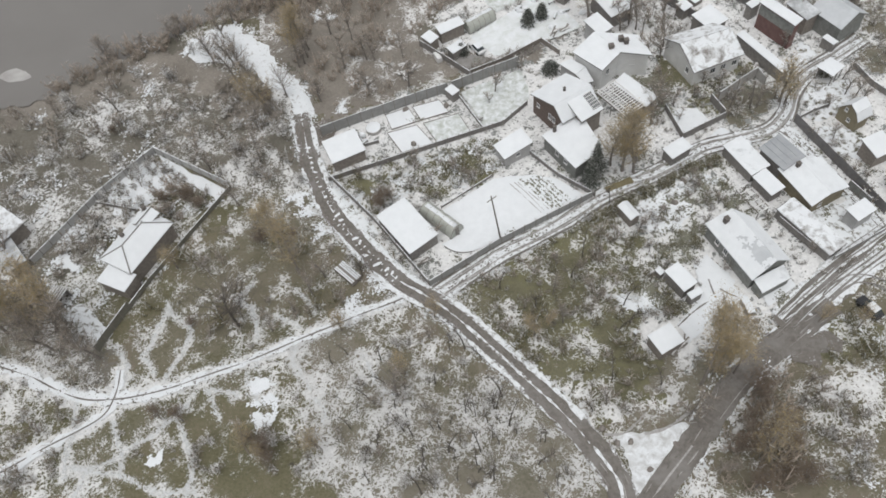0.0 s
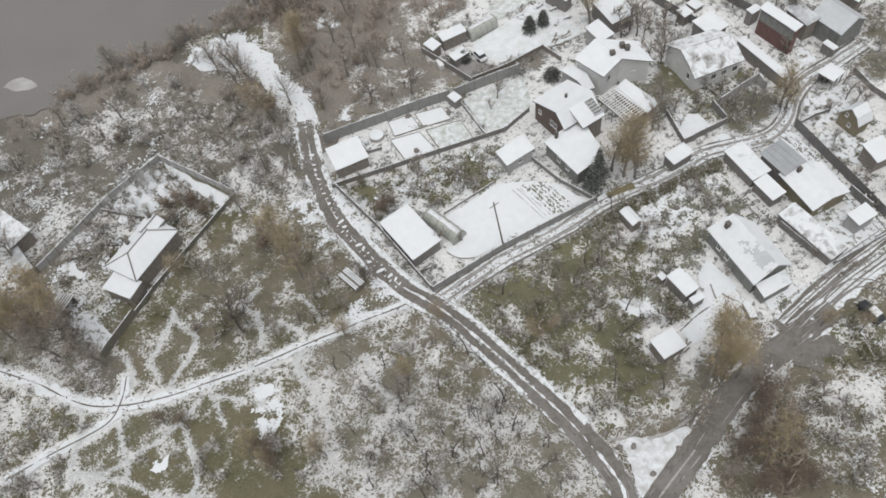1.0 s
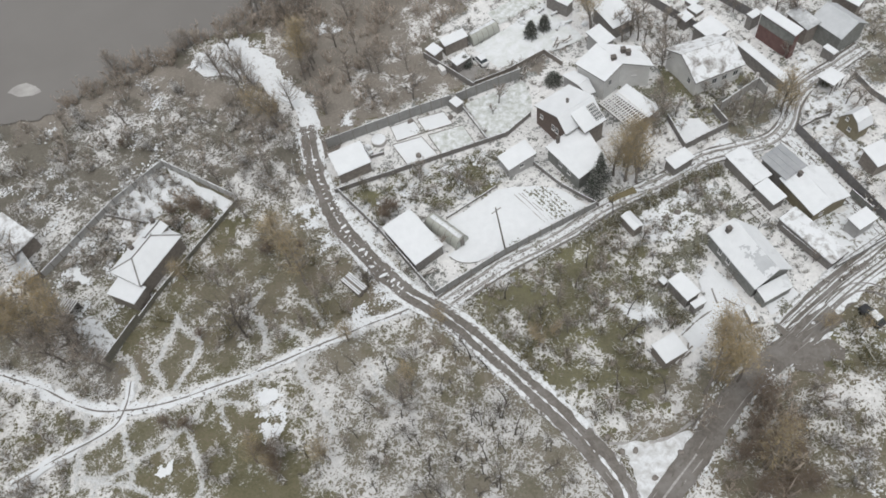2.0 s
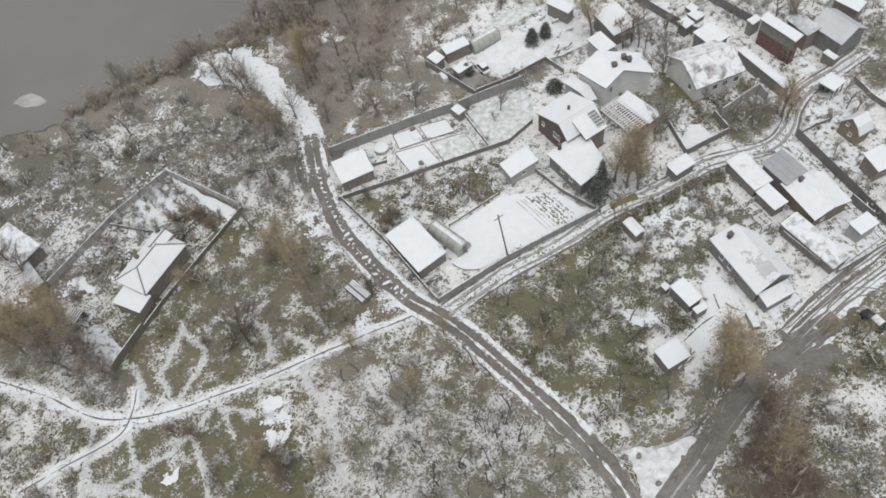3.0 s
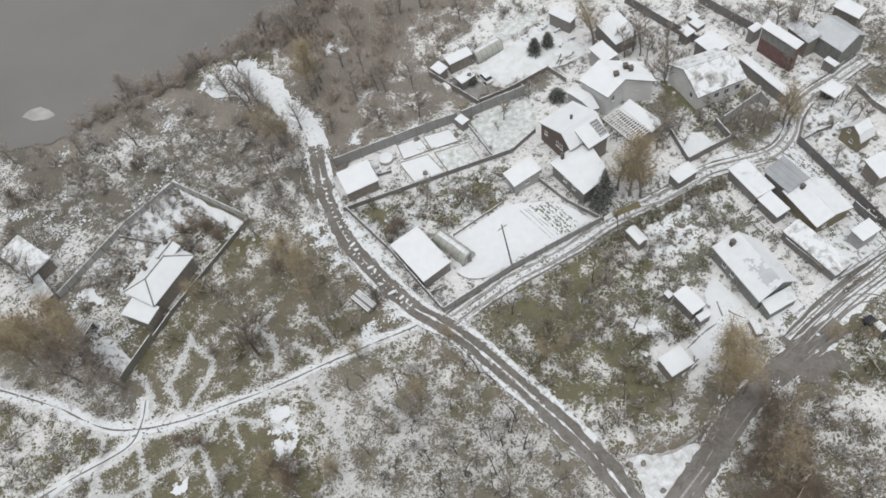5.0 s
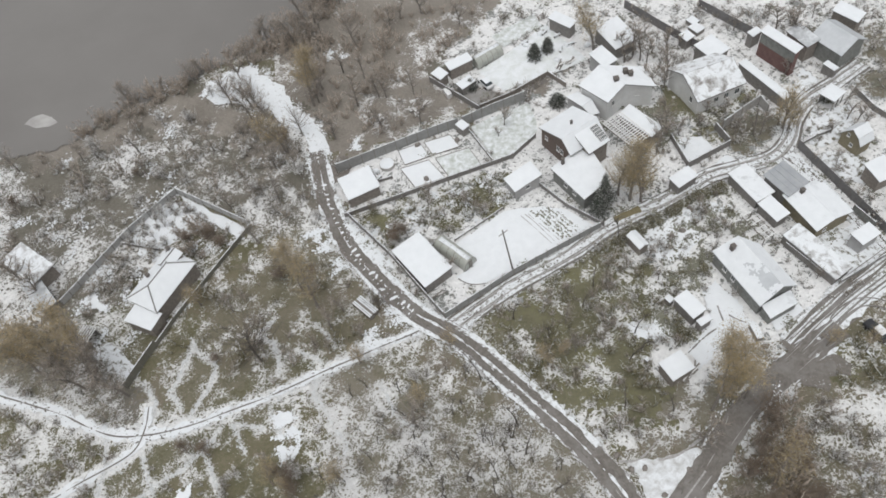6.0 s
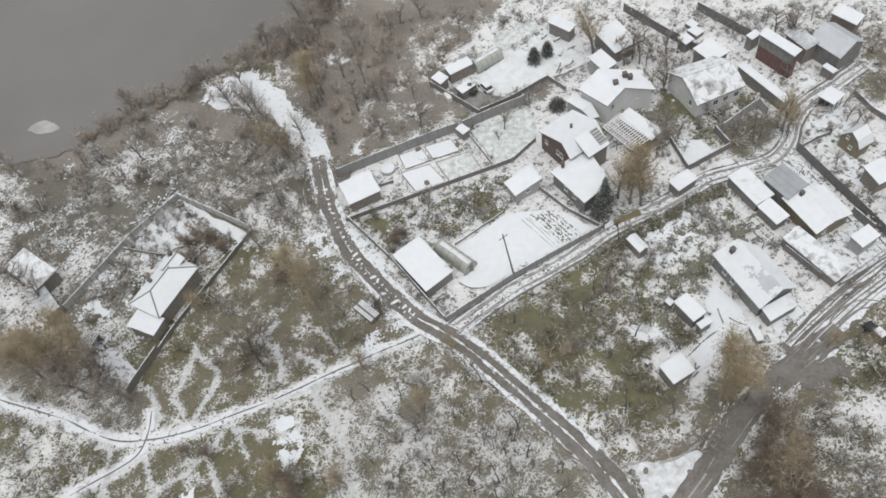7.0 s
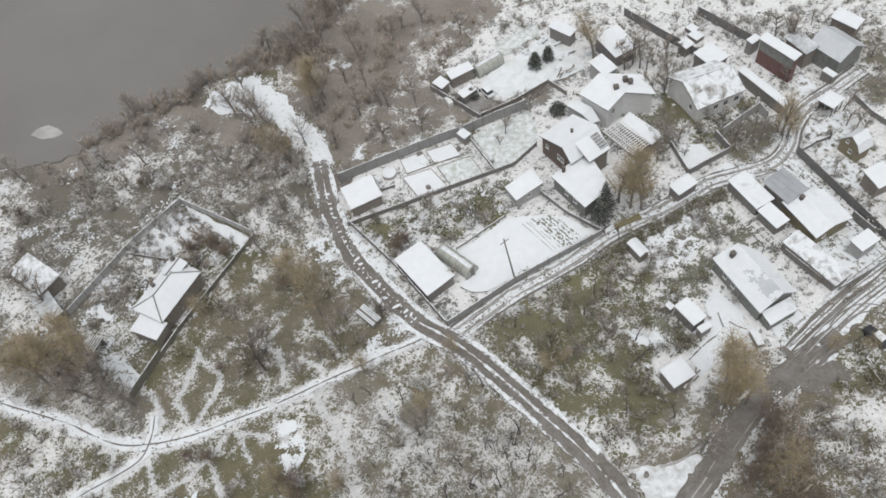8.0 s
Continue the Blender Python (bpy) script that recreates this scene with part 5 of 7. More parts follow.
roofed("house", "two-storey pale house with a wide snowy gable roof and chimneys", "house", 36.15, 100.62, 0, [[(-4.1, 6.1, 5.4), (0, 0, 5.4), (4.2, 2.9, 6.3), (0.9, 9.5, 6.3)], [(0.9, 9.5, 6.3), (4.2, 2.9, 6.3), (10.0, 1.7, 5.3), (9.2, 7.6, 5.3)]], white_wall, 0.45, windows=(((0.2, 0.5), (4.4, 3.4), 1.6, 3.6, 0.9, 1.3), ((4.4, 3.4), (9.8, 2.2), 2.4, 3.4, 0.9, 1.2)), chimneys=((2.9, 4.6, 6.0, 0.9, 0.9), (5.2, 6.2, 6.1, 0.8, 0.9), (6.0, 5.4, 6.0, 0.8, 0.9)))
house("shed", "shed with a plain snow-covered lean-to roof", "shed", 41.33, 96.52, 29.7, 3.09, 8.44, 3.0, "mono_x", 0.5, brown_wall, 0.3)
roofed("house", "white plastered house with patchy snow on its wide gable roof", "house", 51.4, 103.0, 12, [[(0, 0, 6.3), (0.2, -5.6, 3.6), (11.0, -5.4, 3.6), (10.6, -0.6, 6.3)], [(0, 0, 6.3), (10.6, -0.6, 6.3), (9.8, 3.8, 4.4), (-0.6, 4.4, 4.4)]], white_wall, 0.45, snow=patchy_snow, windows=(((0.45, -0.5), (0.6, -5.3), 2.6, 2.2, 0.9, 1.4), ((0.6, -5.15), (10.6, -4.95), 4.2, 1.9, 1.1, 1.3), ((0.6, -5.15), (10.6, -4.95), 6.4, 1.9, 1.1, 1.3), ((0.6, -5.15), (10.6, -4.95), 8.8, 1.9, 1.1, 1.3)))
house("shed", "small dark shed beside the lane with snowy roof", "shed", 44.73, 82.16, 23.4, 4.60, 2.72, 2.2, "flat", 0.3, dark_wall, 0.2)
house("house", "house with a bare grey sheet-metal roof", "house", 60.52, 76.13, 20.9, 4.46, 6.05, 3.6, "mono_x", 0.8, dark_wall, 0.35, snow=None, sheet=metal_roof, seams=4)
roofed("house", "low house with a thinly snowed gable roof and ochre end wall", "house", 64.6, 66.0, 15, [[(-3.5, -0.1, 2.9), (0, 0, 4.1), (0, 8.6, 4.1), (-3.5, 8.8, 2.9)], [(0, 0, 4.1), (4.3, 0.3, 2.9), (4.3, 7.6, 2.9), (0, 8.6, 4.1)]], yellow_wall, 0.4, snow=clean_thin, thick=0.06, chimneys=((-0.9, 7.2, 3.9, 0.6, 0.8),), windows=(((-3.1, 0.3), (3.9, 0.6), 2.0, 1.4, 0.8, 0.9),))
house("shed", "long dark shed with thin snow on its roof", "shed", 55.39, 77.88, 17.5, 3.86, 7.77, 2.2, "mono_x", 0.4, dark_wall, 0.25, snow=thin_snow)
house("shed", "dark shed with a snow-covered roof", "shed", 56.82, 71.61, 19.5, 2.80, 4.82, 2.2, "mono_x", 0.4, dark_wall, 0.25)
house("shed_row", "long low sheds under ragged snow", "shed", 60.05, 61.98, 24.1, 3.88, 11.27, 1.9, "flat", 0.3, dark_wall, 0.25, snow=patchy_snow, thick=0.2)
house("shed", "grey garden shed with a clean snowy roof", "shed", 68.44, 62.74, 21.8, 4.10, 2.71, 2.8, "flat", 0.3, grey_wall, 0.2)
roofed("house", "long house with a gabled roof of thin snow and grey sheet", "house", 51.12, 55.14, 16, [[(-4.5, -0.3, 3.2), (-0.4, 0, 5.6), (-0.4, 11.2, 5.6), (-4.5, 11.9, 3.2)], [(-0.4, 0, 5.6), (2.9, 0, 3.2), (2.9, 9.2, 3.2), (-0.4, 11.2, 5.6)]], green_wall, 0.4, snow=clean_thin, sheet=pale_sheet, thick=0.05, bare=(0.5, 0.98, 0.05, 0.46), windows=(((-4.1, 11.5), (-4.1, 0), 2.9, 1.9, 0.9, 1.3), ((-4.1, 11.5), (-4.1, 0), 5.0, 1.9, 0.9, 1.3)), chimneys=((-2.2, 10.0, 4.6, 0.7, 1.0),))
roofed("porch", "low lean-to porch with thin snow at the end of a house", "porch", 51.12, 55.14, 16, [[(-3.9, -2.4, 2.0), (1.6, -2.2, 2.0), (1.8, 0.1, 2.6), (-3.9, 0.0, 2.6)]], green_wall, 0.15, snow=thin_snow, thick=0.05)
house("shed", "small dark shed with a snow-covered flat roof", "shed", 36.87, 56.90, 23.9, 2.86, 4.61, 2.5, "flat", 0.2, dark_wall, 0.2)
house("shed", "low lean-to with a snow-covered roof", "shed", 38.16, 53.86, 20.7, 2.36, 1.21, 2.1, "flat", 0.1, dark_wall, 0.12)
house("shed", "brown shed with a snow-covered flat roof", "shed", 31.30, 47.11, 20.1, 4.22, 3.58, 2.5, "flat", 0.2, brown_wall, 0.2)
house("cabin", "small garden cabin with a snowy roof", "shed", 32.85, 71.21, 21.4, 2.04, 3.68, 2.1, "gable_y", 0.5, brown_wall, 0.2)
house("crate", "small wooden bin with a snowy lid", "bin", 34.45, 59.31, 28.6, 1.15, 1.31, 1.3, "flat", 0.05, wood_grey, 0.08)
house("crate", "long wooden bin with a snowy lid", "bin", 45.55, 50.68, 4.7, 1.11, 2.85, 1.2, "flat", 0.05, wood_grey, 0.08)
house("shed", "dark shed with a snow-covered roof", "shed", 6.53, 121.19, 35.8, 2.51, 2.89, 2.4, "flat", 0.3, brown_wall, 0.2)
house("shed", "long dark shed with a snow-covered roof", "shed", 11.0, 123.3, 19, 5.6, 2.5, 2.6, "flat", 0.3, brown_wall, 0.2)
house("carport", "carport with a snow-covered roof", "carport", 11.33, 117.39, 28.6, 3.56, 2.23, 2.1, "flat", 0.2, dark_wall, 0.2)
tall = house("house", "tall dark red house with a grey-clad upper wall and snowy roof", "house", 72.3, 106.9, 25, 1.9, 8.8, 5.9, "mono_x", 0.6, red_wall, 0.3)
RX, RY = 1.9 / 2 - 0.3, 8.8 / 2 - 0.3
part("cladding", boxes((-RX - 0.06, -RX - 0.004, -RY - 0.02, RY + 0.02, 3.3, 5.42)), green_wall, tall, "grey-green sheet cladding on the upper wall")
house("shed", "low shed with a snow-covered roof against the red house", "shed", 70.38, 113.55, 24.5, 2.69, 1.68, 3.0, "flat", 0.2, dark_wall, 0.15)
house("house", "low house with a thinly snowed sheet roof", "house", 78.0, 108.8, 18, 3.2, 6.0, 3.9, "mono_x", 0.5, brown_wall, 0.3, snow=dusted_sheet, thick=0.04)
house("house", "grey-blue house with a bare sheet-metal gabled roof", "house", 84.0, 106.3, 23.9, 7.22, 7.62, 4, "gable_y", 2.2, green_wall, 0.4, snow=None, sheet=pale_sheet, seams=0)
house("house", "house with a snowy roof at the village edge", "house", 88.91, 112.34, 38.3, 3.66, 5.55, 4, "mono_y", 0.6, brown_wall, 0.3)
house("shed", "open shed with a snow-covered roof by the lane", "shed", 77.49, 93.97, 30.8, 3.69, 3.28, 2.6, "flat", 0.1, dark_wall, 0.2, posts=True)
house("shed", "tiny shed with a snow-covered roof", "shed", 80.70, 101.28, 25.8, 1.40, 2.74, 2, "flat", 0.1, dark_wall, 0.1)
roofed("cabin", "small ochre cabin under a snowy gambrel roof", "house", 75.2, 82.6, 20, [[(0, 1.0, 3.9), (0, 0, 5.0), (3.4, 0, 5.0), (3.4, 1.0, 3.9)], [(0, 2.1, 2.4), (0, 1.0, 3.9), (3.4, 1.0, 3.9), (3.4, 2.1, 2.4)], [(0, 0, 5.0), (0, -1.6, 4.0), (3.4, -1.6, 4.0), (3.4, 0, 5.0)], [(0, -1.6, 4.0), (0, -2.5, 2.6), (3.4, -2.5, 2.6), (3.4, -1.6, 4.0)]], yellow_wall, 0.25, windows=(((0.25, 2.0), (0.25, -2.4), 1.5, 3.2, 0.6, 0.8), ((0.25, 2.0), (0.25, -2.4), 2.6, 1.5, 0.7, 0.8)))
house("house", "house with a broad snow-covered roof", "house", 76.83, 74.45, 15.3, 4.29, 4.12, 3, "mono_y", 0.7, brown_wall, 0.35)
house("barn", "barn with a steep snow-covered roof", "barn", 44.15, 121.27, 20.0, 5.96, 7.44, 3, "mono_y", 0.8, dark_wall, 0.3)
house("shed", "dark shed with a snow-covered roof", "shed", 34.70, 128.99, 40.4, 2.67, 5.79, 3, "flat", 0.3, dark_wall, 0.3)
house("shed", "long shed with a snow-covered roof", "shed", 60.62, 111.27, 23.9, 4.78, 5.26, 3.5, "flat", 0.3, dark_wall, 0.3)
house("shed", "shed with a snow-covered roof", "shed", 57.69, 117.08, 25.7, 2.39, 2.41, 2.4, "flat", 0.3, dark_wall, 0.3)
house("cold_frame", "low wooden cold frame under a flat sheet of snow", "cold frame", 61.27, 120.60, 26.9, 2.33, 2.70, 0.8, "flat", 0.05, wood_grey, 0.08, group="cold frames")
house("cold_frame", "low wooden cold frame under a flat sheet of snow", "cold frame", 61.33, 123.00, 25.8, 1.96, 2.28, 0.8, "flat", 0.05, wood_grey, 0.08, group="cold frames")
house("cold_frame", "low wooden cold frame under a flat sheet of snow", "cold frame", 84.29, 106.80, 22.9, 1.99, 1.83, 0.8, "flat", 0.05, wood_grey, 0.08, group="cold frames")
house("outbuilding", "pale outbuilding with a snowy roof", "outbuilding", 39.25, 114.31, 21.2, 3.28, 5.34, 4, "mono_x", 0.5, grey_wall, 0.3)
house("shed_row", "long narrow shed with a snow-covered roof", "shed", 67.33, 100.92, 20.7, 1.80, 12.52, 2.5, "flat", 0.2, dark_wall, 0.15)
lodge = house("house", "brown house with a snowy hipped roof and dark ridges", "house", -50.63, 82.54, 53.1, 11.62, 7.17, 3.6, "hip", 2.0, brown_wall, 0.45, chimneys=((5.3, 1.9, 4.4, 0.6, 1.4), (-0.6, 2.2, 4.2, 0.6, 0.9)))
house("porch", "low porch with a snow-covered roof", "porch", -53.9, 75.9, 57.6, 3.6, 5.9, 3.0, "flat", 0.2, brown_wall, 0.25)
house("house", "house with ragged snow on its broad roof", "house", -77.15, 93.30, 46.0, 5.12, 10.05, 3, "flat", 0.4, brown_wall, 0.35, snow=patchy_snow)
house("shed", "low shed under ragged snow", "shed", -74.74, 86.75, 32.7, 3.48, 9.35, 2.2, "flat", 0.2, dark_wall, 0.25, snow=dusted_sheet)


def ridges(ob, L, W, z, rise):
    """Dark ridge sheets on the snowy hipped roof."""
    k, t = L / 2 - W / 2 * 0.9, z + rise + 0.1
    for a, b in (((-k, 0, t), (k, 0, t)), ((-L / 2, -W / 2, z + 0.1), (-k, 0, t)), ((-L / 2, W / 2, z + 0.1), (-k, 0, t)), ((L / 2, -W / 2, z + 0.1), (k, 0, t)), ((L / 2, W / 2, z + 0.1), (k, 0, t))):
        part("ridge", tube(bmesh.new(), a, b, 0.13, 0.13, 6), roof_edge, ob, "dark ridge capping")


ridges(lodge, 11.6, 7.2, 3.6, 2.0)


def gablet(ob, x0, x1, y, half, z, drop):
    """A small gabled end that carries the ridge on over the hip."""
    for side in (-1, 1):
        bm = bmesh.new()
        prism(bm, [Vector(p) for p in ((x0, y, z), (x1, y, z), (x1, y + side * half, z - drop), (x0, y + side * half, z - drop))], 0.12)
        part("gablet_roof", bm, snow_mat, ob, "snow on the small gable")
    bm = bmesh.new()
    prism(bm, [Vector(p) for p in ((x0, y - half * 0.9, z - drop), (x1 - 0.3, y - half * 0.9, z - drop), (x1 - 0.3, y + half * 0.9, z - drop), (x0, y + half * 0.9, z - drop))], 1.0)
    face = [bm.verts.new((x1 - 0.3, y + u, w)) for u, w in ((-half * 0.9, z - drop), (half * 0.9, z - drop), (0, z - 0.1))]
    bm.faces.new(face)
    part("gablet_wall", bm, brown_wall, ob)
    part("ridge", tube(bmesh.new(), (x0 - 0.3, y, z + 0.06), (x1, y, z + 0.06), 0.12, 0.12, 6), roof_edge, ob, "dark ridge capping")


gablet(lodge, 2.0, 5.9, 0.6, 1.5, 5.72, 0.8)


def pergola(label, cx, cy, ang, L, W, z, n, m, deck=False):
    ob = tagged(empty("pergola", cx, cy, 0, ang), label, "pergola")
    for x in (-L / 2 + 0.1, L / 2 - 0.1):
        for y in np.linspace(-W / 2 + 0.1, W / 2 - 0.1, max(2, int(W / 2.5))):
            part("post", boxes((x - 0.06, x + 0.06, y - 0.06, y + 0.06, -0.1, z)), wood_grey, ob)
    if deck:
        part("deck", boxes((-L / 2 + 0.1, L / 2 - 0.1, -W / 2 + 0.1, W / 2 - 0.1, z - 0.2, z - 0.14)), fence_dark, ob, "dark boarding under the slats")
        part("back_wall", boxes((L / 2 - 0.2, L / 2 - 0.12, -W / 2, W / 2, -0.1, z - 0.21)), fence_dark, ob, "dark boarded side")
    for y in np.linspace(-W / 2, W / 2, n):
        part("rafter", boxes((-L / 2, L / 2, y - 0.05, y + 0.05, z, z + 0.14), (-L / 2, L / 2, y - 0.09, y + 0.09, z + 0.142, z + 0.22)), [frame_white], ob, "rafter topped with snow")
    for x in np.linspace(-L / 2, L / 2, m) if m > 4 else ():
        part("batten", boxes((x - 0.08, x + 0.08, -W / 2, W / 2, z + 0.223, z + 0.33)), frame_white, ob, "batten topped with snow")
    for x in np.linspace(-L / 2, L / 2, m):
        part("beam", boxes((x - 0.05, x + 0.05, -W / 2, W / 2, z - 0.13, z - 0.003)), wood_grey, ob)
    return ob


pergola("open wooden pergola with snow on its slats", 38.20, 95.13, 26.0, 4.48, 7.79, 3.0, 15, 5)
pergola("small lattice pergola with snow on its slats", -64.97, 74.93, 60.1, 4.25, 2.49, 2.2, 6, 3, True)
pergola("bare greenhouse frame without its film", 53.34, 69.34, 19.0, 2.22, 5.65, 1.8, 6, 3)


def lumber(cx, cy, ang, L, W, z):
    ob = tagged(empty("plank_stack", cx, cy, 0, ang), "stack of grey planks under stripes of snow", "planks")
    for layer in range(3):
        for k in range(6):
            x = -L / 2 + (k + 0.5) * L / 6
            part("plank", boxes((x - 0.14, x + 0.14, -W / 2 + random.uniform(0, 0.5), W / 2 - random.uniform(0, 0.5), 0.02 + layer * 0.3, 0.28 + layer * 0.3)), wood_grey, ob)
            if layer == 2 and k != 2:
                bm = snow_sheet(bmesh.new(), [(x - 0.13, -W / 2 + 0.3, 0.885), (x + 0.13, -W / 2 + 0.3, 0.885), (x + 0.13, W / 2 - 0.4, 0.885), (x - 0.13, W / 2 - 0.4, 0.885)], 0.06, k, 0.03)
                part("snow_strip", bm, snow_mat, ob, "strip of snow on a plank")


lumber(-15.41, 70.16, 37.1, 2.14, 5.20, 1.0)


def greenhouse(a, b, width, height, label):
    ax, ay = a
    L = math.dist(a, b)
    ob = tagged(empty("greenhouse", (a[0] + b[0]) / 2, (a[1] + b[1]) / 2, 0, math.degrees(math.atan2(b[1] - a[1], b[0] - a[0]))), label, "greenhouse")
    n, arc = 12, 14
    prof = [(-width / 2 * math.cos(math.pi * k / arc), height * math.sin(math.pi * k / arc) ** 0.75) for k in range(arc + 1)]
    bm = bmesh.new()
    rows = [[bm.verts.new((x, y, z)) for y, z in prof] for x in np.linspace(-L / 2, L / 2, n)]
    for r, s in zip(rows, rows[1:]):
        for j in range(arc):
            bm.faces.new((r[j], r[j + 1], s[j + 1], s[j]))
    for r in (rows[0], rows[-1]):
        bm.faces.new(r)
    part("cover", bm, film_pc, ob, "dull translucent arched cover", smooth=False)
    for x in np.linspace(-L / 2 - 0.02, L / 2 + 0.02, 6):
        bm = bmesh.new()
        for (y0, z0), (y1, z1) in zip(prof, prof[1:]):
            tube(bm, (x, y0 * 1.01, z0 + 0.02), (x, y1 * 1.01, z1 + 0.02), 0.04, 0.04, 4)
        part("hoop", bm, wood_grey, ob)
    part("door", boxes((L / 2 + 0.01, L / 2 + 0.06, -0.45, 0.45, 0.02, 1.8)), wood_grey, ob, "framed greenhouse door")
    bm = bmesh.new()
    snow_sheet(bm, [(-L / 2 + 0.2, -0.45, height * 0.99), (L / 2 - 0.2, -0.45, height * 0.99), (L / 2 - 0.2, 0.45, height * 0.99), (-L / 2 + 0.2, 0.45, height * 0.99)], 0.03, 5, 0.3)
    part("snow_cover", bm, thin_snow, ob, "thin snow along the crown of the arch", smooth=True)


GH, GH2 = [(-0.6, 80.4), (4.0, 74.3)], [(14.3, 124.0), (20.3, 126.8)]
greenhouse(GH[0], GH[1], 2.9, 2.2, "arched polycarbonate greenhouse with thin snow")
greenhouse(GH2[0], GH2[1], 2.9, 2.2, "arched polycarbonate greenhouse covered in snow")

# ---- garden beds ----
def bed_frame(pts):
    ox, oy = pts[0]
    ob = tagged(empty("garden_bed", ox, oy), "square garden bed edged with dark boards under snow", "garden bed", "garden beds")
    for a, b in zip(pts, pts[1:] + pts[:1]):
        d = math.dist(a, b)
        bm = boxes((0.05, d - 0.05, -0.04, 0.04, -0.05, 0.16))
        bmesh.ops.transform(bm, matrix=pose(a[0] - ox, a[1] - oy, 0, 0, 0, math.degrees(math.atan2(b[1] - a[1], b[0] - a[0]))), verts=bm.verts)
        part("edge_board", bm, wood_grey, ob)


for q in ([(-5.0, 104.6), (-0.4, 105.5), (0.9, 101.5), (-4.2, 100.6)], [(0.4, 105.4), (5.8, 106.0), (7.1, 102.4), (1.6, 101.6)], [(-5.2, 99.9), (0.6, 100.6), (3.0, 95.4), (-3.0, 94.4)], [(1.9, 100.7), (8.8, 101.6), (10.3, 96.7), (3.8, 95.2)]):
    bed_frame(q)

# ---- fences and walls ----
fence("dark green sheet fence along the estate", [(-52.4, 71.5), (-49.4, 75.9), (-35.1, 93.3)], 1.2, fence_green)
fence("tall dark green sheet fence at the gate of the estate", [(-57.3, 64.2), (-52.4, 71.5)], 2.1, fence_green)
fence("grey sheet fence round the estate", [(-35.1, 93.3), (-49.9, 105.6)], 2.0, fence_pale)
fence("grey sheet fence round the estate", [(-49.9, 105.6), (-58.9, 98.1), (-70.7, 84.3)], 1.7, fence_pale)
fence("long grey sheet fence along the woods", [(-17.5, 102.2), (-9.6, 104.0), (1.5, 106.5), (7.8, 107.6)], 2.6, fence_grey)
fence("long grey sheet fence along the woods", [(8.7, 107.7), (15.1, 109.4), (22.7, 111.2)], 2.6, fence_grey)
fence("dark board fence between gardens", [(-17.0, 90.8), (-7.7, 92.4), (3.5, 94.4), (16.6, 96.7), (22.0, 100.6)], 1.3, fence_dark)
fence("dark board fence along the road", [(-16.8, 91.4), (-9.8, 80.0), (-2.3, 65.3)], 1.6, fence_dark)
fence("grey sheet fence along the lane", [(-2.2, 65.0), (11.0, 70.8), (28.1, 76.7)], 1.8, fence_grey)
fence("low dark fence beside a garden path", [(17.2, 93.0), (23.5, 82.6), (28.7, 76.8)], 1.1, fence_dark)
fence("low dark fence between lawns", [(9.5, 106.1), (12.7, 96.5)], 0.9, fence_dark)
fence("dark board fence along a yard", [(4.3, 122.0), (8.4, 116.6), (12.9, 110.4)], 1.6, fence_dark)
fence("brown board fence behind a lawn", [(12.9, 111.2), (20.0, 113.0), (28.4, 116.6), (31.1, 112.2)], 1.3, brown_wall)
fence("tall dark fence along the lane", [(67.4, 85.1), (68.1, 82.4), (70.9, 72.3), (73.4, 63.0)], 2.2, fence_black, snow=False)
fence("tall dark fence between plots", [(49.4, 132.2), (55.3, 121.8), (60.0, 114.4)], 2.2, fence_black, snow=False)
fence("tall dark fence between plots", [(64.2, 127.5), (68.2, 120.6), (72.0, 114.3)], 2.2, fence_black, snow=False)
fence("dark fence round a snowy yard", [(47.0, 85.6), (56.1, 88.7)], 1.8, fence_dark)
fence("dark fence round a snowy yard", [(46.4, 93.4), (47.1, 85.8)], 1.6, fence_dark)
fence("grey-green fence beside a shed", [(70.2, 69.4), (71.8, 65.0)], 1.8, green_wall)
fence("bare concrete wall round an overgrown garden", [(56.2, 92.9), (60.8, 95.3), (65.1, 97.3), (65.5, 94.4)], 2.5, concrete)
fence("dark metal gate leaves in a garden wall", [(55.0, 93.4), (56.0, 89.0)], 2.0, fence_dark)
fence("low pale fence along the road", [(61.7, 56.2), (67.0, 58.0), (71.8, 59.7)], 1.2, fence_grey)
fence("dark board fence behind sheds", [(54.0, 81.7), (55.9, 73.7)], 1.5, fence_dark)
fence("dark board fence behind sheds", [(56.4, 65.2), (59.6, 58.3)], 1.5, fence_dark)
fence("dark board fence beside a garden", [(83.0, 95.4), (84.0, 90.0), (85.8, 86.4)], 1.4, fence_dark)
fence("low dark fence beside a garden", [(68.4, 85.4), (71.7, 86.5), (74.8, 87.1)], 0.9, fence_dark)
fence("low dark fence across the estate", [(-60.5, 95.6), (-52.7, 92.0)], 0.9, fence_dark)
fence("low rail fence beside a garden shed", [(-11.3, 102.0), (-9.6, 97.6), (-7.0, 97.9)], 0.8, fence_dark)
fence("low weathered fence along a snowy yard", [(2.2, 80.3), (12.2, 85.2)], 0.6, wood_grey)


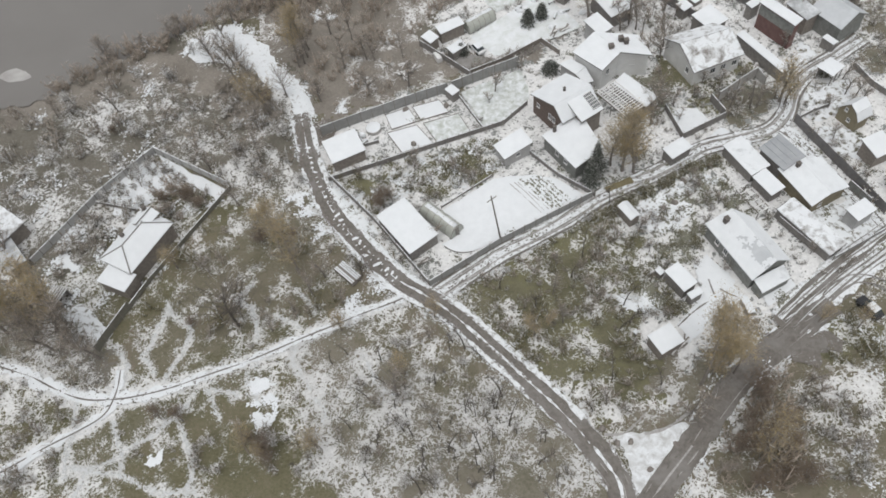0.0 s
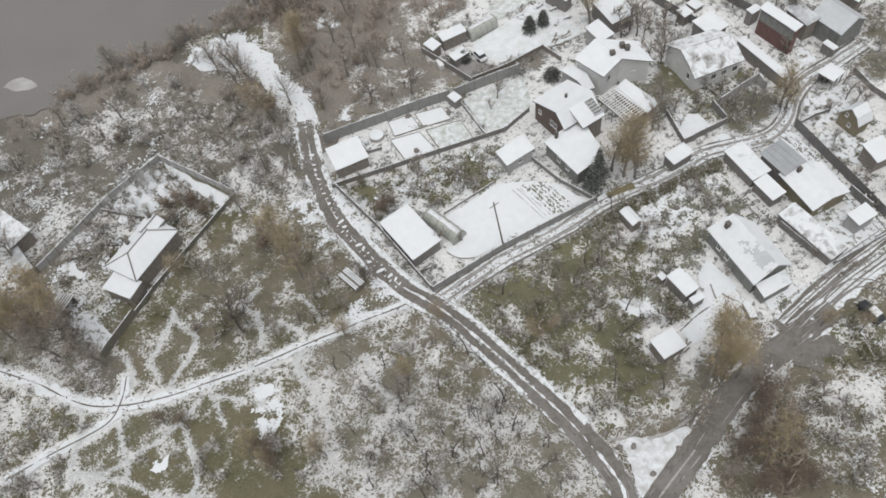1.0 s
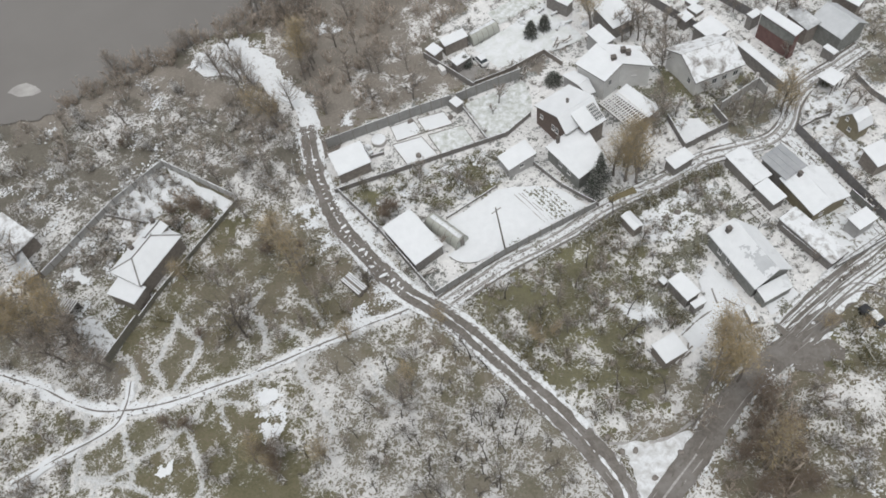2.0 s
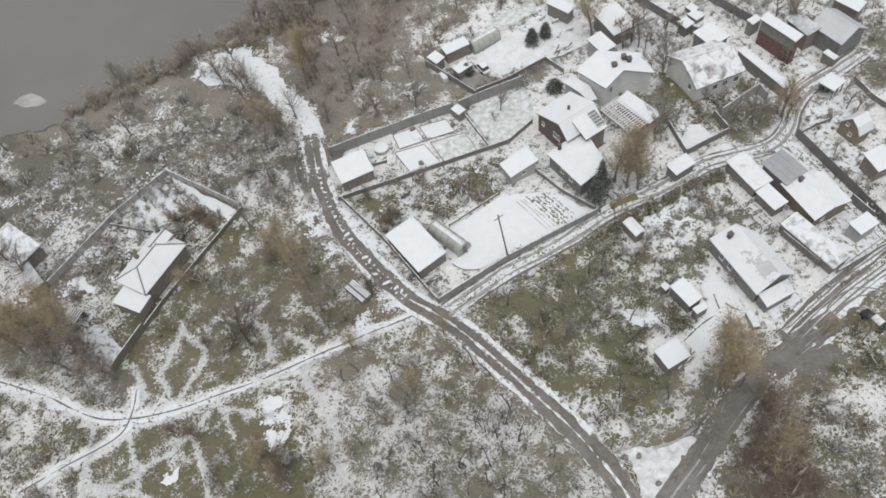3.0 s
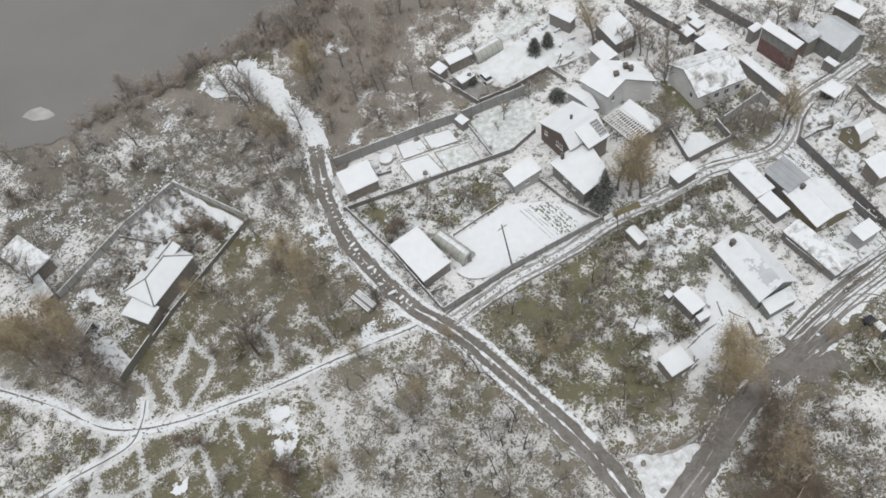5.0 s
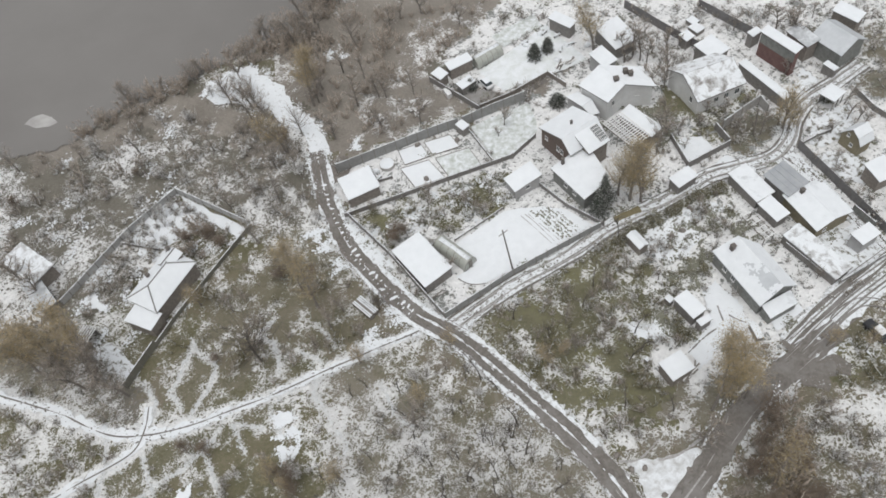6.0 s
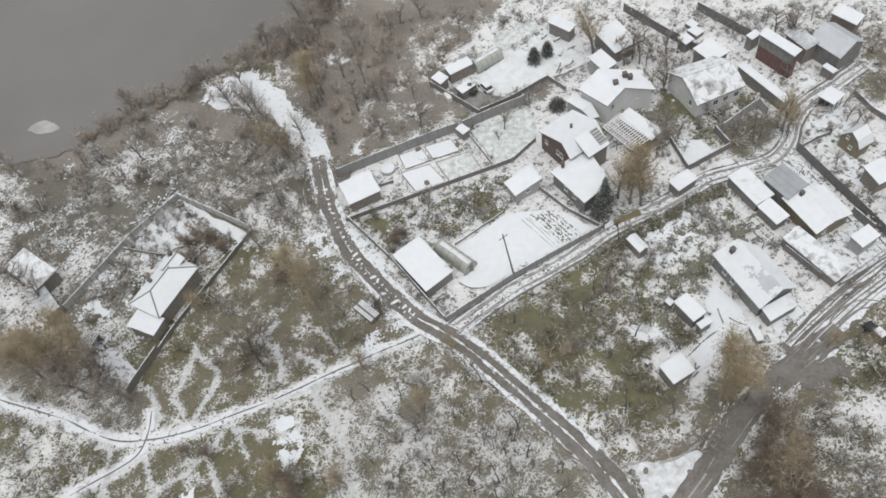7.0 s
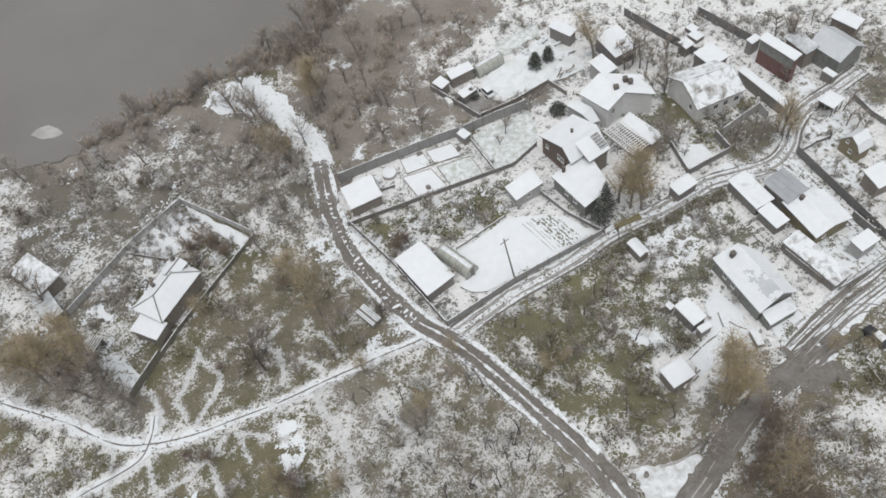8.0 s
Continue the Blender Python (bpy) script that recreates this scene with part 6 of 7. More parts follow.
# ---- the pole, car and yard things ----
def utility_pole(x, y, h):
    ob = tagged(empty("utility_pole", x, y, 0, 25), "tall wooden utility pole with a crossarm and insulators", "utility pole")
    ob.matrix_basis = pose(x, y, 0, -2, -5, 25)
    part("pole", tube(bmesh.new(), (0, 0, -0.3), (0, 0, h), 0.17, 0.11, 8), bark, ob)
    arm = part("crossarm", boxes((-0.9, 0.9, -0.06, 0.06, h - 0.9, h - 0.78)), wood_grey, ob)
    for x in (-0.8, -0.3, 0.3, 0.8):
        part("insulator", tube(bmesh.new(), (x, 0, h - 0.779), (x, 0, h - 0.6), 0.05, 0.035, 6), frame_white, arm)


utility_pole(11.0, 72.0, 12.2)
utility_pole(61.3, 90.1, 7.0)


def car(cx, cy, ang, L, W, z, paint=car_paint, label="white car dusted with snow in a yard", cap=None):
    ob = tagged(empty("car", cx, cy, 0, ang + 90), label, "car")
    bm = boxes((-2.1, 2.1, -0.85, 0.85, 0.28, 0.85))
    bmesh.ops.bevel(bm, geom=list(bm.edges), offset=0.14, segments=2, affect="EDGES")
    part("body", bm, paint, ob)
    bm = bmesh.new()
    lo = [bm.verts.new(p) for p in ((-1.6, -0.76, 0.84), (1.0, -0.76, 0.84), (1.0, 0.76, 0.84), (-1.6, 0.76, 0.84))]
    hi = [bm.verts.new(p) for p in ((-1.2, -0.62, 1.42), (0.4, -0.62, 1.42), (0.4, 0.62, 1.42), (-1.2, 0.62, 1.42))]
    for k in range(4):
        bm.faces.new((lo[k], lo[(k + 1) % 4], hi[(k + 1) % 4], hi[k]))
    part("cabin_glass", bm, glass, ob, "dark car windows")
    part("roof_panel", boxes((-1.22, 0.42, -0.64, 0.64, 1.41, 1.47)), cap or paint, ob)
    for x in (-1.3, 1.3):
        for y in (-0.84, 0.84):
            part("wheel", tube(bmesh.new(), (x, y - 0.1, 0.31), (x, y + 0.1, 0.31), 0.31, 0.31, 14), rubber, ob)


car(15.49, 117.90, 23.1, 1.37, 4.09, 0.6, cap=snow_mat)
dark_paint = two_tone("dark_car_paint", (0.03, 0.032, 0.035), (0.05, 0.05, 0.055), 3.0, 0.3, bump=0.02)
car(63.21, 46.84, 21.1, 2.00, 1.86, 0.6, dark_paint, "dark car with a snow-covered roof beside the road", snow_mat)
house("hut", "small dark hut with a snowy roof by the fence", "hut", 8.52, 106.11, 32.9, 1.90, 2.36, 1.9, "flat", 0.1, dark_wall, 0.1)
house("tank", "pale plastic water tank", "tank", 7.33, 117.25, 16.2, 0.99, 2.22, 1.0, "flat", 0.02, frame_white, 0.02, snow=None, sheet=frame_white)
house("crate", "small wooden bin with a snowy lid", "bin", 27.84, 50.00, 29.6, 0.75, 0.67, 0.6, "flat", 0.05, wood_grey, 0.06)


def lump(name, label, category, x, y, r, h, material, seed):
    """A rounded uneven lump: a stone or a heap."""
    bm = bmesh.new()
    bmesh.ops.create_icosphere(bm, subdivisions=3, radius=1.0)
    for v in bm.verts:
        k = 1 + 0.35 * noise.noise(v.co * 1.6 + Vector((seed * 5.1, 0, 0)))
        v.co = Vector((v.co.x * r * k, v.co.y * r * k * 0.8, max(-0.1, v.co.z * h * k)))
    ob = link(name, bm, material, True)
    ob.matrix_basis = pose(x, y, 0, 0, 0, seed * 47)
    tagged(ob, label, category, category + "s")


for k, (x, y) in enumerate([(18.8, 36.3), (20.3, 33.8), (28.4, 32.1), (23.7, 29.3), (22.2, 33.6)]):
    lump("boulder", "dark boulder in the snow by the road", "boulder", x, y, 0.5, 0.4, bark, k + 1)
for k, (x, y) in enumerate([(31.4, 120.4), (38.7, 123.1), (29.9, 129.5), (34.4, 124.4), (26.2, 126.9), (39.8, 118.3), (57.8, 82.1), (-12.3, 100.5), (-10.0, 100.6), (43.6, 75.8)]):
    lump("garden_mound", "low garden mound capped with snow", "mound", x, y, 0.75, 0.6, snow_mat, k + 11)
for k, (x, y) in enumerate([(-1.0, 105.0), (6.9, 104.1), (44.3, 76.5), (46.3, 75.5), (39.2, 71.8), (49.8, 78.8), (-0.6, 96.0), (41.4, 72.5), (47.1, 78.6)]):
    lump("shrub_mound", "low dark shrub dusted with snow", "shrub", x, y, 0.6, 0.7, bark, k + 31)


def round_tub(x, y, r, h):
    ob = tagged(empty("round_tub", x, y), "round low garden tub heaped with snow", "tub")
    part("rim", tube(bmesh.new(), (0, 0, -0.1), (0, 0, h), r, r, 28), concrete, ob)
    bm = bmesh.new()
    rings = [[bm.verts.new((q * (r - 0.08) * math.cos(a), q * (r - 0.08) * math.sin(a), h + 0.05 + 0.35 * (1 - q * q) + 0.06 * noise.noise(Vector((q * 4 * math.cos(a), q * 4 * math.sin(a), 2))))) for a in np.linspace(0, 2 * np.pi, 25)[:-1]] for q in (1.0, 0.7, 0.4)]
    for a, c in zip(rings, rings[1:]):
        for k in range(24):
            bm.faces.new((a[k], a[(k + 1) % 24], c[(k + 1) % 24], c[k]))
    bm.faces.new(rings[-1])
    part("snow_cover", bm, snow_mat, ob, "heaped fresh snow", smooth=True)


round_tub(-7.6, 101.5, 1.5, 0.6)


def garden_bench(x, y, ang):
    ob = tagged(empty("garden_bench", x, y, 0, ang), "low garden bench covered with snow", "bench", "garden benches")
    part("seat", boxes((-0.8, 0.8, -0.25, 0.25, 0.42, 0.48)), wood_grey, ob)
    for s in (-0.65, 0.65):
        part("leg", boxes((s - 0.05, s + 0.05, -0.22, 0.22, -0.1, 0.42)), wood_grey, ob)
    part("snow_cover", snow_sheet(bmesh.new(), [(-0.8, -0.25, 0.485), (0.8, -0.25, 0.485), (0.8, 0.25, 0.485), (-0.8, 0.25, 0.485)], 0.12, x, 0.03, 0.3), snow_mat, ob, "thick snow on the seat", smooth=True)


for k, (x, y) in enumerate([(33.2, 127.6), (30.8, 129.4), (35.4, 124.3), (32.9, 123.2), (26.1, 127.5), (-9.7, 98.4)]):
    garden_bench(x, y, (20, 35, 10, 60, 25, 40)[k % 6])


def boards(x, y, ang, label, n=7):
    ob = tagged(empty("board_pile", x, y, 0, ang), label, "boards")
    for k in range(n):
        bm = boxes((-1.2, 1.2, -0.12, 0.12, 0, 0.05))
        bmesh.ops.transform(bm, matrix=pose(random.uniform(-0.6, 0.6), random.uniform(-0.5, 0.5), 0.03 + 0.06 * k, 0, 0, random.gauss(0, 18)), verts=bm.verts)
        part("board", bm, frame_white if k % 2 else wood_grey, ob)


for x, y, a in [(0.82, 117.44, 20), (34.05, 119.09, 30), (31.61, 118.92, 60), (-2.5, 70.24, 10), (66.68, 100.36, 70), (32.68, 46.27, 30), (34.15, 46.92, 35)]:
    boards(x, y, a, "loose pile of pale boards dusted with snow")
for k, (x, y) in enumerate([(-0.3, 115.2), (1.7, 115.5), (0.3, 113.9)]):
    boards(x, y, 20 + 30 * k, "loose stack of pale boards and frames by the woods", 11)
OCH = [(30.9, 77.7), (36.1, 79.0)]
tagged(link("verge", ribbon(bmesh.new(), along(OCH, 0.4), 0.65, -0.65, 0.1, 77, 0.3, 3), ochre_earth, True), "strip of bare ochre grass beside the lane", "verge", kind="structure")

# ---- trees and scrub ----
RNG = np.random.default_rng(5)


def blades(p0, p1, w):
    """Thin three-sided spikes from p0 to p1 as arrays of vertices and faces."""
    n = len(p0)
    d = p1 - p0
    d /= np.linalg.norm(d, axis=1, keepdims=True) + 1e-9
    a = np.cross(d, [0.31, 0.17, 0.93])
    a /= np.linalg.norm(a, axis=1, keepdims=True) + 1e-9
    b = np.cross(d, a)
    w = np.asarray(w).reshape(-1, 1) * np.ones((n, 1))
    ring = [p0 + w * (math.cos(t) * a + math.sin(t) * b) for t in (0, 2.1, 4.2)]
    v = np.stack(ring + [p1], 1).reshape(-1, 3)
    i = np.arange(n)[:, None] * 4
    f = np.concatenate([i + [0, 1, 3], i + [1, 2, 3], i + [2, 0, 3]])
    return v, f


def leaves(p, size, rng):
    """Small tilted three-cornered leaf clumps at the points p."""
    n = len(p)
    v = p[:, None, :] + rng.normal(0, size, (n, 3, 3)) * [1, 1, 0.7]
    return v.reshape(-1, 3), np.arange(3 * n).reshape(-1, 3)


def unit(v):
    return v / (np.linalg.norm(v, axis=-1, keepdims=True) + 1e-9)


def shrub(rng, stems, side, h, spread, w):
    """A bare bush of unit scale: stems that fan out and side twigs on them."""
    yaw, lean = rng.uniform(0, 2 * np.pi, stems), rng.uniform(0.1, 1.0, stems) ** 0.7 * spread
    tip = np.stack([np.cos(yaw) * lean, np.sin(yaw) * lean, h * rng.uniform(0.55, 1, stems)], 1)
    base = tip * [0.15, 0.15, 0] + rng.normal(0, 0.05, (stems, 3)) * [1, 1, 0]
    k = np.repeat(np.arange(stems), side)
    t = rng.uniform(0.25, 0.95, len(k))[:, None]
    q0 = base[k] * (1 - t) + tip[k] * t
    q1 = q0 + unit(rng.normal(0, 1, (len(k), 3)) + [0, 0, 0.35]) * rng.uniform(0.2, 0.55, (len(k), 1)) * spread
    return blades(np.r_[base, q0], np.r_[tip, q1], np.r_[np.full(stems, w * 1.3), w * rng.lognormal(0, 0.45, len(k))])


SHRUBS = [shrub(RNG, 10, 6, 1.2, 0.95, 0.024) for _ in range(8)]


def laden(rng, v, f):
    """A bush with clumps of snow caught in its twigs."""
    tips = v[3::4][rng.integers(len(v) // 4, size=46)] * [0.8, 0.8, 0.9]
    lv, lf = leaves(tips, 0.10, rng)
    return np.r_[v, lv], np.r_[f, lf + len(v)]


LADEN = [laden(np.random.default_rng(33), v, f) for v, f in SHRUBS]


CLEAR = []
for pts, r in ((ROAD, 2.2), (LANE, 2.0), (RIGHT, 2.8), (SIDE, 1.4), (LANE_B, 1.6), (PATH_A, 1.3), (PATH_B, 1.0)):
    CLEAR += [(q.x, q.y, r) for q, _ in along(pts, 0.8)]
for t in TRAILS:
    CLEAR += [(q.x, q.y, 0.6) for q, _ in along(t, 0.6)]
CLEAR = np.array(CLEAR)


def spots(poly, per, sign=1.0, clumps=0.5, seed=0):
    """Random places in a polygon, thinned by a soft noise, off the roads and away from buildings."""
    poly = np.array(poly)
    lo, hi = poly.min(0), poly.max(0)
    n = int(per * (hi - lo).prod())
    p = RNG.uniform(lo, hi, (n, 2))
    p = p[inside(p, poly)]
    k = np.array([noise.noise(Vector((x * 0.12, y * 0.12, seed))) for x, y in p])
    p = p[k * sign > RNG.uniform(-1, 1, len(p)) * 0.5 - 0.5 + clumps] if clumps else p
    if not len(p):
        return p
    d = (np.hypot(p[:, None, 0] - CLEAR[None, :, 0], p[:, None, 1] - CLEAR[None, :, 1]) - CLEAR[:, 2]).min(1)
    p = p[d > 0]
    for w in LAWNS:
        p = p[~inside(p, w)] if len(p) else p
    for ob in HOUSES:
        c, r = ob.matrix_basis.translation, ob["reach"]
        q = np.array((p - [c.x, c.y]) @ np.array(ob.matrix_basis.to_2x2()))
        p = p[(abs(q[:, 0]) > r[0]) | (abs(q[:, 1]) > r[1])]
    return p


HOUSES = []
for ob in scene.objects:
    if ob.parent is None and ob.type == "EMPTY" and ob.name.split(".")[0] not in ("fence", "utility_pole"):
        c = [v for ch in ob.children for v in ch.bound_box]
        ob["reach"] = (max(abs(v[0]) for v in c) + 0.5, max(abs(v[1]) for v in c) + 0.5)
        HOUSES.append(ob)


def scrub(label, poly, per, size, material, clumps=0.35, seed=0, tall=1.0, sign=1.0):
    p = spots(poly, per, sign, clumps, seed)
    vs, fs, base = [], [], 0
    for x, y in p:
        v, f = (LADEN if material in (twig_laden, twig_snow) else SHRUBS)[RNG.integers(len(SHRUBS))]
        a, s = RNG.uniform(0, 6.28), size * RNG.lognormal(-0.05, 0.38)
        c, d = math.cos(a) * s, math.sin(a) * s
        vs.append(np.stack([v[:, 0] * c - v[:, 1] * d + x, v[:, 0] * d + v[:, 1] * c + y, v[:, 2] * s * tall * RNG.uniform(0.8, 1.2) - 0.1], 1))
        fs.append(f + base)
        base += len(v)
    if vs:
        tagged(new("scrub", raw_mesh("scrub", np.concatenate(vs), np.concatenate(fs), material)), label, "scrub", kind="stuff")


scrub("grey-brown bare thicket", [(-88.8, 128.8), (-70.0, 127.9), (-48.0, 134.9), (-29.4, 122.6), (-21.5, 104.4), (-21.9, 90.3), (-34.8, 94.9), (-50.7, 107.6), (-61.5, 100.2), (-83.7, 98.8)], 0.09, 1.5, twig_dark, 0.42, 1, 1.3)
scrub("bare thicket laden with snow", [(-88.8, 121.0), (-70.0, 122.5), (-50.0, 129.5), (-30.4, 120.6), (-21.5, 104.4), (-21.9, 90.3), (-34.8, 94.9), (-50.7, 107.6), (-61.5, 100.2), (-83.7, 98.8)], 0.09, 1.15, twig_laden, 0.5, 1, 1.0, -1.0)
scrub("grey bare thicket dusted with snow", [(-88.8, 121.0), (-70.0, 122.5), (-50.0, 129.5), (-30.4, 120.6), (-21.5, 104.4), (-21.9, 90.3), (-34.8, 94.9), (-50.7, 107.6), (-61.5, 100.2), (-83.7, 98.8)], 0.05, 1.4, twig_grey, 0.2, 25, 1.5)
scrub("dark grey-brown brush on the bank", [(-37.9, 121.3), (-32.6, 121.6), (-27.5, 115.5), (-25.0, 107.9), (-27.5, 105.9), (-31.7, 109.5), (-36.7, 112.3)], 0.3, 1.5, twig_dark, 0.1, 51, 1.2)
scrub("grey-green litter and brush between houses", [(46.8, 103.7), (50.6, 108.0), (51.9, 103.5), (55.2, 99.5), (53.3, 94.9), (54.6, 88.8), (51.8, 89.2), (49.6, 96.7), (46.3, 98.5)], 0.2, 0.9, twig_olive, 0.1, 52, 0.9)
scrub("brown bare shrubs inside the estate", [(-59.4, 97.9), (-52.2, 92.7), (-54.0, 88.1), (-59.7, 83.9), (-66.5, 80.1), (-70.3, 84.0), (-63.8, 92.1)], 0.22, 1.3, twig_dark, 0.15, 53, 1.1)
scrub("brown bare woodland undergrowth", [(-28.6, 144.4), (-17.6, 153.2), (8.1, 145.2), (22.4, 144.8), (5.0, 125.0), (0.5, 110.9), (-16.1, 107.6), (-20.0, 118.3)], 0.14, 1.6, twig_brown, 0.1, 2, 1.5)
scrub("grey bare shrubs over snowy grass", [(2.0, 62.6), (20.4, 70.4), (31.5, 74.4), (35.6, 68.5), (33.3, 55.5), (27.9, 47.5), (30.0, 40.4), (19.3, 36.4), (11.1, 48.2)], 0.2, 1.3, twig_olive, 0.4, 3, 1.2)
scrub("grey-brown brush over snowy grass", [(2.0, 62.6), (20.4, 70.4), (31.5, 74.4), (35.6, 68.5), (33.3, 55.5), (27.9, 47.5), (30.0, 40.4), (19.3, 36.4), (11.1, 48.2)], 0.13, 1.3, twig_dark, 0.3, 33, 1.2)
scrub("low shrubs laden with snow", [(2.0, 62.6), (20.4, 70.4), (31.5, 74.4), (35.6, 68.5), (33.3, 55.5), (27.9, 47.5), (30.0, 40.4), (19.3, 36.4), (11.1, 48.2)], 0.08, 1.0, twig_snow, 0.5, 3, 1.0, -1.0)
scrub("snow-laden bare shrubs on the slope", [(-24.1, 58.9), (-7.5, 62.6), (-1.6, 58.1), (16.3, 31.9), (16.0, 27.9), (-43.6, 39.6), (-32.8, 53.7)], 0.045, 1.2, twig_snow, 0.42, 4, 1.2)
scrub("grey-olive bare shrubs on the slope", [(-24.1, 58.9), (-7.5, 62.6), (-1.6, 58.1), (16.3, 31.9), (16.0, 27.9), (-43.6, 39.6), (-32.8, 53.7)], 0.018, 1.1, twig_dark, 0.5, 4, 1.1, -1.0)
scrub("olive and brown shrubs in the meadow", [(-46.4, 80.8), (-34.8, 90.8), (-24.2, 88.2), (-14.9, 74.6), (-8.2, 65.0), (-24.0, 61.0), (-35.4, 58.3), (-46.1, 69.1), (-51.0, 68.0)], 0.07, 1.3, twig_olive, 0.45, 5, 1.1)
scrub("brown bare shrubs in the meadow", [(-46.4, 80.8), (-34.8, 90.8), (-24.2, 88.2), (-14.9, 74.6), (-8.2, 65.0), (-24.0, 61.0), (-35.4, 58.3), (-46.1, 69.1), (-51.0, 68.0)], 0.07, 1.2, twig_dark, 0.5, 5, 1.1, -1.0)
scrub("low snowy grass tussocks", [(-78.1, 65.4), (-67.8, 61.1), (-54.1, 55.3), (-37.4, 54.7), (-41.0, 39.0), (-74.7, 45.7)], 0.1, 0.7, twig_snow, 0.5, 6, 0.6)
scrub("brown bare shrubs", [(-80.8, 81.6), (-70.4, 81.6), (-59.7, 66.1), (-63.6, 66.5), (-73.3, 73.0), (-79.7, 74.9)], 0.2, 1.4, twig_brown, 0.15, 7, 1.4)
scrub("snow-dusted grey shrubs on the bank", [(-96.1, 80.3), (-74.4, 73.8), (-63.5, 65.9), (-55.1, 57.0), (-60.8, 57.2), (-68.9, 62.2), (-94.7, 74.3)], 0.14, 1.1, twig_snow, 0.15, 21, 1.0)
scrub("grey-brown brush over snowy grass", [(-79.0, 70.9), (-60.3, 62.6), (-55.0, 60.1), (-58.4, 51.4), (-62.9, 43.4), (-73.8, 40.4)], 0.22, 1.4, twig_grey, 0.15, 41, 1.2)
scrub("brown bare shrubs beside the earth road", [(37.1, 38.7), (41.5, 40.1), (46.8, 38.6), (45.3, 31.0), (40.8, 22.1), (32.8, 23.6), (33.5, 30.0), (37.6, 34.2)], 0.42, 1.4, twig_brown, 0.3, 8, 1.4)
scrub("grey snowy shrubs beside the earth road", [(50.4, 39.7), (54.0, 38.1), (56.4, 29.6), (52.0, 20.8), (42.8, 22.6), (45.3, 31.9)], 0.3, 1.3, twig_snow, 0.2, 18, 1.2)
scrub("olive shrubs beside the road", [(52.0, 43.2), (57.2, 47.0), (65.2, 47.2), (60.0, 36.8), (54.4, 38.9)], 0.5, 1.3, twig_olive, 0.1, 19, 1.2)
scrub("snowy garden shrubs", [(-15.4, 90.7), (-2.3, 92.1), (13.2, 93.8), (14.4, 86.5), (2.4, 81.6), (-4.4, 84.6), (-9.1, 81.2)], 0.35, 1.0, twig_olive, 0.35, 9)
scrub("snowy shrubs inside the estate", [(-58.0, 97.9), (-50.5, 104.6), (-37.0, 91.3), (-45.6, 88.2), (-51.2, 93.5), (-59.1, 83.8), (-68.5, 83.5)], 0.4, 1.1, twig_snow, 0.3, 10)
scrub("brown bare shrubs inside the estate", [(-50.2, 95.7), (-44.7, 96.6), (-38.6, 91.1), (-45.0, 88.0), (-50.0, 91.2)], 0.7, 1.2, twig_brown, 0.05, 20, 1.2)
scrub("dark hedge along the lane", [(29.2, 73.4), (40.6, 77.7), (49.7, 80.6), (53.6, 80.7), (53.6, 79.4), (48.2, 78.6), (41.0, 75.8), (29.5, 71.6)], 3.0, 0.9, twig_olive, 0.0, 22)
clusters([(29.2, 73.4), (40.6, 77.7), (49.7, 80.6), (53.6, 80.7), (53.6, 79.4), (48.2, 78.6), (41.0, 75.8), (29.5, 71.6)], 26, 40, 0.8, 0.14, "grass and litter under a hedge", garden_litter)
scrub("snowy garden bushes", [(38.0, 72.8), (48.8, 77.7), (53.5, 71.4), (54.8, 65.0), (48.1, 70.2), (39.6, 62.8)], 0.45, 0.9, twig_olive, 0.3, 11)
clusters([(38.0, 72.8), (48.8, 77.7), (53.5, 71.4), (54.8, 65.0), (48.1, 70.2), (39.6, 62.8)], 26, 50, 1.0, 0.15, "grass and litter under garden bushes", garden_litter)
scrub("olive bushes beside the sheds", [(35.7, 67.2), (42.0, 66.9), (42.6, 63.3), (40.1, 60.4), (35.6, 59.8), (33.8, 57.0), (36.6, 53.2), (33.2, 51.3), (31.5, 55.9)], 0.5, 1.0, twig_olive, 0.1, 23)
clusters([(35.7, 67.2), (42.0, 66.9), (42.6, 63.3), (40.1, 60.4), (35.6, 59.8), (33.8, 57.0), (36.6, 53.2), (33.2, 51.3), (31.5, 55.9)], 22, 50, 1.0, 0.15, "grass and litter under bushes", garden_litter)
scrub("bare garden bushes", [(47.2, 127.0), (56.7, 118.6), (65.6, 110.6), (51.3, 109.7), (48.5, 119.3)], 0.3, 1.0, twig_snow, 0.3, 12)
scrub("bare garden bushes", [(64.0, 125.7), (71.2, 116.0), (79.2, 115.4), (88.2, 109.1), (92.0, 101.1), (99.6, 116.4), (63.5, 127.7)], 0.25, 1.0, twig_grey, 0.4, 13)
scrub("bare garden bushes among the houses", [(-21.1, 102.8), (-16.4, 104.6), (-0.0, 107.6), (7.9, 108.1), (12.6, 110.2), (4.3, 122.0), (6.0, 127.4), (22.8, 140.5), (35.2, 149.1), (118.4, 121.9), (82.5, 57.1), (60.2, 53.5), (44.6, 46.8), (31.7, 42.8), (28.2, 48.4), (34.2, 64.1), (29.8, 72.3), (27.9, 75.9), (9.8, 67.6), (-1.6, 63.5), (-9.7, 75.8), (-17.7, 89.2)], 0.10, 0.9, twig_snow, 0.15, 15)
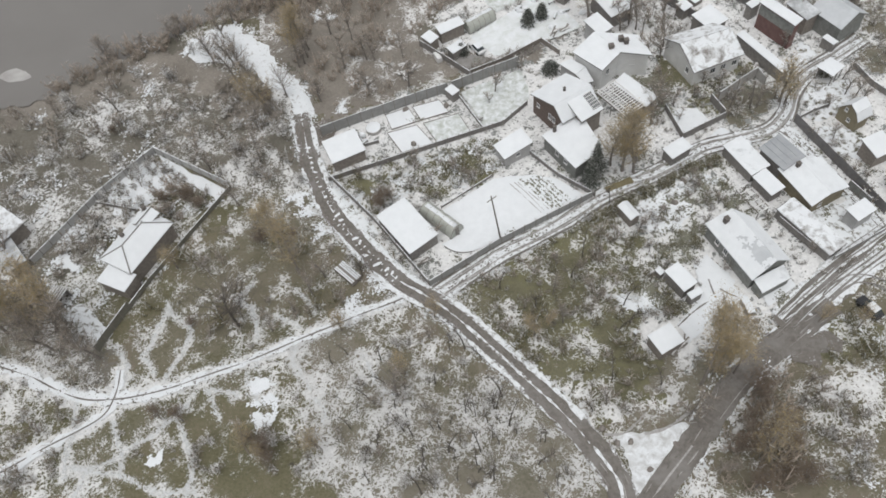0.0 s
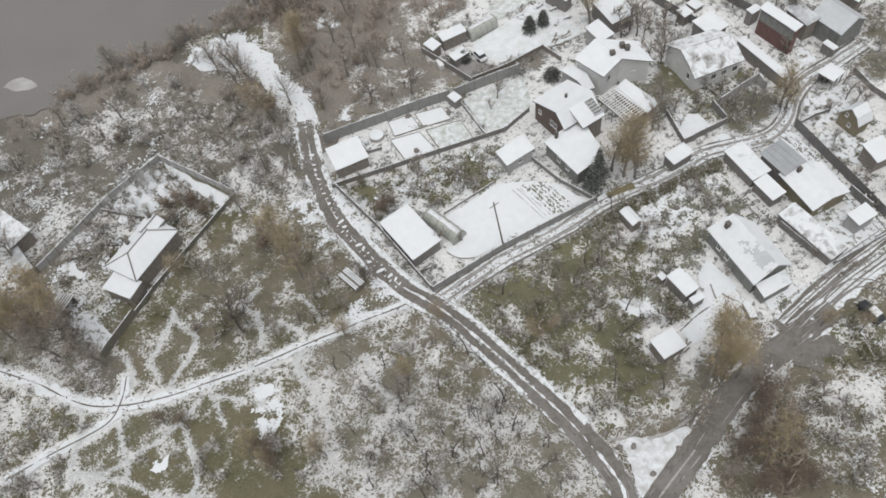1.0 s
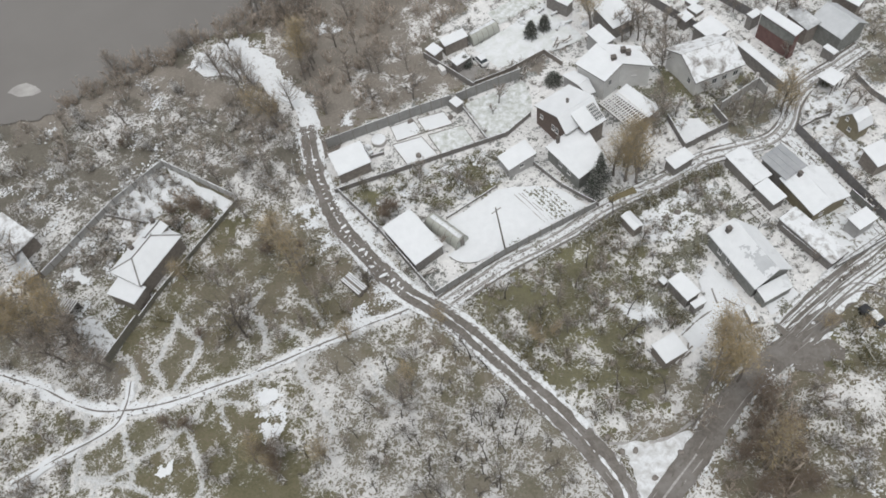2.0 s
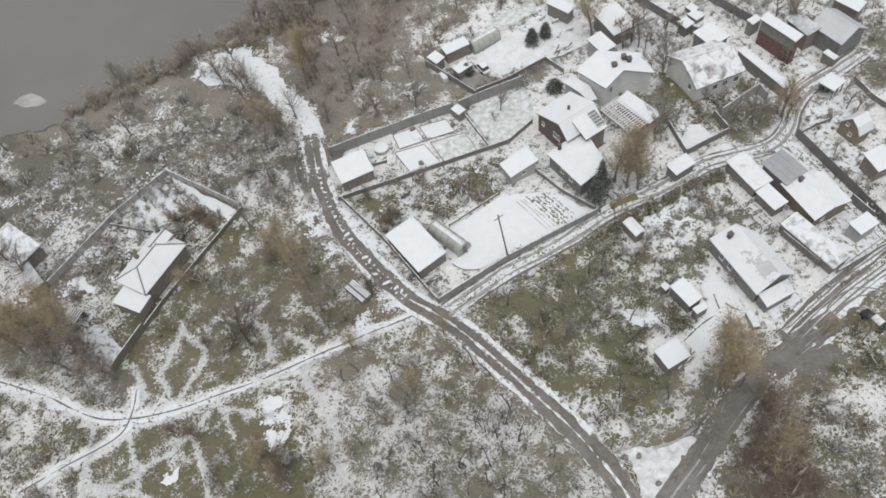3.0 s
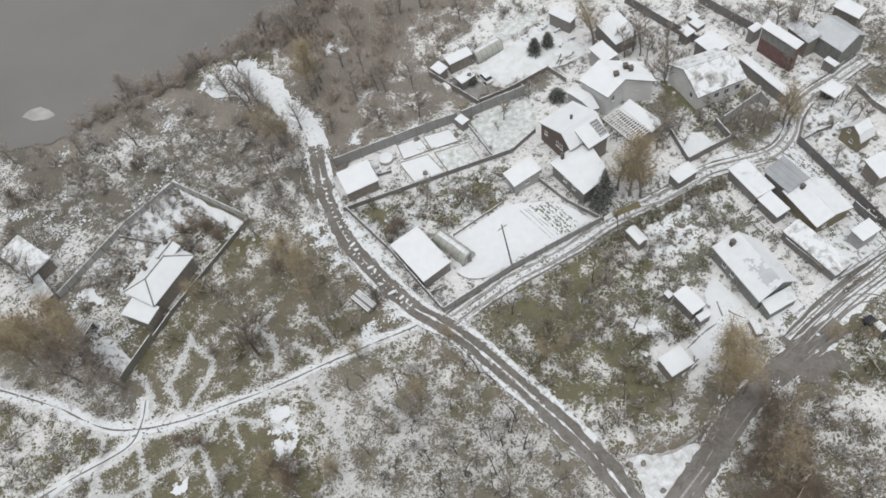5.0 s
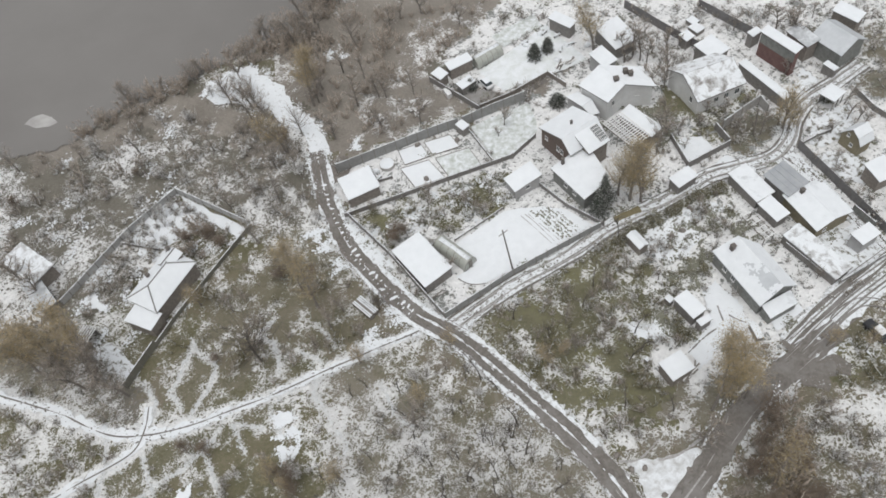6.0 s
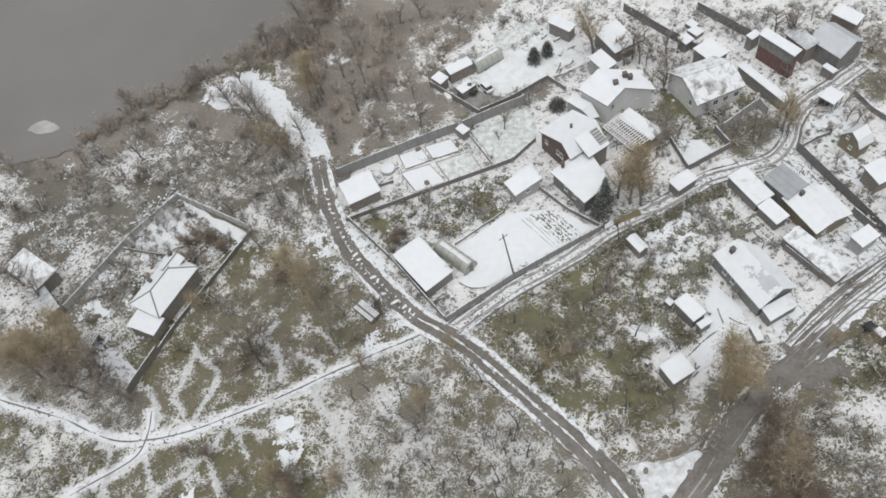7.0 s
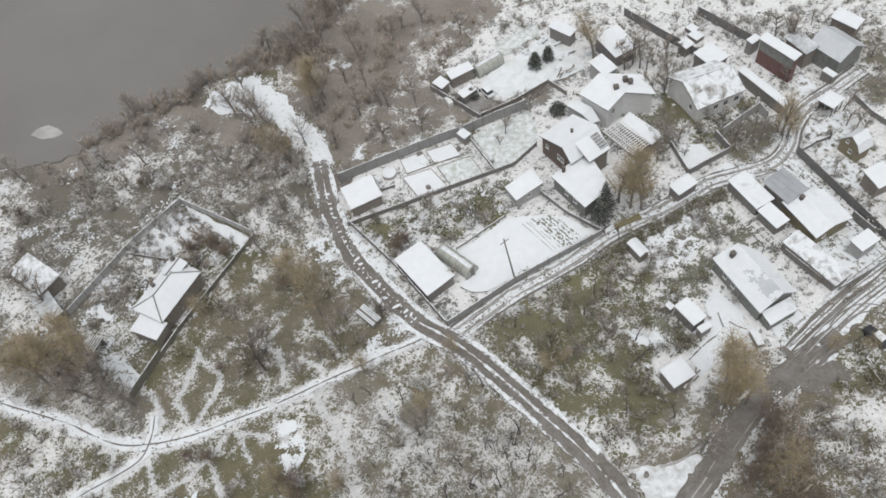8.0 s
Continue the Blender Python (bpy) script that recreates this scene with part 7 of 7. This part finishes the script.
scrub("bare garden bushes among the houses", [(-21.1, 102.8), (-16.4, 104.6), (-0.0, 107.6), (7.9, 108.1), (12.6, 110.2), (4.3, 122.0), (6.0, 127.4), (22.8, 140.5), (35.2, 149.1), (118.4, 121.9), (82.5, 57.1), (60.2, 53.5), (44.6, 46.8), (31.7, 42.8), (28.2, 48.4), (34.2, 64.1), (29.8, 72.3), (27.9, 75.9), (9.8, 67.6), (-1.6, 63.5), (-9.7, 75.8), (-17.7, 89.2)], 0.07, 0.9, twig_grey, 0.25, 16)
scrub("low brown hedge between two lawns", [(9.4, 112.2), (18.4, 111.8), (27.8, 113.5), (32.6, 118.1), (31.0, 118.9), (24.5, 116.2), (19.0, 114.6), (15.0, 114.7)], 0.9, 0.9, twig_dark, 0.0, 31, 1.0)
scrub("bare bushes along the river bank", [(-101.5, 130.5), (-81.9, 132.9), (-64.4, 134.1), (-48.1, 139.5), (-33.8, 146.9), (-17.0, 161.7), (-8.9, 159.1), (-20.9, 142.0), (-35.3, 138.6), (-48.0, 134.9), (-71.1, 126.5), (-88.5, 127.0), (-100.1, 123.6)], 0.5, 1.5, twig_brown, 0.05, 17, 1.5)
scrub("overgrown garden bushes", [(56.0, 100.2), (65.6, 99.1), (66.2, 89.8), (55.9, 88.2)], 0.16, 1.0, twig_snow, 0.3, 14)
scrub("grey-green tangle of garden bushes", [(56.0, 100.2), (65.6, 99.1), (66.2, 89.8), (55.9, 88.2)], 0.13, 0.9, twig_olive, 0.3, 26)
clusters([(56.0, 100.2), (65.6, 99.1), (66.2, 89.8), (55.9, 88.2)], 8, 50, 1.0, 0.15, "grass and litter under garden bushes", garden_litter)
scrub("brown tangle of bushes between the yards", [(43.3, 102.5), (46.8, 102.8), (49.4, 97.4), (47.3, 92.7), (44.6, 89.5), (42.6, 90.0), (43.0, 94.6), (42.0, 100.2)], 0.6, 1.1, twig_dark, 0.0, 27, 1.1)
clusters([(43.3, 102.5), (46.8, 102.8), (49.4, 97.4), (47.3, 92.7), (44.6, 89.5), (42.6, 90.0), (43.0, 94.6), (42.0, 100.2)], 26, 50, 1.0, 0.16, "litter under the bushes between the yards", garden_litter)


def limbs(rng, h, n, spread, girth=0.02, first=1.6):
    """A trunk and limbs as segments, then twigs on them."""
    seg, tips = [], []
    bend = rng.normal(0, 0.03, 2)
    spine = [np.array([bend[0] * k * k * h / 9, bend[1] * k * k * h / 9, h * 0.8 * k / 6]) for k in range(7)]
    for a, b, k in zip(spine, spine[1:], range(6)):
        seg.append((a, b, girth * h * (1 - k / 6.5) + 0.02, girth * h * (1 - (k + 1) / 6.5) + 0.02))
    for _ in range(n):
        t = rng.uniform(first, 5.9)
        k = int(t)
        p = spine[k] * (1 - (t - k)) + spine[min(k + 1, 6)] * (t - k)
        yaw = rng.uniform(0, 6.28)
        length = spread * (1.15 - t / 8) * rng.uniform(0.7, 1.2)
        d = np.array([math.cos(yaw), math.sin(yaw), rng.uniform(0.5, 1.3)])
        d /= np.linalg.norm(d)
        q = p + d * length * 0.55 + rng.normal(0, 0.1, 3)
        r = q + (d + [0, 0, 0.35]) * length * 0.5 + rng.normal(0, 0.15, 3)
        seg += [(p, q, girth * 3, girth * 2.2), (q, r, girth * 2.2, girth)]
        tips += [(p, q), (q, r), (q, r)]
    return seg, tips


def tree(name, label, rng, h, n, spread, kind):
    ob = tagged(empty(name, 0, 0), label, "tree")
    seg, tips = limbs(rng, h, n, spread, 0.013 if kind == "thin" else 0.016 if kind == "spread" else 0.011 if h > 15.5 else 0.02, 2.6 if h > 15.5 else 1.6)
    bm = bmesh.new()
    for a, b, r0, r1 in seg:
        grown = list(bm.verts)
        tube(bm, a, b, r0, r1, 5)
        bm.verts.ensure_lookup_table()
        ring = bm.verts[len(grown):][:2]
        if grown:
            bm.faces.new((*ring, min(grown, key=lambda v: (v.co - ring[0].co).length)))
    part("trunk", bm, dark_bark if kind in ("thin", "spread") else bark, ob, "dark trunk and limbs" if kind in ("thin", "spread") else "grey trunk and limbs")
    k = rng.integers(len(tips), size={"bare": 320, "snowy": 340, "leaf": 600, "brown": 900, "thin": 40, "spread": 520, "brush": 560}[kind])
    a, b = np.array([tips[i][0] for i in k]), np.array([tips[i][1] for i in k])
    t = rng.uniform(0.2, 1, (len(k), 1))
    p0 = a * (1 - t) + b * t
    p1 = p0 + unit(rng.normal(0, 1, (len(k), 3)) + [0, 0, 0.5]) * rng.uniform(0.4, 1.2, (len(k), 1)) * spread / 2.6
    v, f = blades(p0, p1, 0.022)
    if kind in ("leaf", "brown"):
        count = 2600
        m = rng.integers(len(p1), size=count)
        w = p1[m] + rng.normal(0, 0.4, (count, 3))
        lv, lf = leaves(w, 0.065, rng)
        v, f = np.r_[v, lv], np.r_[f, lf + len(v)]
    if kind == "snowy":
        m = rng.integers(len(p1), size=420)
        lv, lf = leaves(p0[m] + (p1[m] - p0[m]) * rng.uniform(0.3, 0.9, (420, 1)) + [0, 0, 0.06], 0.11, rng)
        v, f = np.r_[v, lv], np.r_[f, lf + len(v)]
    o = new("crown", raw_mesh("crown", v, f, {"bare": twig_tree, "snowy": twig_laden, "leaf": leaf_ochre, "brown": leaf_brown, "thin": dark_bark, "spread": dark_bark, "brush": twig_tree}[kind]))
    o.parent = ob
    tagged(o, "sparse dry ochre leaves" if kind == "leaf" else "withered brown leaves" if kind == "brown" else "fine bare twigs")
    return ob


BARE = [tree("bare_tree", "leafless tree with a fan of fine snowy twigs", np.random.default_rng(40 + k), 6.5 + 0.6 * k, 18 + k, 2.6 + 0.2 * k, "bare") for k in range(5)]
OCHRE = [tree("ochre_tree", "slender tree with sparse dry ochre leaves", np.random.default_rng(60 + k), 12.5 + k, 30, 4.0 + 0.3 * k, "leaf") for k in range(3)]
TALL = [tree("ochre_tree", "tall slim tree with dry ochre leaves at the top", np.random.default_rng(110 + k), 16.5 + k, 30, 3.6, "leaf") for k in range(3)]
SAPLING = [tree("sapling", "thin crooked bare sapling on the snowy slope", np.random.default_rng(90 + k), 6.5 + 0.7 * k, 9, 1.7, "thin") for k in range(4)]
SNOWY = [tree("snowy_tree", "low leafless tree laden with fresh snow", np.random.default_rng(50 + k), 5.6 + 0.6 * k, 18 + k, 2.6 + 0.2 * k, "snowy") for k in range(3)]
SPREAD = [tree("spreading_tree", "wide leafless tree with dark forked limbs", np.random.default_rng(130 + k), 13.0, 34, 8.0, "spread") for k in range(2)]
BRUSH = [tree("brown_willow", "tall bare willow with a haze of brown twigs", np.random.default_rng(140 + k), 12.5 + k, 46, 4.6, "brush") for k in range(3)]
for ob in BRUSH:
    tagged(ob, group="willows")
for ob in SNOWY:
    tagged(ob, group="snowy trees")
BROWN = [tree("brown_tree", "dense low tree with withered brown leaves", np.random.default_rng(75 + k), 8.0 + k, 34, 3.6 + 0.3 * k, "brown") for k in range(3)]
for ob in BROWN:
    tagged(ob, group="brown trees")
for ob in BARE:
    tagged(ob, group="bare trees")
for ob in OCHRE + TALL:
    tagged(ob, group="ochre trees")
for ob in SAPLING:
    tagged(ob, group="saplings")
USED = set()


def plant(kinds, x, y, s):
    m = pose(x, y, -0.15, RNG.uniform(-4, 4), RNG.uniform(-4, 4), RNG.uniform(0, 360)) @ Matrix.Scale(s, 4)
    fresh = [o for o in kinds if o.name not in USED]
    ob = fresh[0] if fresh else kinds[RNG.integers(len(kinds))]
    if fresh:
        USED.add(ob.name)
        ob.matrix_basis = m
        return ob
    o = copy_thing(ob, m)
    o.matrix_basis = m
    return o


for x, y in [(-74.3, 76.6), (-73.4, 70.9), (-76.2, 73.9), (37.3, 42.6), (39.9, 43.7), (-26.7, 81.1), (-27.2, 110.4), (-23.7, 72.5), (34.8, 81.3), (33.2, 83.0), (37.6, 82.6), (35.6, 84.6), (36.6, 80.6), (39.4, 121.1), (-21.0, 125.4), (66.9, 90.3), (39.0, 27.8)]:
    plant(OCHRE, x, y, RNG.uniform(0.85, 1.15))
for x, y in [(37.0, 41.5), (39.7, 42.3), (34.7, 40.1), (39.9, 40.9), (-63.1, 69.6), (-67.6, 72.2), (-61.2, 66.6), (-67.4, 69.7), (-70.1, 71.9), (-73.0, 72.0), (-26.3, 76.8), (-18.9, 124.8), (-20.8, 122.2)]:
    plant(TALL, x, y, RNG.uniform(0.85, 1.15))
for x, y in [(-17.4, 60.0), (12.6, 52.9), (14.9, 54.4), (-30.1, 41.2), (-33.1, 42.7), (-22.7, 41.4), (-8.4, 50.5), (-44.8, 78.0), (-2.3, 59.3), (66.5, 91.4), (67.4, 89.4), (37.8, 40.6), (55.2, 46.4), (60.4, 44.3)]:
    plant(OCHRE, x, y, RNG.uniform(0.4, 0.6))
for x, y, k in ((-34.2, 64.4, 1.0), (-13.0, 69.5, 0.5)):
    plant(SPREAD, x, y, k)
for x, y in [(-57.2, 63.0), (-60.5, 65.5), (-62.8, 67.0), (-65.0, 66.0), (-68.5, 68.4)]:
    plant(BRUSH, x, y, RNG.uniform(0.8, 1.1))
for x, y in [(38.4, 29.9), (40.4, 25.8), (36.6, 24.2), (38.2, 33.7), (42.0, 35.1), (43.8, 32.2), (41.2, 31.0), (41.1, 37.0), (42.6, 28.2), (35.8, 29.5), (43.2, 24.1)]:
    plant(BROWN, x, y, RNG.uniform(0.5, 0.85))
for x, y in [(-30.8, 42.2), (-29.2, 43.2), (-32.2, 44.2), (-30.1, 40.8), (-7.8, 82.6), (-8.7, 84.1), (-6.1, 83.7), (-46.8, 92.4), (-43.5, 92.3), (-40.8, 90.3)]:
    plant(BROWN, x, y, RNG.uniform(0.35, 0.55))
for poly, per in (([(-108.2, 132.3), (-48.1, 138.6), (-22.2, 122.2), (-20.1, 101.1), (-21.0, 88.7), (-35.9, 93.1), (-70.8, 84.7), (-97.3, 85.3)], 0.003), ([(-46.4, 80.8), (-34.8, 90.8), (-24.2, 88.2), (-14.9, 74.6), (-8.2, 65.0), (-24.0, 61.0), (-35.4, 58.3), (-46.1, 69.1), (-51.0, 68.0)], 0.004), ([(-93.4, 68.7), (-67.9, 61.7), (-54.1, 55.3), (-31.8, 56.5), (-24.2, 57.9), (-24.4, 42.7), (-21.9, 31.3), (-87.6, 43.9)], 0.004)):
    for x, y in spots(poly, per, 1.0, 0.0, 9):
        plant(BROWN, x, y, RNG.uniform(0.3, 0.6))
for poly, per, s in (([(-88.8, 121.0), (-70.0, 122.5), (-50.0, 129.5), (-30.4, 120.6), (-21.5, 104.4), (-21.9, 90.3), (-34.8, 94.9), (-50.7, 107.6), (-61.5, 100.2), (-83.7, 98.8)], 0.018, 0.75), ([(-24.1, 58.9), (-7.5, 62.6), (-1.6, 58.1), (16.3, 31.9), (16.0, 27.9), (-43.6, 39.6), (-32.8, 53.7)], 0.012, 0.6), ([(-59.6, 96.6), (-56.6, 101.8), (-49.4, 103.5), (-45.3, 100.0), (-50.2, 96.0), (-51.7, 92.9), (-57.7, 93.5)], 0.1, 0.45)):
    for x, y in spots(poly, per, -1.0, 0.3, 1):
        plant(SNOWY, x, y, s * RNG.uniform(0.7, 1.25))
for x, y in [(-39.7, 130.7), (-36.0, 128.8), (-33.6, 126.3), (-37.8, 133.8), (-34.1, 130.9), (-42.9, 131.6), (-32.1, 123.3)]:
    plant(SNOWY, x, y, RNG.uniform(0.6, 0.85))
for x, y in [(48.2, 93.9), (52.5, 95.0), (58.1, 91.2), (62.5, 90.0), (61.6, 91.8), (44.2, 118.8), (46.6, 117.1), (48.8, 114.7), (15.1, 103.0), (42.7, 90.3), (62.5, 96.8), (36.7, 107.3), (78.8, 89.2), (74.5, 86.8), (55.2, 98.1), (46.2, 94.5), (48.1, 90.3), (58.0, 96.5), (46.6, 109.4), (73.0, 103.4), (76.4, 119.9), (68.6, 118.6), (84.8, 117.3), (80.7, 88.7), (72.2, 79.6), (53.4, 116.0), (56.1, 117.0)]:
    plant(BARE, x, y, RNG.uniform(0.5, 0.85))
for x, y in [(-32.6, 124.1), (-79.4, 91.4), (-75.1, 86.9), (31.2, 35.2), (-34.3, 122.2)]:
    plant(BARE, x, y, RNG.uniform(1.2, 1.45))
for x, y in [(44.2, 95.0), (47.0, 97.3), (43.8, 92.2), (44.5, 116.0), (46.8, 117.6), (47.6, 115.6), (77.9, 112.2), (76.6, 116.2), (46.7, 106.1), (49.8, 106.8)]:
    plant(BARE, x, y, RNG.uniform(1.0, 1.25))
for x, y in [(-34.2, 125.6), (-30.7, 120.4), (-38.5, 127.7), (-23.8, 114.4), (16.8, 105.6), (-9.8, 47.0), (-36.6, 135.2), (51.3, 109.7), (-58.3, 118.9)]:
    plant(BARE, x, y, RNG.uniform(0.8, 1.2))
for poly, per, s, c in (([(-88.8, 128.8), (-70.0, 127.9), (-48.0, 134.9), (-29.4, 122.6), (-21.5, 104.4), (-21.9, 90.3), (-34.8, 94.9), (-50.7, 107.6), (-61.5, 100.2), (-83.7, 98.8)], 0.006, 0.95, 0.1), ([(-28.6, 144.4), (-17.6, 153.2), (8.1, 145.2), (22.4, 144.8), (5.0, 125.0), (0.5, 110.9), (-16.1, 107.6), (-20.0, 118.3)], 0.018, 1.1, 0.0), ([(2.0, 62.6), (20.4, 70.4), (31.5, 74.4), (35.6, 68.5), (33.3, 55.5), (27.9, 47.5), (30.0, 40.4), (19.3, 36.4), (11.1, 48.2)], 0.02, 0.6, 0.2), ([(-24.1, 58.9), (-7.5, 62.6), (-1.6, 58.1), (16.3, 31.9), (16.0, 27.9), (-43.6, 39.6), (-32.8, 53.7)], 0.004, 0.72, 0.1), ([(-46.4, 80.8), (-34.8, 90.8), (-24.2, 88.2), (-14.9, 74.6), (-8.2, 65.0), (-24.0, 61.0), (-35.4, 58.3), (-46.1, 69.1), (-51.0, 68.0)], 0.008, 0.7, 0.2),
                        ([(27.6, 28.8), (43.3, 41.3), (52.0, 41.3), (57.2, 31.2), (52.0, 20.8), (25.1, 26.1)], 0.014, 0.8, 0.1), ([(-80.8, 81.6), (-70.4, 81.6), (-59.7, 66.1), (-63.6, 66.5), (-73.3, 73.0), (-79.7, 74.9)], 0.012, 0.85, 0.1), ([(-15.4, 90.7), (-2.3, 92.1), (13.2, 93.8), (14.4, 86.5), (2.4, 81.6), (-4.4, 84.6), (-9.1, 81.2)], 0.02, 0.55, 0.2), ([(-58.0, 97.9), (-50.5, 104.6), (-37.0, 91.3), (-45.6, 88.2), (-51.2, 93.5), (-59.1, 83.8), (-68.5, 83.5)], 0.02, 0.6, 0.2), ([(47.2, 127.0), (56.7, 118.6), (65.6, 110.6), (51.3, 109.7), (48.5, 119.3)], 0.02, 0.6, 0.2), ([(64.0, 125.7), (71.2, 116.0), (79.2, 115.4), (88.2, 109.1), (92.0, 101.1), (99.6, 116.4), (63.5, 127.7)], 0.015, 0.6, 0.2), ([(56.0, 100.2), (65.6, 99.1), (66.2, 89.8), (55.9, 88.2)], 0.01, 0.5, 0.2), ([(-21.1, 102.8), (-16.4, 104.6), (-0.0, 107.6), (7.9, 108.1), (12.6, 110.2), (4.3, 122.0), (6.0, 127.4), (22.8, 140.5), (35.2, 149.1), (118.4, 121.9), (82.5, 57.1), (60.2, 53.5), (44.6, 46.8), (31.7, 42.8), (28.2, 48.4), (34.2, 64.1), (29.8, 72.3), (27.9, 75.9), (9.8, 67.6), (-1.6, 63.5), (-9.7, 75.8), (-17.7, 89.2)], 0.012, 0.55, 0.2), ([(-35.3, 137.7), (-32.1, 136.9), (-27.8, 131.8), (-25.7, 125.0), (-22.3, 119.2), (-18.7, 116.6), (-17.2, 106.0), (-22.5, 107.4), (-24.3, 115.3), (-27.7, 119.6), (-32.4, 126.0), (-35.4, 129.5)], 0.03, 0.55, 0.0), ([(-101.5, 130.5), (-81.9, 132.9), (-64.4, 134.1), (-48.1, 139.5), (-33.8, 146.9), (-17.0, 161.7), (-8.9, 159.1), (-20.9, 142.0), (-35.3, 138.6), (-48.0, 134.9), (-71.1, 126.5), (-88.5, 127.0), (-100.1, 123.6)], 0.04, 0.9, 0.0)):
    for x, y in spots(poly, per, 1.0, c, 3):
        plant(BARE, x, y, s * RNG.uniform(0.7, 1.25))


for x, y in spots([(-13.9, 53.6), (-0.2, 54.8), (7.2, 47.0), (16.2, 33.3), (14.1, 26.8), (-16.9, 32.5)], 0.15, 1.0, 0.05, 5):
    plant(SAPLING, x, y, RNG.uniform(0.6, 1.2))
for x, y in spots([(-24.0, 58.0), (-14.0, 60.0), (-13.9, 53.6), (-16.9, 34.0), (-26.0, 37.0), (-27.0, 46.0)], 0.05, 1.0, 0.1, 7):
    plant(SAPLING, x, y, RNG.uniform(0.5, 0.9))
for x, y in spots([(2.0, 62.6), (20.4, 70.4), (31.5, 74.4), (35.6, 68.5), (33.3, 55.5), (27.9, 47.5), (30.0, 40.4), (19.3, 36.4), (11.1, 48.2)], 0.03, 1.0, 0.2, 6):
    plant(SAPLING, x, y, RNG.uniform(0.7, 1.2))


def conifer(x, y, h, r, seed, taper=1.0, label="dark green conifer with a little snow"):
    rng = np.random.default_rng(seed)
    ob = tagged(empty("conifer", x, y), label, "tree")
    part("trunk", tube(bmesh.new(), (0, 0, -0.2), (0, 0, h * 0.95), 0.12, 0.02, 6), bark, ob)
    n = 600
    t = rng.uniform(0.04, 1, n) ** 0.8
    yaw = rng.uniform(0, 6.28, n)
    R = r * (1.02 - t) ** taper * rng.uniform(0.6, 1.1, n)
    p0 = np.stack([0 * t, 0 * t, h * t], 1)
    p1 = np.stack([np.cos(yaw) * R, np.sin(yaw) * R, h * t - R * 0.25 + 0.1], 1)
    k = np.repeat(np.arange(n), 3)
    u = rng.uniform(0.3, 0.95, (len(k), 1))
    q0 = p0[k] * (1 - u) + p1[k] * u
    q1 = q0 + rng.normal(0, 0.22, (len(k), 3)) + (p1[k] - p0[k]) * 0.15
    v, f = blades(np.r_[p0, q0], np.r_[p1, q1], np.r_[np.full(n, 0.05), np.full(len(k), 0.06)])
    o = new("crown", raw_mesh("crown", v, f, needles))
    o.parent = ob


for k, (x, y) in enumerate([(27.0, 122.4), (30.2, 123.8), (29.9, 81.2), (28.4, 108.3), (12.2, 117.6), (28.4, 79.6)]):
    conifer(x, y, (3.9, 3.5, 9.0, 2.4, 2.4, 7.0)[k], (1.9, 1.6, 3.2, 2.4, 2.0, 2.6)[k], 80 + k, *((1.0,) if k in (2, 5) else (0.45, "bushy rounded juniper dusted with snow")))
